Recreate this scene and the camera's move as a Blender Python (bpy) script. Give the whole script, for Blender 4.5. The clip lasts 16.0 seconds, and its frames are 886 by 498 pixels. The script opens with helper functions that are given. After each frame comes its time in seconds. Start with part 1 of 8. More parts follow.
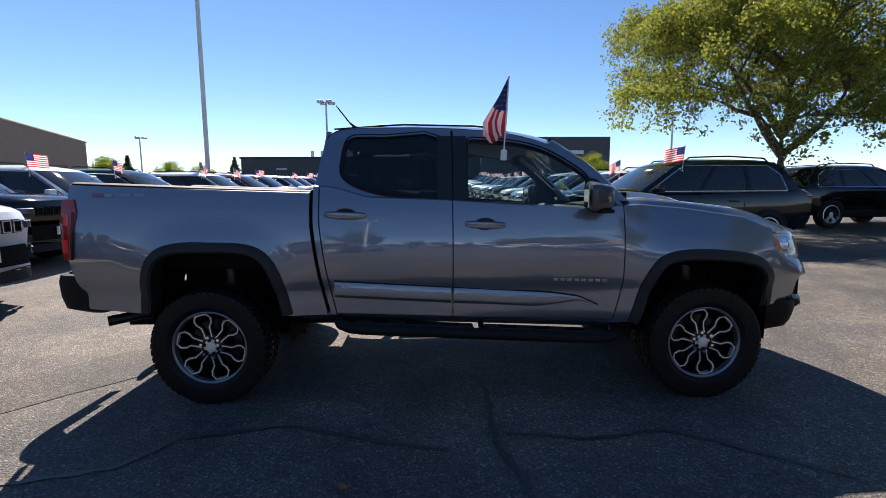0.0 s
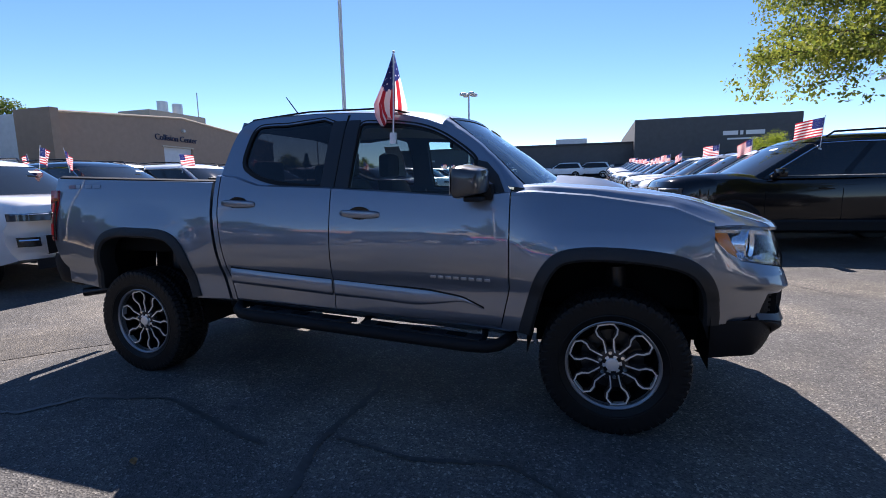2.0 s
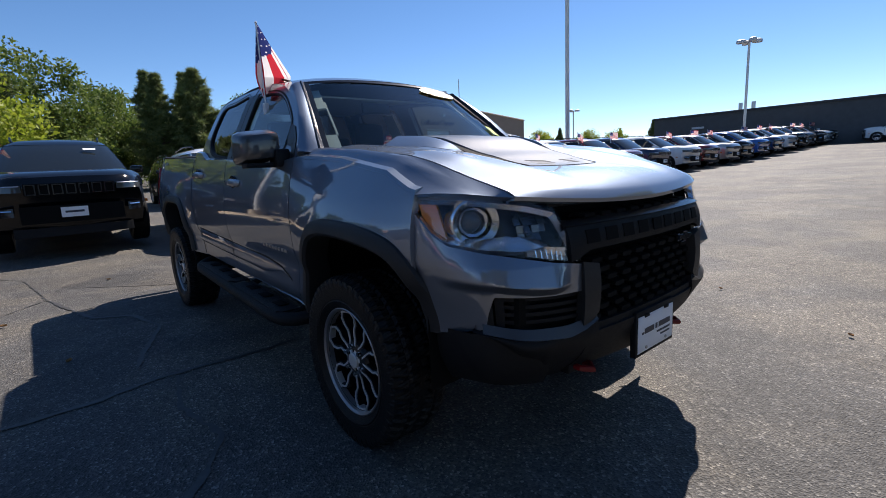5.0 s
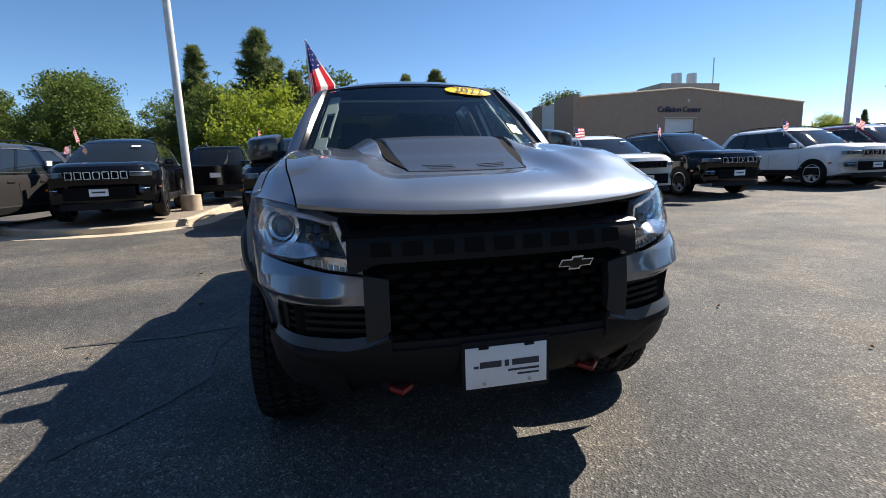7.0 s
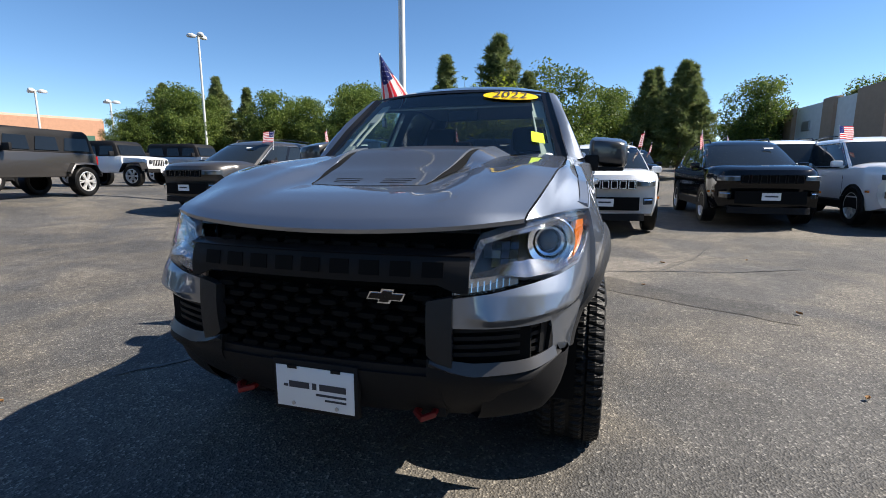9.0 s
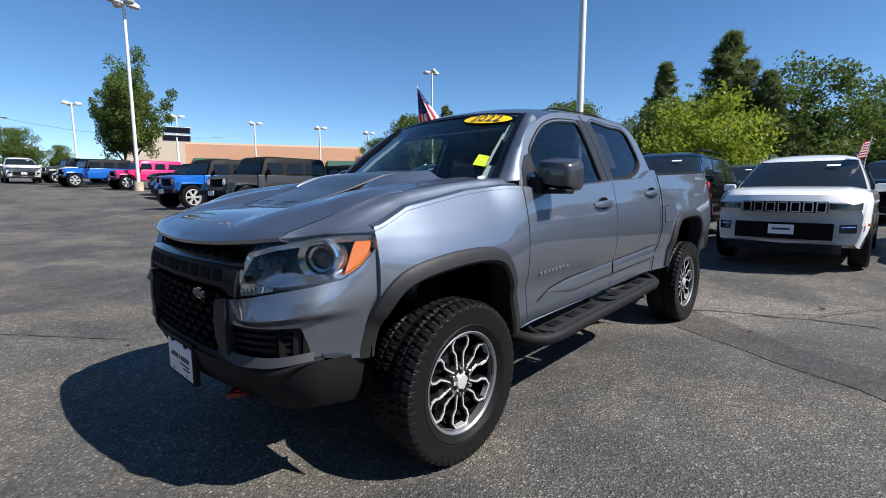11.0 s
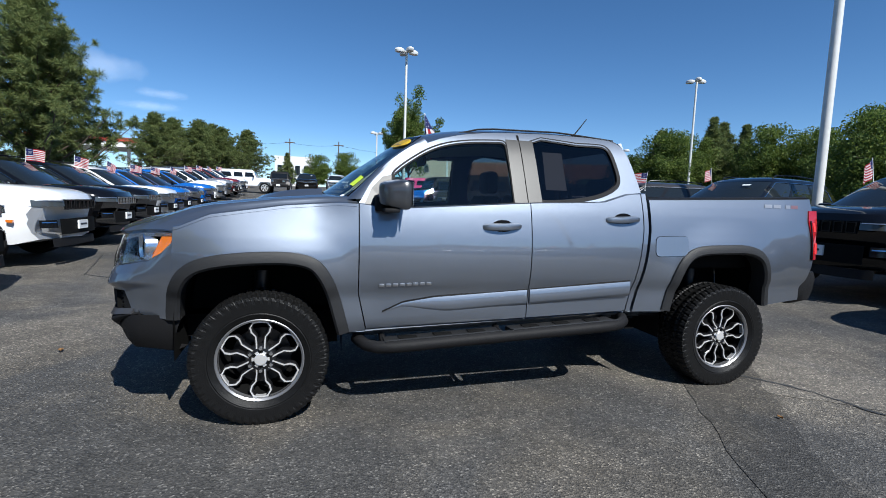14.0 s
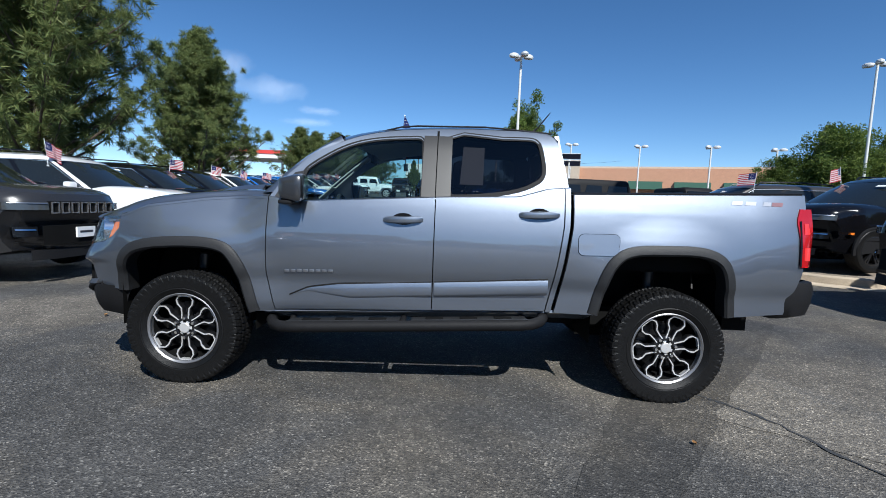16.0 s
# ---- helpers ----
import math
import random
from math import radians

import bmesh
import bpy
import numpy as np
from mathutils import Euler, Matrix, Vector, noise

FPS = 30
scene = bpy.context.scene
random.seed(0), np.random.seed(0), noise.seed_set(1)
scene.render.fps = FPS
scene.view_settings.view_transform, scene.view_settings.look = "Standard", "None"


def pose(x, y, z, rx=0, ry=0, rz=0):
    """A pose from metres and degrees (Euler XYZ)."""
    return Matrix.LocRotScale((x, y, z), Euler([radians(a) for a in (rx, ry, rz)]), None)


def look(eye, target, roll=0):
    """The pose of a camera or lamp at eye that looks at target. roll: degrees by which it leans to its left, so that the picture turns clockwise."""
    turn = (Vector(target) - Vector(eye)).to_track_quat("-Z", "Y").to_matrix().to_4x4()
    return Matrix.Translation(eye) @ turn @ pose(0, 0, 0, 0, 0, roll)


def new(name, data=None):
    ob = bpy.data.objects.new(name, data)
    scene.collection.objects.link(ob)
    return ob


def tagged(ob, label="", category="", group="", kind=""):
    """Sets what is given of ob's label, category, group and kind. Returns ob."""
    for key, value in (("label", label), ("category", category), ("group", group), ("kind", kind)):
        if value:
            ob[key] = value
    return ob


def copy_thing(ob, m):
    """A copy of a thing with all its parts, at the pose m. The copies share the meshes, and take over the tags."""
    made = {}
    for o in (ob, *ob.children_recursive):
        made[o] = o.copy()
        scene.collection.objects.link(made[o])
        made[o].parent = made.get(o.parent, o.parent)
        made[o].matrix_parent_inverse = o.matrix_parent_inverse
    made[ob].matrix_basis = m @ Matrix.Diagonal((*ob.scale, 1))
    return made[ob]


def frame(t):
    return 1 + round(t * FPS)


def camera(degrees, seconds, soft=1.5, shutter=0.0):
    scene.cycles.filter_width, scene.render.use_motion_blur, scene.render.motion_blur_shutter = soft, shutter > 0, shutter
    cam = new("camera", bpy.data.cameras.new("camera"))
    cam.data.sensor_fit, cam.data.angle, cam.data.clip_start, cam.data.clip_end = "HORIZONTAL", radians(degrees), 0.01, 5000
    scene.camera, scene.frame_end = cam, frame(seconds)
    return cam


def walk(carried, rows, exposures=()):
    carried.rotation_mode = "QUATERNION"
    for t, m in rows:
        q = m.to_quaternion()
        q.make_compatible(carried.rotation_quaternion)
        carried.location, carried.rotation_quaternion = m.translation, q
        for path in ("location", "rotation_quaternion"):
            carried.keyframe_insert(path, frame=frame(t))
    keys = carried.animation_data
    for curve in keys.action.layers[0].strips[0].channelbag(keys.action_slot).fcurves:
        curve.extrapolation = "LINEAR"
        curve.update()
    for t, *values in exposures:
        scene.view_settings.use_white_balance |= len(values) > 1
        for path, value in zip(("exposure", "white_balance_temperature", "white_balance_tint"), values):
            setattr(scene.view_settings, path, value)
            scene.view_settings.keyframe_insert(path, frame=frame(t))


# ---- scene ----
cam = camera(86.76, 16.0, soft=0.9)

PATH = [
    (0, (-0.169, -3.934, 1.385), (-0.128, -1.949, 1.139), -0.24),
    (0.5, (0.269, -3.912, 1.355), (0.145, -1.930, 1.115), -0.32),
    (1, (0.700, -3.791, 1.337), (0.415, -1.826, 1.091), -0.64),
    (1.5, (1.087, -3.635, 1.334), (0.644, -1.701, 1.080), -0.81),
    (2, (1.517, -3.459, 1.344), (0.908, -1.574, 1.065), -1.06),
    (2.5, (1.886, -3.208, 1.332), (1.135, -1.377, 1.047), -1.14),
    (3, (2.268, -3.002, 1.312), (1.382, -1.236, 1.005), -1.19),
    (3.2, (2.404, -2.910, 1.317), (1.463, -1.174, 0.998), -1.29),
    (5.3, (3.564, -1.705, 1.194), (1.971, -0.545, 0.855), -2.76),
    (5.5, (3.661, -1.591, 1.200), (2.015, -0.505, 0.863), -2.65),
    (6, (3.816, -1.240, 1.197), (2.048, -0.368, 0.857), -2.28),
    (6.5, (3.947, -0.882, 1.189), (2.081, -0.248, 0.852), -2.17),
    (7, (4.041, -0.531, 1.197), (2.111, -0.128, 0.857), -2.00),
    (7.5, (4.010, -0.164, 1.217), (2.046, -0.006, 0.875), -1.75),
    (8, (4.049, 0.200, 1.215), (2.080, 0.114, 0.876), -1.16),
    (8.5, (3.985, 0.533, 1.223), (2.041, 0.202, 0.889), -0.52),
    (9, (3.869, 0.867, 1.245), (1.981, 0.296, 0.915), 0.01),
    (9.5, (3.768, 1.255, 1.265), (1.963, 0.458, 0.937), 0.25),
    (10, (3.556, 1.608, 1.285), (1.859, 0.599, 0.971), 0.27),
    (10.2, (3.485, 1.750, 1.272), (1.835, 0.658, 0.977), 0.07),
    (12.3, (2.535, 3.076, 1.301), (1.476, 1.399, 1.046), 0.44),
    (12.5, (2.389, 3.159, 1.315), (1.390, 1.445, 1.066), 0.58),
    (13, (2.065, 3.372, 1.299), (1.219, 1.576, 1.061), 1.12),
    (13.5, (1.702, 3.592, 1.302), (1.018, 1.725, 1.082), 1.59),
    (14, (1.326, 3.729, 1.314), (0.803, 1.809, 1.114), 1.95),
    (14.5, (0.949, 3.913, 1.311), (0.576, 1.957, 1.126), 2.30),
    (15, (0.562, 3.959, 1.302), (0.321, 1.982, 1.127), 2.33),
    (15.5, (0.198, 4.006, 1.289), (0.090, 2.018, 1.105), 2.28),
    (16, (-0.131, 4.029, 1.286), (-0.114, 2.038, 1.092), 2.28),
]
walk(cam, [(t, look(*p)) for t, *p in PATH], exposures=[(0, 0.72, 7100, 17), (2.5, 0.92, 6450, 19), (5.5, 0.40, 6800, 13), (8, 0.80, 7050, 10), (10, 0.66, 6600, 10), (12.5, 0.20, 6200, 7), (16, 0.18, 6000, 7)])

# ---- world, sun, exposure ----
SUN_TO = Vector((-0.34, 0.90, 1.0)).normalized()
world = bpy.data.worlds.new("sky")
scene.world = world
world.use_nodes = True
wn = world.node_tree.nodes
wl = world.node_tree.links
sky = wn.new("ShaderNodeTexSky")
sky.sky_type = "NISHITA"
sky.sun_disc = False
sky.sun_elevation = math.asin(SUN_TO.z)
sky.sun_rotation = math.atan2(SUN_TO.x, SUN_TO.y)
sky.altitude = 1600
sky.air_density = 0.8
sky.dust_density = 0.12
sky.ozone_density = 1.6
wn["Background"].inputs["Strength"].default_value = 0.115
deep = wn.new("ShaderNodeHueSaturation")
deep.inputs["Saturation"].default_value = 1.2
wl.new(sky.outputs["Color"], deep.inputs["Color"])
wl.new(deep.outputs["Color"], wn["Background"].inputs["Color"])

sun = new("sun", bpy.data.lights.new("sun", "SUN"))
sun.data.energy = 6.0
sun.data.angle = radians(0.53)
sun.data.color = (1.0, 0.95, 0.88)
sun.matrix_world = look((0, 0, 0), -SUN_TO)


# ---- small helpers ----
def part(name, bm, material, parent, label="", smooth=True):
    """Link a bmesh as one mesh object under a thing or a part."""
    me = bpy.data.meshes.new(name)
    bm.to_mesh(me)
    bm.free()
    if smooth:
        for p in me.polygons:
            p.use_smooth = True
        me.set_sharp_from_angle(angle=radians(38))
    for m in (material if isinstance(material, (list, tuple)) else [material]):
        me.materials.append(m)
    ob = new(name, me)
    ob.parent = parent
    if label:
        ob["label"] = label
    return ob


def raw_mesh(name, verts, faces, material, parent=None, smooth=False, mat_index=None):
    me = bpy.data.meshes.new(name)
    me.from_pydata(verts, [], faces)
    for m in (material if isinstance(material, (list, tuple)) else [material]):
        me.materials.append(m)
    if smooth:
        me.polygons.foreach_set("use_smooth", [True] * len(me.polygons))
    if mat_index is not None:
        me.polygons.foreach_set("material_index", mat_index)
    me.update()
    ob = new(name, me)
    ob.parent = parent
    return ob


def empty(name, m=None):
    ob = new(name)
    ob.empty_display_size = 0.2
    if m is not None:
        ob.matrix_world = m
    return ob


def interp(x, table):
    if x <= table[0][0]:
        return table[0][1]
    for (a, b), (c, d) in zip(table, table[1:]):
        if x <= c:
            return b + (d - b) * (x - a) / (c - a)
    return table[-1][1]


def smooth01(v):
    v = max(0.0, min(1.0, v))
    return v * v * (3 - 2 * v)


def box(bm, x0, x1, y0, y1, z0, z1, bevel=0.0):
    vs = [bm.verts.new(p) for p in ((x0, y0, z0), (x1, y0, z0), (x1, y1, z0), (x0, y1, z0), (x0, y0, z1), (x1, y0, z1), (x1, y1, z1), (x0, y1, z1))]
    fs = [bm.faces.new([vs[i] for i in f]) for f in ((0, 3, 2, 1), (4, 5, 6, 7), (0, 1, 5, 4), (1, 2, 6, 5), (2, 3, 7, 6), (3, 0, 4, 7))]
    if bevel > 0:
        edges = list({e for f in fs for e in f.edges})
        bmesh.ops.bevel(bm, geom=edges, offset=bevel, segments=2, affect="EDGES", profile=0.5)
    return vs


def grid(bm, rows, close_u=False, close_v=False):
    """A sheet of quads through rows of points."""
    vs = [[bm.verts.new(p) for p in r] for r in rows]
    nu, nv = len(vs), len(vs[0])
    for i in range(nu if close_u else nu - 1):
        for j in range(nv if close_v else nv - 1):
            q = [vs[i][j], vs[(i + 1) % nu][j], vs[(i + 1) % nu][(j + 1) % nv], vs[i][(j + 1) % nv]]
            try:
                bm.faces.new(q)
            except ValueError:
                pass
    return vs


def tube(bm, pts, radius, sides=8, caps=True):
    """A round bar along points; radius is a number or one per point."""
    pts = [Vector(p) for p in pts]
    rows = []
    for i, p in enumerate(pts):
        d = (pts[min(i + 1, len(pts) - 1)] - pts[max(i - 1, 0)]).normalized()
        a = d.cross(Vector((0, 0, 1)))
        if a.length < 0.05:
            a = d.cross(Vector((1, 0, 0)))
        a.normalize()
        b = d.cross(a)
        r = radius[i] if isinstance(radius, (list, tuple)) else radius
        rows.append([p + (a * math.cos(t) + b * math.sin(t)) * r for t in [2 * math.pi * k / sides for k in range(sides)]])
    vs = grid(bm, rows, close_v=True)
    if caps:
        bm.faces.new(vs[0][::-1])
        bm.faces.new(vs[-1])


def lathe(bm, prof, steps, axis_y=True):
    """Turn a profile of (radius, y) about the y axis."""
    rows = [[(r * math.cos(2 * math.pi * k / steps), y, r * math.sin(2 * math.pi * k / steps)) for r, y in prof] for k in range(steps)]
    grid(bm, rows, close_u=True)


def flip_out(bm):
    bmesh.ops.recalc_face_normals(bm, faces=bm.faces)


def thicken(bm, t):
    """Give a sheet its thickness."""
    bmesh.ops.recalc_face_normals(bm, faces=bm.faces)
    shell(bm, t)


def shell(bm, t):
    """A second skin behind a sheet, joined to it along the rim."""
    bm.normal_update()
    front = bm.faces[:]
    rim = [(e, e.link_loops[0].vert, e.link_loops[0].link_loop_next.vert) for e in bm.edges if len(e.link_faces) == 1]
    back = {v: bm.verts.new(v.co - v.normal * t) for v in bm.verts[:]}
    for f in front:
        bm.faces.new([back[v] for v in reversed(f.verts)])
    for e, a, b in rim:
        bm.faces.new((b, a, back[a], back[b]))


def prism(bm, loop, lo, hi, axis="y"):
    """A plate: a 2D loop carried from lo to hi along an axis."""
    def p(a, b, c):
        return {"y": (a, c, b), "x": (c, a, b), "z": (a, b, c)}[axis]
    v0 = [bm.verts.new(p(a, b, lo)) for a, b in loop]
    v1 = [bm.verts.new(p(a, b, hi)) for a, b in loop]
    bm.faces.new(v0)
    bm.faces.new(v1[::-1])
    n = len(loop)
    for i in range(n):
        bm.faces.new((v0[i], v1[i], v1[(i + 1) % n], v0[(i + 1) % n]))
    bmesh.ops.recalc_face_normals(bm, faces=bm.faces)


def rise(x, y):
    """The lot dips towards the aisle where the truck stands, sloped to fit the camera's view."""
    r = math.hypot(x, y)
    if r < 3:
        return 0.0
    # raised under the south row to meet its cars as the camera sees them
    swell = interp(-y, [(9.5, 0.0), (13.0, 0.27), (17.0, 0.25), (18.5, 0.18), (24.0, 0.0)]) * smooth01((1.5 - x) / 4)
    swell += 0.5 * smooth01((-y - 18) / 12)
    if r < 30:
        return 0.022 * (r - 3) + swell
    if r < 45:
        return 0.594 + 0.05 * (r - 30) + swell
    return 1.344 + 0.03 * (min(r, 120) - 45) + swell


# ---- materials ----
def material(name, base, rough=0.5, metal=0.0, coat=0.0, grain=0.0, grain_scale=40.0, stain=0.0, stain_scale=3.0, bump=0.0, bump_scale=200.0, spec=0.5, per_object=0.0, coords="Object", flake=0.0):
    m = bpy.data.materials.new(name)
    m.use_nodes = True
    n, l = m.node_tree.nodes, m.node_tree.links
    p = n["Principled BSDF"]
    p.inputs["Roughness"].default_value = rough
    p.inputs["Metallic"].default_value = metal
    p.inputs["Coat Weight"].default_value = coat
    p.inputs["Coat Roughness"].default_value = 0.03
    p.inputs["Specular IOR Level"].default_value = spec
    p.inputs["Base Color"].default_value = (*base, 1)
    tc = n.new("ShaderNodeTexCoord")
    last = None
    if grain or stain or per_object:
        value = None
        for amount, scale, detail in ((grain, grain_scale, 6), (stain, stain_scale, 4)):
            if not amount:
                continue
            t = n.new("ShaderNodeTexNoise")
            t.inputs["Scale"].default_value = scale
            t.inputs["Detail"].default_value = detail
            l.new(tc.outputs[coords], t.inputs["Vector"])
            r = n.new("ShaderNodeMapRange")
            r.inputs["From Min"].default_value, r.inputs["From Max"].default_value = 0.3, 0.7
            r.inputs["To Min"].default_value, r.inputs["To Max"].default_value = 1 - amount, 1 + amount
            l.new(t.outputs["Fac"], r.inputs["Value"])
            if value is None:
                value = r.outputs["Result"]
            else:
                k = n.new("ShaderNodeMath")
                k.operation = "MULTIPLY"
                l.new(value, k.inputs[0])
                l.new(r.outputs["Result"], k.inputs[1])
                value = k.outputs[0]
        if per_object:
            o = n.new("ShaderNodeObjectInfo")
            r = n.new("ShaderNodeMapRange")
            r.inputs["To Min"].default_value, r.inputs["To Max"].default_value = 1 - per_object, 1 + per_object
            l.new(o.outputs["Random"], r.inputs["Value"])
            if value is None:
                value = r.outputs["Result"]
            else:
                k = n.new("ShaderNodeMath")
                k.operation = "MULTIPLY"
                l.new(value, k.inputs[0])
                l.new(r.outputs["Result"], k.inputs[1])
                value = k.outputs[0]
        mix = n.new("ShaderNodeVectorMath")
        mix.operation = "SCALE"
        mix.inputs[0].default_value = base
        l.new(value, mix.inputs["Scale"])
        l.new(mix.outputs["Vector"], p.inputs["Base Color"])
    if bump:
        t = n.new("ShaderNodeTexNoise")
        t.inputs["Scale"].default_value = bump_scale
        t.inputs["Detail"].default_value = 3
        l.new(tc.outputs[coords], t.inputs["Vector"])
        b = n.new("ShaderNodeBump")
        b.inputs["Strength"].default_value = bump
        b.inputs["Distance"].default_value = 0.01
        l.new(t.outputs["Fac"], b.inputs["Height"])
        l.new(b.outputs["Normal"], p.inputs["Normal"])
    if flake:
        t = n.new("ShaderNodeTexNoise")
        t.inputs["Scale"].default_value = 1400
        l.new(tc.outputs[coords], t.inputs["Vector"])
        b = n.new("ShaderNodeBump")
        b.inputs["Strength"].default_value = flake
        b.inputs["Distance"].default_value = 0.0015
        l.new(t.outputs["Fac"], b.inputs["Height"])
        l.new(b.outputs["Normal"], p.inputs["Normal"])
    return m


def glass_material(name, tint=(0.75, 0.8, 0.78), rough=0.0, least=0.055):
    m = bpy.data.materials.new(name)
    m.use_nodes = True
    n, l = m.node_tree.nodes, m.node_tree.links
    n.remove(n["Principled BSDF"])
    tr = n.new("ShaderNodeBsdfTransparent")
    tr.inputs["Color"].default_value = (*tint, 1)
    gl = n.new("ShaderNodeBsdfGlossy")
    gl.inputs["Roughness"].default_value = rough
    lw = n.new("ShaderNodeLayerWeight")
    lw.inputs["Blend"].default_value = 0.5
    pw = n.new("ShaderNodeMath")
    pw.operation = "POWER"
    pw.inputs[1].default_value = 4.0
    l.new(lw.outputs["Facing"], pw.inputs[0])
    fr = n.new("ShaderNodeMapRange")
    fr.inputs["To Min"].default_value, fr.inputs["To Max"].default_value = least, 1.0
    l.new(pw.outputs[0], fr.inputs["Value"])
    mx = n.new("ShaderNodeMixShader")
    l.new(fr.outputs[0], mx.inputs[0])
    l.new(tr.outputs[0], mx.inputs[1])
    l.new(gl.outputs[0], mx.inputs[2])
    l.new(mx.outputs[0], n["Material Output"].inputs["Surface"])
    return m


def asphalt_material(name, base, wear):
    """Dark binder with paler stones, oily stains and worn lanes."""
    m = bpy.data.materials.new(name)
    m.use_nodes = True
    n, l = m.node_tree.nodes, m.node_tree.links
    p = n["Principled BSDF"]
    p.inputs["Roughness"].default_value = 0.76
    p.inputs["Specular IOR Level"].default_value = 0.42
    tc = n.new("ShaderNodeTexCoord")
    vor = n.new("ShaderNodeTexVoronoi")
    vor.inputs["Scale"].default_value = 100
    l.new(tc.outputs["Object"], vor.inputs["Vector"])
    stone = n.new("ShaderNodeValToRGB")
    stone.color_ramp.elements[0].position = 0.0
    stone.color_ramp.elements[0].color = (base * 0.44, base * 0.43, base * 0.42, 1)
    stone.color_ramp.elements[1].position = 1.0
    stone.color_ramp.elements[1].color = (base * 2.7, base * 2.55, base * 2.3, 1)
    e = stone.color_ramp.elements.new(0.55)
    e.color = (base * 0.92, base * 0.88, base * 0.82, 1)
    e = stone.color_ramp.elements.new(0.88)
    e.color = (base * 1.18, base * 1.12, base * 1.03, 1)
    sep = n.new("ShaderNodeSeparateColor")
    l.new(vor.outputs["Color"], sep.inputs[0])
    l.new(sep.outputs[0], stone.inputs[0])
    values = []
    for scale, lo, hi, detail in ((0.35, 1 - wear, 1 + wear, 5), (2.3, 0.86, 1.14, 6), (11.0, 0.88, 1.12, 4)):
        t = n.new("ShaderNodeTexNoise")
        t.inputs["Scale"].default_value = scale
        t.inputs["Detail"].default_value = detail
        l.new(tc.outputs["Object"], t.inputs["Vector"])
        r = n.new("ShaderNodeMapRange")
        r.inputs["From Min"].default_value, r.inputs["From Max"].default_value = 0.35, 0.65
        r.inputs["To Min"].default_value, r.inputs["To Max"].default_value = lo, hi
        l.new(t.outputs["Fac"], r.inputs["Value"])
        values.append(r.outputs["Result"])
    total = values[0]
    for v in values[1:]:
        k = n.new("ShaderNodeMath")
        k.operation = "MULTIPLY"
        l.new(total, k.inputs[0])
        l.new(v, k.inputs[1])
        total = k.outputs[0]
    mul = n.new("ShaderNodeVectorMath")
    mul.operation = "SCALE"
    l.new(stone.outputs["Color"], mul.inputs[0])
    l.new(total, mul.inputs["Scale"])
    worn = n.new("ShaderNodeTexNoise")
    worn.inputs["Scale"].default_value = 0.75
    worn.inputs["Detail"].default_value = 7
    worn.inputs["Distortion"].default_value = 0.6
    l.new(tc.outputs["Object"], worn.inputs["Vector"])
    ramp = n.new("ShaderNodeValToRGB")
    ramp.color_ramp.elements[0].position, ramp.color_ramp.elements[0].color = 0.44, (0.80, 0.81, 0.83, 1)
    ramp.color_ramp.elements[1].position, ramp.color_ramp.elements[1].color = 0.58, (1.22, 1.15, 1.04, 1)
    l.new(worn.outputs["Fac"], ramp.inputs[0])
    tint = n.new("ShaderNodeVectorMath")
    tint.operation = "MULTIPLY"
    l.new(mul.outputs["Vector"], tint.inputs[0])
    l.new(ramp.outputs["Color"], tint.inputs[1])
    l.new(tint.outputs["Vector"], p.inputs["Base Color"])
    b = n.new("ShaderNodeBump")
    b.inputs["Strength"].default_value = 1.0
    b.inputs["Distance"].default_value = 0.006
    l.new(vor.outputs["Distance"], b.inputs["Height"])
    l.new(b.outputs["Normal"], p.inputs["Normal"])
    return m


def leaf_material(name, base, other, trans=0.35):
    m = bpy.data.materials.new(name)
    m.use_nodes = True
    n, l = m.node_tree.nodes, m.node_tree.links
    p = n["Principled BSDF"]
    p.inputs["Roughness"].default_value = 0.55
    p.inputs["Specular IOR Level"].default_value = 0.25
    g = n.new("ShaderNodeNewGeometry")
    r = n.new("ShaderNodeValToRGB")
    r.color_ramp.elements[0].color = (*base, 1)
    r.color_ramp.elements[1].color = (*other, 1)
    l.new(g.outputs["Random Per Island"], r.inputs[0])
    l.new(r.outputs["Color"], p.inputs["Base Color"])
    t = n.new("ShaderNodeBsdfTranslucent")
    l.new(r.outputs["Color"], t.inputs["Color"])
    mx = n.new("ShaderNodeMixShader")
    mx.inputs[0].default_value = trans
    l.new(p.outputs[0], mx.inputs[1])
    l.new(t.outputs[0], mx.inputs[2])
    l.new(mx.outputs[0], n["Material Output"].inputs["Surface"])
    return m


M_ASPHALT = asphalt_material("asphalt", 0.094, 0.2)
M_PATCH = asphalt_material("newer_asphalt", 0.064, 0.1)
M_OLDPATCH = asphalt_material("worn_asphalt", 0.125, 0.15)
M_DRYLEAF = material("dry_leaf", (0.30, 0.16, 0.06), 0.8, grain=0.2)
M_TAR = material("tar", (0.045, 0.044, 0.042), 0.55, grain=0.3, grain_scale=30)
M_CONCRETE = material("concrete", (0.46, 0.38, 0.28), 0.9, grain=0.12, grain_scale=60, stain=0.15, bump=0.4)
M_GRAVEL = material("gravel", (0.22, 0.18, 0.14), 0.95, grain=0.45, grain_scale=25, bump=1.0, bump_scale=40)
M_POLE = material("painted_pole", (0.62, 0.62, 0.60), 0.5, grain=0.05, grain_scale=8)
M_LAMPHEAD = material("lamp_housing", (0.55, 0.56, 0.56), 0.45)
M_TAN = material("tan_stucco", (0.36, 0.25, 0.18), 0.9, grain=0.06, grain_scale=20, stain=0.06, bump=0.2)
M_TAN2 = material("pale_stucco", (0.52, 0.43, 0.33), 0.9, grain=0.06, stain=0.05)
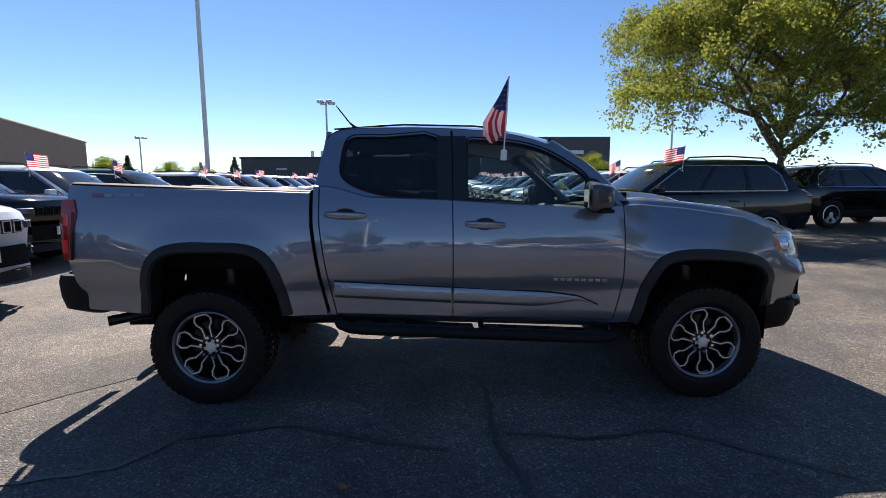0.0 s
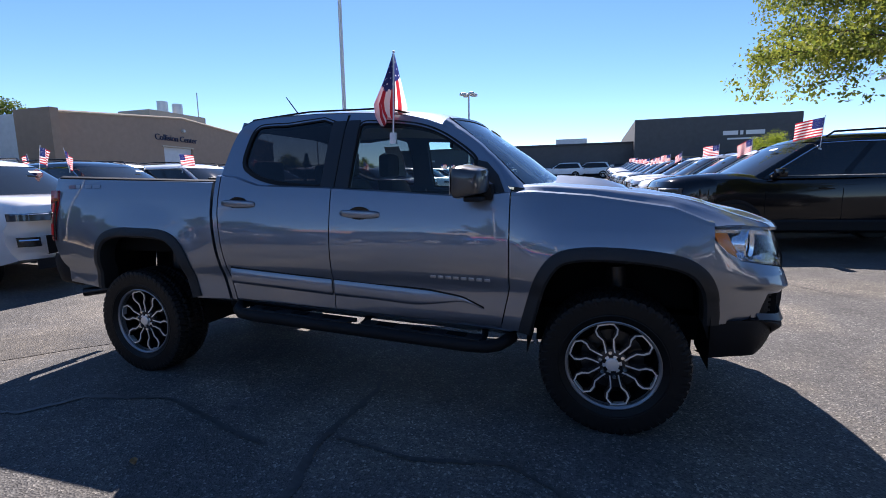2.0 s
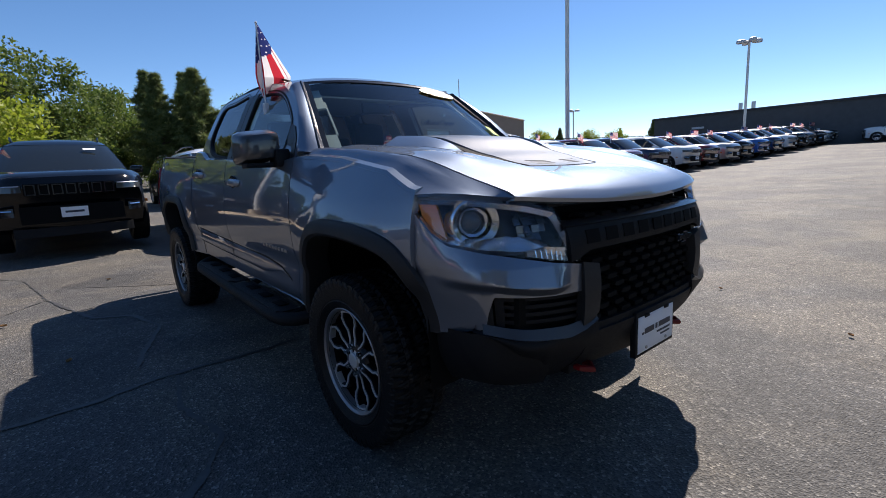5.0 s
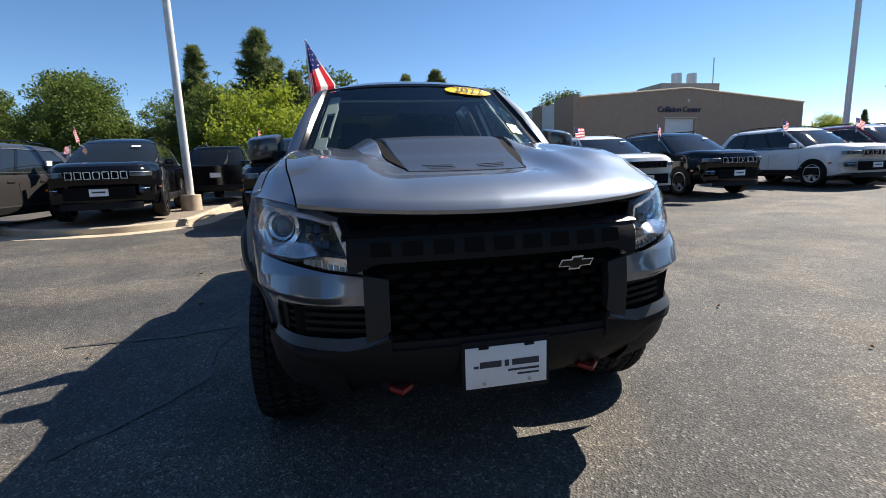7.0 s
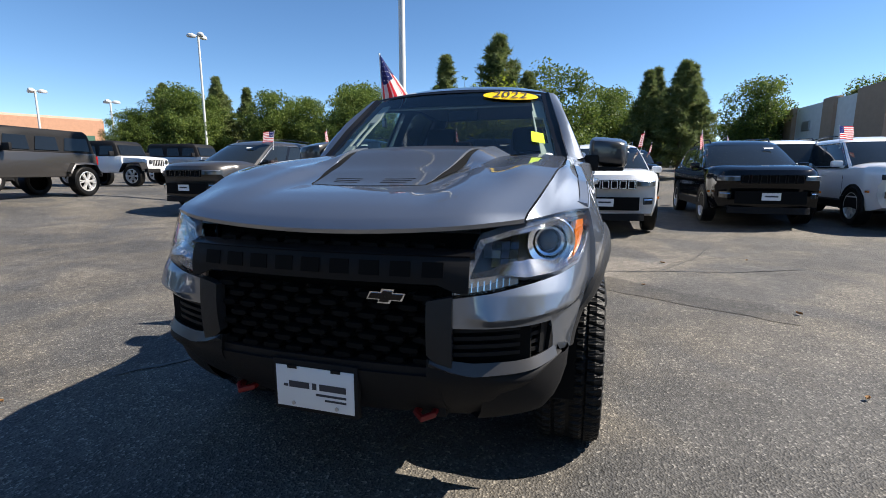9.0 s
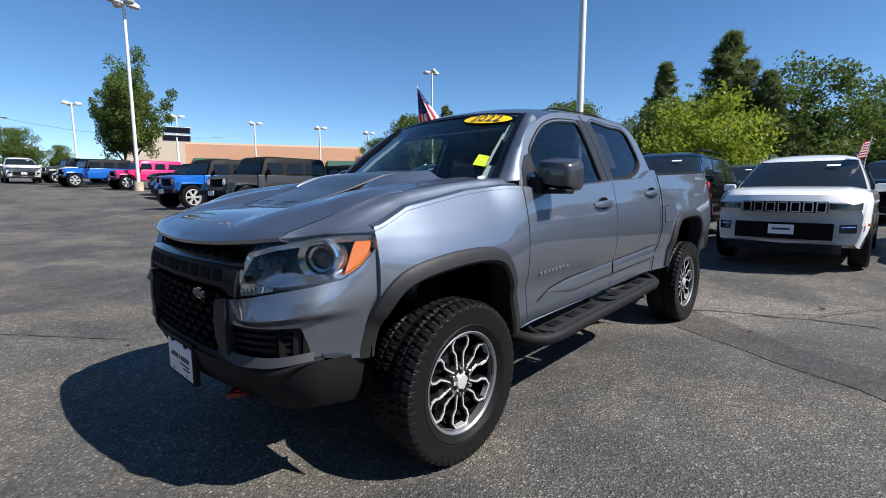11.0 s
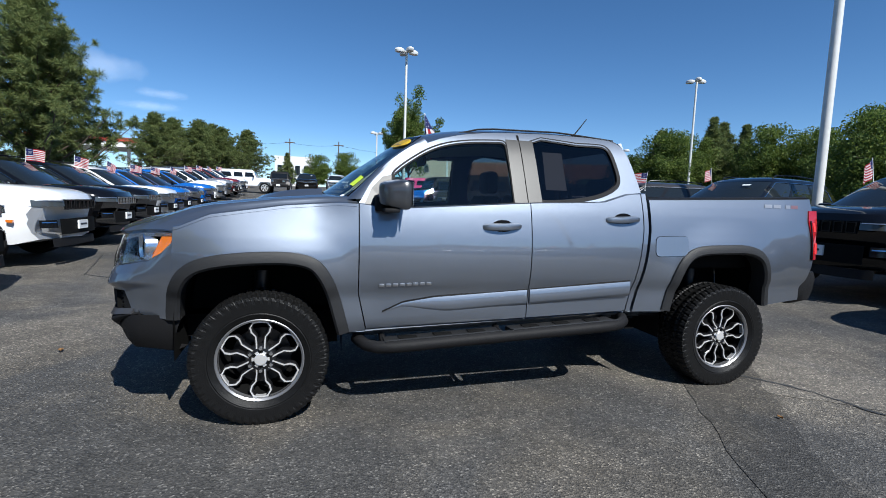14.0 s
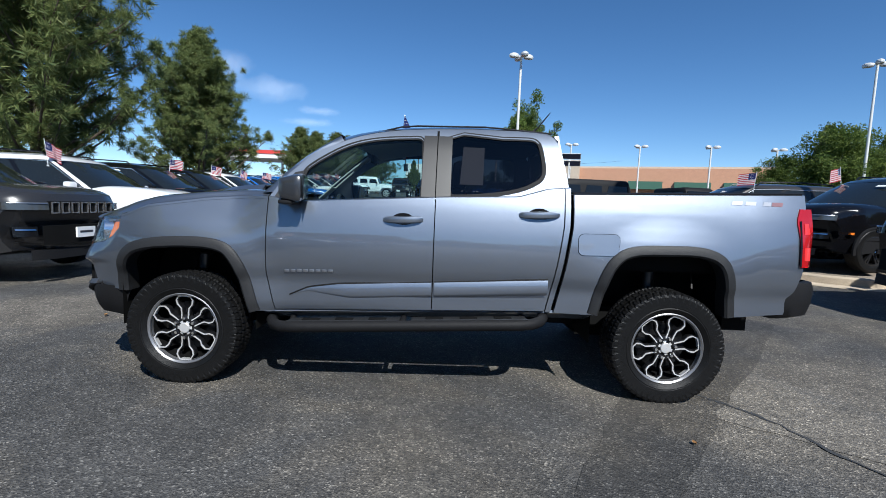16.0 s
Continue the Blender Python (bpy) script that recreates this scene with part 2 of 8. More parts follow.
M_WHITEPANEL = material("white_metal_siding", (0.66, 0.66, 0.66), 0.6, grain=0.04, stain=0.06)
M_DARKWALL = material("dark_grey_wall", (0.075, 0.08, 0.085), 0.8, grain=0.08, stain=0.08)
M_DARKTRIM = material("dark_trim", (0.03, 0.032, 0.035), 0.6)
M_ORANGE = material("orange_brick", (0.50, 0.27, 0.17), 0.9, grain=0.1, grain_scale=12, stain=0.05)
M_GREENROOF = material("green_awning", (0.05, 0.13, 0.09), 0.6, grain=0.1)
M_NAVY = material("navy_letters", (0.015, 0.02, 0.06), 0.5)
M_SIGNWHITE = material("white_letters", (0.75, 0.75, 0.75), 0.5)
M_SIGNRED = material("red_sign", (0.6, 0.05, 0.04), 0.5)
M_WALLGLASS = material("dark_window", (0.008, 0.010, 0.012), 0.03, spec=0.4)
M_STEEL = material("galvanised_steel", (0.5, 0.5, 0.5), 0.4, metal=0.8, grain=0.1)
M_BARK = material("bark", (0.10, 0.075, 0.055), 0.95, grain=0.35, grain_scale=25, bump=0.8, bump_scale=60)
M_LEAF_LOCUST = leaf_material("locust_leaf", (0.30, 0.31, 0.05), (0.12, 0.17, 0.03), 0.58)
M_LEAF_DARK = leaf_material("dark_leaf", (0.05, 0.095, 0.022), (0.17, 0.22, 0.045), 0.42)
M_LEAF_BRIGHT = leaf_material("bright_leaf", (0.20, 0.27, 0.025), (0.30, 0.34, 0.04), 0.5)
M_NEEDLE = leaf_material("pine_needle", (0.075, 0.115, 0.038), (0.215, 0.245, 0.085), 0.35)

M_PAINT = material("grey_metallic_paint", (0.180, 0.206, 0.251), 0.46, metal=0.86, coat=1.0, flake=0.10)
M_PAINT.node_tree.nodes["Principled BSDF"].inputs["Coat IOR"].default_value = 1.9
M_PAINT.node_tree.nodes["Principled BSDF"].inputs["Specular Tint"].default_value = (0.34, 0.37, 0.43, 1)
M_BLACKPLASTIC = material("black_textured_plastic", (0.010, 0.010, 0.011), 0.6, spec=0.18, bump=0.15, bump_scale=900)
M_FLARE = material("grey_flare_plastic", (0.019, 0.0195, 0.021), 0.50, spec=0.3, bump=0.15, bump_scale=900)
M_BLACKGLOSS = material("gloss_black", (0.006, 0.006, 0.007), 0.18, spec=0.4)
M_MATTEBLACK = material("matte_black", (0.005, 0.005, 0.005), 0.8, spec=0.12)
M_FILM = material("satin_black_film", (0.010, 0.010, 0.011), 0.42, spec=0.5)
M_BLADE = material("satin_grey_blade", (0.040, 0.040, 0.043), 0.36, spec=0.6)
M_MIRRORCAP = material("dark_mirror_cap", (0.028, 0.030, 0.034), 0.3, coat=0.8)
M_TURN = material("ribbed_turn_lens", (0.34, 0.29, 0.25), 0.25, coat=0.6, bump=0.4, bump_scale=120)
M_RUBBER = material("tyre_rubber", (0.007, 0.007, 0.0072), 0.42, spec=0.20, grain=0.2, grain_scale=30, bump=0.2, bump_scale=300)
M_MACHINED = material("machined_alloy", (0.80, 0.795, 0.79), 0.30, metal=0.6)
M_RIMLIP = material("satin_rim_lip", (0.27, 0.27, 0.28), 0.38, metal=0.7)
M_DARKALLOY = material("dark_alloy", (0.018, 0.018, 0.020), 0.35, metal=0.5, coat=0.3)
M_CHROME = material("chrome", (0.85, 0.86, 0.88), 0.06, metal=1.0)
M_BADGE = material("satin_badge", (0.27, 0.28, 0.30), 0.3, metal=0.8)
M_DECALRED = material("muted_red_decal", (0.25, 0.14, 0.15), 0.35, metal=0.5)
M_RED = material("red_lamp_lens", (0.36, 0.006, 0.008), 0.14, coat=0.7)
M_REDBRIGHT = material("bright_red_lamp_core", (0.80, 0.03, 0.03), 0.3, coat=0.5)
M_DECAL = material("pale_side_decal", (0.27, 0.285, 0.32), 0.4, metal=0.6)
M_AMBER = material("amber_lens", (0.66, 0.17, 0.02), 0.12, coat=0.8)
M_REDPAINT = material("red_hook", (0.20, 0.006, 0.007), 0.4)
M_PLATE = material("white_plate", (0.78, 0.79, 0.80), 0.4)
M_PRINT = material("dark_print", (0.03, 0.035, 0.05), 0.5)
M_YELLOW = material("yellow_sticker", (0.85, 0.55, 0.01), 0.4)
M_LIME = material("lime_sticker", (0.55, 0.75, 0.03), 0.4)
M_CABIN = material("cabin_plastic", (0.02, 0.02, 0.021), 0.7)
M_SEAT = material("seat_cloth", (0.025, 0.025, 0.027), 0.9, grain=0.2, grain_scale=80)
M_PILLAR_LIGHT = material("grey_headliner", (0.52, 0.53, 0.50), 0.9)
M_DARKLAMP = material("smoked_reflector", (0.035, 0.037, 0.042), 0.25, metal=0.2)
M_SILVERLAMP = material("lamp_reflector", (0.72, 0.74, 0.78), 0.17, metal=0.97)
M_FACET = material("cut_reflector", (0.09, 0.093, 0.10), 0.16, metal=0.9)
M_PROJECTOR = material("projector_glass", (0.05, 0.06, 0.075), 0.08, coat=1.0)
G_WINDSHIELD = glass_material("windshield_glass", (0.70, 0.78, 0.76))
G_SIDE = glass_material("side_glass", (0.62, 0.75, 0.74))
G_TINT = glass_material("tinted_glass", (0.16, 0.16, 0.17))
G_CLEAR = glass_material("clear_lens", (0.97, 0.975, 0.98), least=0.018)
M_FLAGRED = leaf_material("flag_red", (0.50, 0.03, 0.045), (0.50, 0.03, 0.045), 0.5)
M_FLAGWHITE = leaf_material("flag_white", (0.78, 0.77, 0.76), (0.78, 0.77, 0.76), 0.5)
M_FLAGBLUE = leaf_material("flag_blue", (0.025, 0.035, 0.14), (0.025, 0.035, 0.14), 0.5)
M_PAPER = material("paper", (0.7, 0.7, 0.68), 0.8)
CARPAINT = {
    "white": material("white_paint", (0.78, 0.79, 0.80), 0.3, coat=1.0),
    "black": material("black_paint", (0.004, 0.004, 0.005), 0.10, spec=0.35, coat=0.2),
    "grey": material("dark_grey_paint", (0.035, 0.035, 0.037), 0.25, metal=0.3, coat=0.4),
    "bronze": material("bronze_grey_paint", (0.055, 0.052, 0.051), 0.3, metal=0.4, coat=0.4),
    "maroon": material("maroon_paint", (0.12, 0.008, 0.012), 0.25, coat=1.0),
    "blue": material("blue_paint", (0.01, 0.11, 0.42), 0.25, coat=1.0),
    "navy": material("navy_paint", (0.008, 0.02, 0.07), 0.25, coat=1.0),
    "pink": material("pink_paint", (0.62, 0.02, 0.14), 0.3, coat=1.0),
    "yellow": material("orange_paint", (0.55, 0.25, 0.02), 0.3, coat=1.0),
    "silver": material("silver_paint", (0.42, 0.43, 0.45), 0.3, metal=0.7, coat=1.0),
}

# ---- ground ----
radii = [0, 0.6, 1.2, 2, 3, 4, 5, 6, 7, 8, 9, 10, 11, 12, 13, 14, 15, 16, 17, 18, 19, 20, 21.5, 23, 24.5, 26, 30, 34, 38, 42, 45, 50, 60, 75, 90, 105, 120, 160, 240, 400, 800, 1600, 3000]
gv, gf = [(0, 0, 0)], []
SEG = 160
for r in radii[1:]:
    for k in range(SEG):
        a = 2 * math.pi * k / SEG
        x, y = r * math.cos(a), r * math.sin(a)
        gv.append((x, y, rise(x, y)))
for k in range(SEG):
    gf.append((0, 1 + k, 1 + (k + 1) % SEG))
for i in range(len(radii) - 2):
    b0, b1 = 1 + i * SEG, 1 + (i + 1) * SEG
    for k in range(SEG):
        gf.append((b0 + k, b1 + k, b1 + (k + 1) % SEG, b0 + (k + 1) % SEG))
tagged(raw_mesh("ground", gv, gf, M_ASPHALT, smooth=True), "worn grey asphalt of the sales lot with pale stones", "asphalt", kind="structure")

# ---- the pickup ----
truck = tagged(empty("pickup_truck"), "dark grey metallic crew-cab pickup truck with black trim parked on asphalt", "pickup truck")

HALF = [(0.40, 0.80), (0.50, 0.868), (0.56, 0.888), (0.70, 0.893), (0.74, 0.895), (0.80, 0.919), (0.88, 0.931), (0.95, 0.935), (1.0, 0.934), (1.08, 0.927), (1.15, 0.916), (1.21, 0.904), (1.27, 0.890), (1.34, 0.868), (1.45, 0.828)]
ARCH_F = [(1.18, 0.50), (1.217, 0.64), (1.244, 0.735), (1.280, 0.825), (1.342, 0.908), (1.43, 0.940), (1.58, 0.949), (1.80, 0.935), (1.945, 0.903), (2.02, 0.85), (2.066, 0.76), (2.083, 0.66), (2.085, 0.60)]
ARCH_R = [(-2.02, 0.60), (-2.005, 0.74), (-1.985, 0.86), (-1.95, 0.943), (-1.89, 0.991), (-1.77, 1.016), (-1.60, 1.016), (-1.41, 1.008), (-1.31, 0.981), (-1.245, 0.924), (-1.203, 0.838), (-1.17, 0.72), (-1.14, 0.58)]


def rounded(pts, n=5):
    """The points again with n smooth steps between each two."""
    v = [Vector(p) for p in pts]
    slope = []
    for i in range(len(v)):
        a, c = v[max(i - 1, 0)], v[min(i + 1, len(v) - 1)]
        span = (v[i] - a).length + (c - v[i]).length
        slope.append((c - a) / max(span, 1e-6))
    out = []
    for i in range(len(v) - 1):
        d = (v[i + 1] - v[i]).length
        for k in range(n):
            t = k / n
            p = v[i] * (2 * t ** 3 - 3 * t * t + 1) + slope[i] * (d * (t ** 3 - 2 * t * t + t)) + v[i + 1] * (3 * t * t - 2 * t ** 3) + slope[i + 1] * (d * (t ** 3 - t * t))
            out.append(tuple(p))
    return out + [pts[-1]]


ARCH_F, ARCH_R = rounded(ARCH_F), rounded(ARCH_R)


def tuck(z):
    """How far the lower flank in front of the wheel leans in."""
    return 0.050 * smooth01((0.90 - z) / 0.32)


def half_width(x, z):
    y = interp(z, HALF)
    if x > 1.75:
        y -= 0.085 * smooth01((x - 1.75) / 0.75) ** 1.3
    if x > 1.0:
        y -= 0.055 * smooth01((x - 1.0) / 0.35) * max(0.0, min(1.0, (z - 0.97) / 0.30)) ** 1.7
    if x < -2.15:
        y -= 0.03 * ((-2.15 - x) / 0.4) ** 2
    y -= tuck(z) * smooth01((x - 1.92) / 0.13)
    for xc, zc in ((1.63, 0.50), (-1.60, 0.56)):
        d = math.hypot(x - xc, (z - zc) * 1.05)
        y += 0.030 * smooth01(1 - max(0.0, d - 0.40) / 0.34)
    return y


def lower_edge(x):
    if 1.18 < x < 2.085:
        return interp(x, ARCH_F)
    if -2.02 < x < -1.14:
        return interp(x, ARCH_R)
    return interp(x, [(-2.5, 0.63), (-2.06, 0.60), (-1.10, 0.575), (-0.85, 0.575), (1.15, 0.505), (2.1, 0.60)])


def upper_edge(x):
    return interp(x, [(-2.55, 1.432), (-1.0, 1.375), (-0.96, 1.42), (-0.80, 1.405), (-0.60, 1.345), (-0.1, 1.325), (0.06, 1.315), (0.86, 1.262), (1.07, 1.285), (1.2, 1.287), (1.5, 1.262), (1.9, 1.200), (2.05, 1.134), (2.2, 1.10)])


def side_panel(name, xl, xr, s, us, nv=22, top=None, low=None, label="", mat=None):
    """A body panel between two edges xl(z), xr(z); us: where its columns stand."""
    bm = bmesh.new()
    lo, up = low or lower_edge, top or upper_edge
    rows = []
    for u in us:
        col = []
        for j in range(nv + 1):
            v = j / nv
            z = 0.5 + 0.85 * v
            for _ in range(6):
                x = xl(z) + (xr(z) - xl(z)) * u
                z = lo(x) + (up(x) - lo(x)) * v
            col.append((x, s * half_width(x, z), z))
        # the edges turn inwards a little
        x, y, z = col[0]
        col.insert(0, (x, y - s * 0.03, z - 0.006))
        x, y, z = col[-1]
        col.append((x, y - s * 0.03, z + 0.008))
        rows.append(col)
    first = [(x + 0.001, y - s * 0.03, z) for x, y, z in rows[0]]
    last = [(x, y - s * 0.03, z) for x, y, z in rows[-1]]
    vs = grid(bm, [first] + rows + [last])
    flip_out(bm)
    if sum(f.normal.y * s for f in bm.faces) < 0:
        bmesh.ops.reverse_faces(bm, faces=bm.faces)
    return part(name, bm, mat or M_PAINT, truck, label)


def columns(n, extra=()):
    return sorted(set([i / n for i in range(n + 1)] + list(extra)))


def door_rear_edge(z):
    return interp(z, [(0.5, -0.800), (0.62, -0.820), (0.72, -0.842), (0.92, -0.873), (1.17, -0.907), (1.40, -0.912)])


def fender_front(z):
    return interp(z, [(0.5, 2.085), (1.2, 2.082)])


GAP = 0.007
for s, side in ((-1, "right"), (1, "left")):
    side_panel("front_fender", lambda z: 1.075 + GAP - (0.52 < z < 0.9) * 0.0 - max(0, 0.75 - z) * 0.22, fender_front, s, columns(64))
    d1 = side_panel("front_door", lambda z: -0.045 + GAP, lambda z: 1.075 - max(0, 0.75 - z) * 0.22, s, columns(30), low=lambda x: lower_edge(x) + 0.012)
    d2 = side_panel("rear_door", lambda z: door_rear_edge(z) + GAP, lambda z: -0.045, s, columns(24), low=lambda x: lower_edge(x) + 0.012)
    side_panel("bed_side", lambda z: interp(z, [(0.6, -2.42), (0.9, -2.50), (1.43, -2.535)]), lambda z: door_rear_edge(z) - 0.060, s, columns(72), top=lambda x: interp(x, [(-2.55, 1.432), (-0.9, 1.372)]))

    side_panel("cab_corner", lambda z: door_rear_edge(z) - 0.036, lambda z: door_rear_edge(z) - 0.001, s, columns(3), low=lambda x: lower_edge(x) + 0.004)

    # sill below the doors, and the raised blade along them
    bm = bmesh.new()
    grid(bm, [[(x, s * half_width(x, 0.55) - s * 0.03, lower_edge(x) + 0.012), (x, s * (half_width(x, 0.55) - 0.012), lower_edge(x) - 0.004), (x, s * 0.80, lower_edge(x) - 0.055), (x, s * 0.70, lower_edge(x) - 0.06)] for x in [1.19 - 2.31 * i / 20 for i in range(21)]])
    flip_out(bm)
    part("sill", bm, M_PAINT, truck)
    for door, x0, x1 in ((d1, 0.93, -0.035), (d2, -0.055, -0.815)):
        bm = bmesh.new()
        rows = []
        for i in range(25):
            x = x0 + (x1 - x0) * i / 24
            zt = interp(x, [(-0.83, 0.805), (-0.06, 0.755), (0.6, 0.715), (0.8, 0.685), (0.93, 0.625)])
            zb = zt - 0.085 * smooth01((0.93 - x) / 0.45)
            y = s * half_width(x, zt)
            k = smooth01((0.97 - x) / 0.5)
            rows.append([(x, y - s * 0.004, zt + 0.006), (x, y + s * 0.003 * k, zt - 0.004), (x, y + s * 0.0045 * k, zb), (x, y + s * 0.002 * k, zb - 0.008), (x, y - s * 0.008, zb - 0.022)])
        grid(bm, rows)
        flip_out(bm)
        if sum(f.normal.y * s for f in bm.faces) < 0:
            bmesh.ops.reverse_faces(bm, faces=bm.faces)
        part("door_blade", bm, M_PAINT, door)
        # black strip in place of the shade over the blade
        bm = bmesh.new()
        grid(bm, [[(r[0][0], r[0][1] + s * 0.0055, r[0][2] + 0.002), (r[1][0], r[1][1] + s * 0.001, r[1][2] + 0.001)] for r in rows])
        thicken(bm, 0.002)
        part("shadow_line", bm, M_BLACKPLASTIC, door)

    # handles in their cups
    for door, xa, xb, zc in ((d1, 0.30, 0.035, 1.167), (d2, -0.60, -0.87, 1.232)):
        xm = (xa + xb) / 2
        bm = bmesh.new()
        rows = []
        for i in range(15):
            t = i / 14
            x = xa + (xb - xa) * t
            bow = math.sin(math.pi * t) ** 0.5
            y = s * (half_width(x, zc) + 0.004 + 0.034 * bow)
            h = 0.016 + 0.009 * bow
            tilt = (x - xm) * -0.035
            rows.append([(x, y - s * 0.022, zc + tilt - h), (x, y, zc + tilt - h * 0.7), (x, y + s * 0.004, zc + tilt), (x, y, zc + tilt + h * 0.7), (x, y - s * 0.022, zc + tilt + h)])
        grid(bm, rows, close_v=True)
        flip_out(bm)
        part("door_handle", bm, M_PAINT, door)
        bm = bmesh.new()
        loop = [(xm + 0.075 * math.cos(a), zc + 0.045 * math.sin(a) * (1.0 if math.sin(a) > 0 else 0.75)) for a in [2 * math.pi * k / 20 for k in range(20)]]
        prism(bm, loop, s * (half_width(xm, zc) - 0.004), s * (half_width(xm, zc) + 0.006))
        part("handle_cup", bm, M_BLACKGLOSS, door)

    # plain bars where the model badge stands
    for k in range(8):
        bm = bmesh.new()
        xk = 0.955 - 0.046 * k if s < 0 else 0.645 + 0.042 * k
        y = half_width(xk, 0.80)
        box(bm, xk - 0.016, xk + 0.016, s * (y - 0.004), s * (y + 0.004), 0.790 - (xk - 0.8) * 0.03, 0.809 - (xk - 0.8) * 0.03, 0.002)
        part("badge_bar", bm, M_BADGE, d1)

    # wheel arch flares
    for arch, zc, wide in ((ARCH_F, 0.55, 0.056), (ARCH_R, 0.60, 0.052)):
        bm = bmesh.new()
        rows = []
        pts = []
        pts = list(arch)
        for i, (x, z) in enumerate(pts):
            a, b = pts[max(i - 1, 0)], pts[min(i + 1, len(pts) - 1)]
            dx, dz = b[0] - a[0], b[1] - a[1]
            n = math.hypot(dx, dz)
            ox, oz = -dz / n, dx / n
            w = wide
            yb = max(half_width(x + ox * w, z + oz * w), 0.90 - 0.09 * smooth01((x - 1.85) / 0.18))
            rows.append([(x - ox * 0.018, s * (yb - 0.10), z - oz * 0.018), (x - ox * 0.020, s * (yb + 0.016), z - oz * 0.020), (x - ox * 0.006, s * (yb + 0.029), z - oz * 0.006), (x + ox * w * 0.6, s * (yb + 0.024), z + oz * w * 0.6), (x + ox * w * 0.93, s * (yb + 0.012), z + oz * w * 0.93), (x + ox * w, s * (yb - 0.006), z + oz * w)])
        grid(bm, rows)
        flip_out(bm)
        if sum(f.normal.y * s for f in bm.faces) < 0:
            bmesh.ops.reverse_faces(bm, faces=bm.faces)
        part("wheel_arch_flare", bm, M_FLARE, truck, "matte grey plastic arch flare")
        # liner behind it
        bm = bmesh.new()
        xm = (arch[0][0] + arch[-1][0]) / 2
        grid(bm, [[(x + (x - xm) * 0.02, s * 0.86, z + 0.015), (x + (x - xm) * 0.04, s * 0.45, z + 0.02)] for x, z in [(arch[0][0], 0.35)] + arch + [(arch[-1][0], 0.35)]])
        fill = [(x, s * 0.46, z + 0.02) for x, z in [(arch[0][0], 0.30)] + arch + [(arch[-1][0], 0.30)]]
        bm.faces.new([bm.verts.new(p) for p in fill])
        flip_out(bm)
        part("wheel_well_liner", bm, M_MATTEBLACK, truck)

# fuel door on the driver's side
bm = bmesh.new()
loop = []
for cx, cz, a0 in ((-1.035, 1.085, 0), (-1.235, 1.09, 90), (-1.225, 1.02, 180), (-1.035, 1.015, 270)):
    for k in range(5):
        a = radians(a0 + 22.5 * k)
        loop.append((cx + 0.035 * math.cos(a), cz + 0.035 * math.sin(a)))
v = [bm.verts.new((x, half_width(x, z) + 0.0045, z)) for x, z in loop]
bm.faces.new(v)
thicken(bm, 0.004)
fuel = part("fuel_door", bm, M_PAINT, truck)
bm = bmesh.new()
tube(bm, [(x, half_width(x, z) + 0.0005, z) for x, z in loop + loop[:1]], 0.0032, 6)
part("fuel_door_gap", bm, M_MATTEBLACK, fuel)

# small decal on the bed sides, as plain bars
for s in (-1, 1):
    for x, w, mm in ((-2.05, 0.07, M_DECAL), (-2.14, 0.07, M_DECAL), (-2.25, 0.05, M_DECAL), (-2.32, 0.075, M_DECALRED)):
        bm = bmesh.new()
        loop = [(x + w / 2, 1.352), (x - w / 2, 1.352), (x - w / 2 - 0.01, 1.378), (x + w / 2 - 0.01, 1.378)]
        bm.faces.new([bm.verts.new((a, s * (half_width(a, b) + 0.0025), b)) for a, b in loop])
        thicken(bm, 0.001)
        part("decal_bar", bm, mm, truck)


# greenhouse
def glass_y(x, z):
    d = max(0.0, z - 1.28)
    y = 0.862 - d * 0.42 - d * d * 0.20 - max(0, z - 1.66) ** 2 * 1.5
    return y


WIN_F = [(0.845, 1.258), (0.862, 1.30), (0.866, 1.40), (0.858, 1.468), (0.815, 1.508), (0.74, 1.557), (0.647, 1.609), (0.555, 1.647), (0.461, 1.672), (0.36, 1.688), (0.265, 1.697), (0.15, 1.703), (0.085, 1.703), (0.062, 1.675), (0.056, 1.335), (0.07, 1.315)]
WIN_R = [(-0.125, 1.714), (-0.5, 1.722), (-0.66, 1.724), (-0.72, 1.718), (-0.752, 1.69), (-0.772, 1.60), (-0.775, 1.505), (-0.74, 1.457), (-0.60, 1.395), (-0.41, 1.358), (-0.16, 1.338), (-0.135, 1.355)]
FRAME = [(1.078, 1.285), (1.062, 1.315), (1.0, 1.42), (0.868, 1.54), (0.76, 1.607), (0.656, 1.658), (0.52, 1.705), (0.38, 1.738), (0.2, 1.762), (0.0, 1.775), (-0.3, 1.785), (-0.62, 1.783), (-0.79, 1.772), (-0.845, 1.755), (-0.893, 1.69), (-0.925, 1.55), (-0.946, 1.40), (-0.94, 1.385), (-0.80, 1.39), (-0.60, 1.34), (-0.1, 1.315), (0.06, 1.305), (0.86, 1.248)]


def rounded_loop(pts, n=3):
    k = len(pts)
    return rounded([pts[-1]] + pts + pts[:2], n)[n:n * (k + 1)]


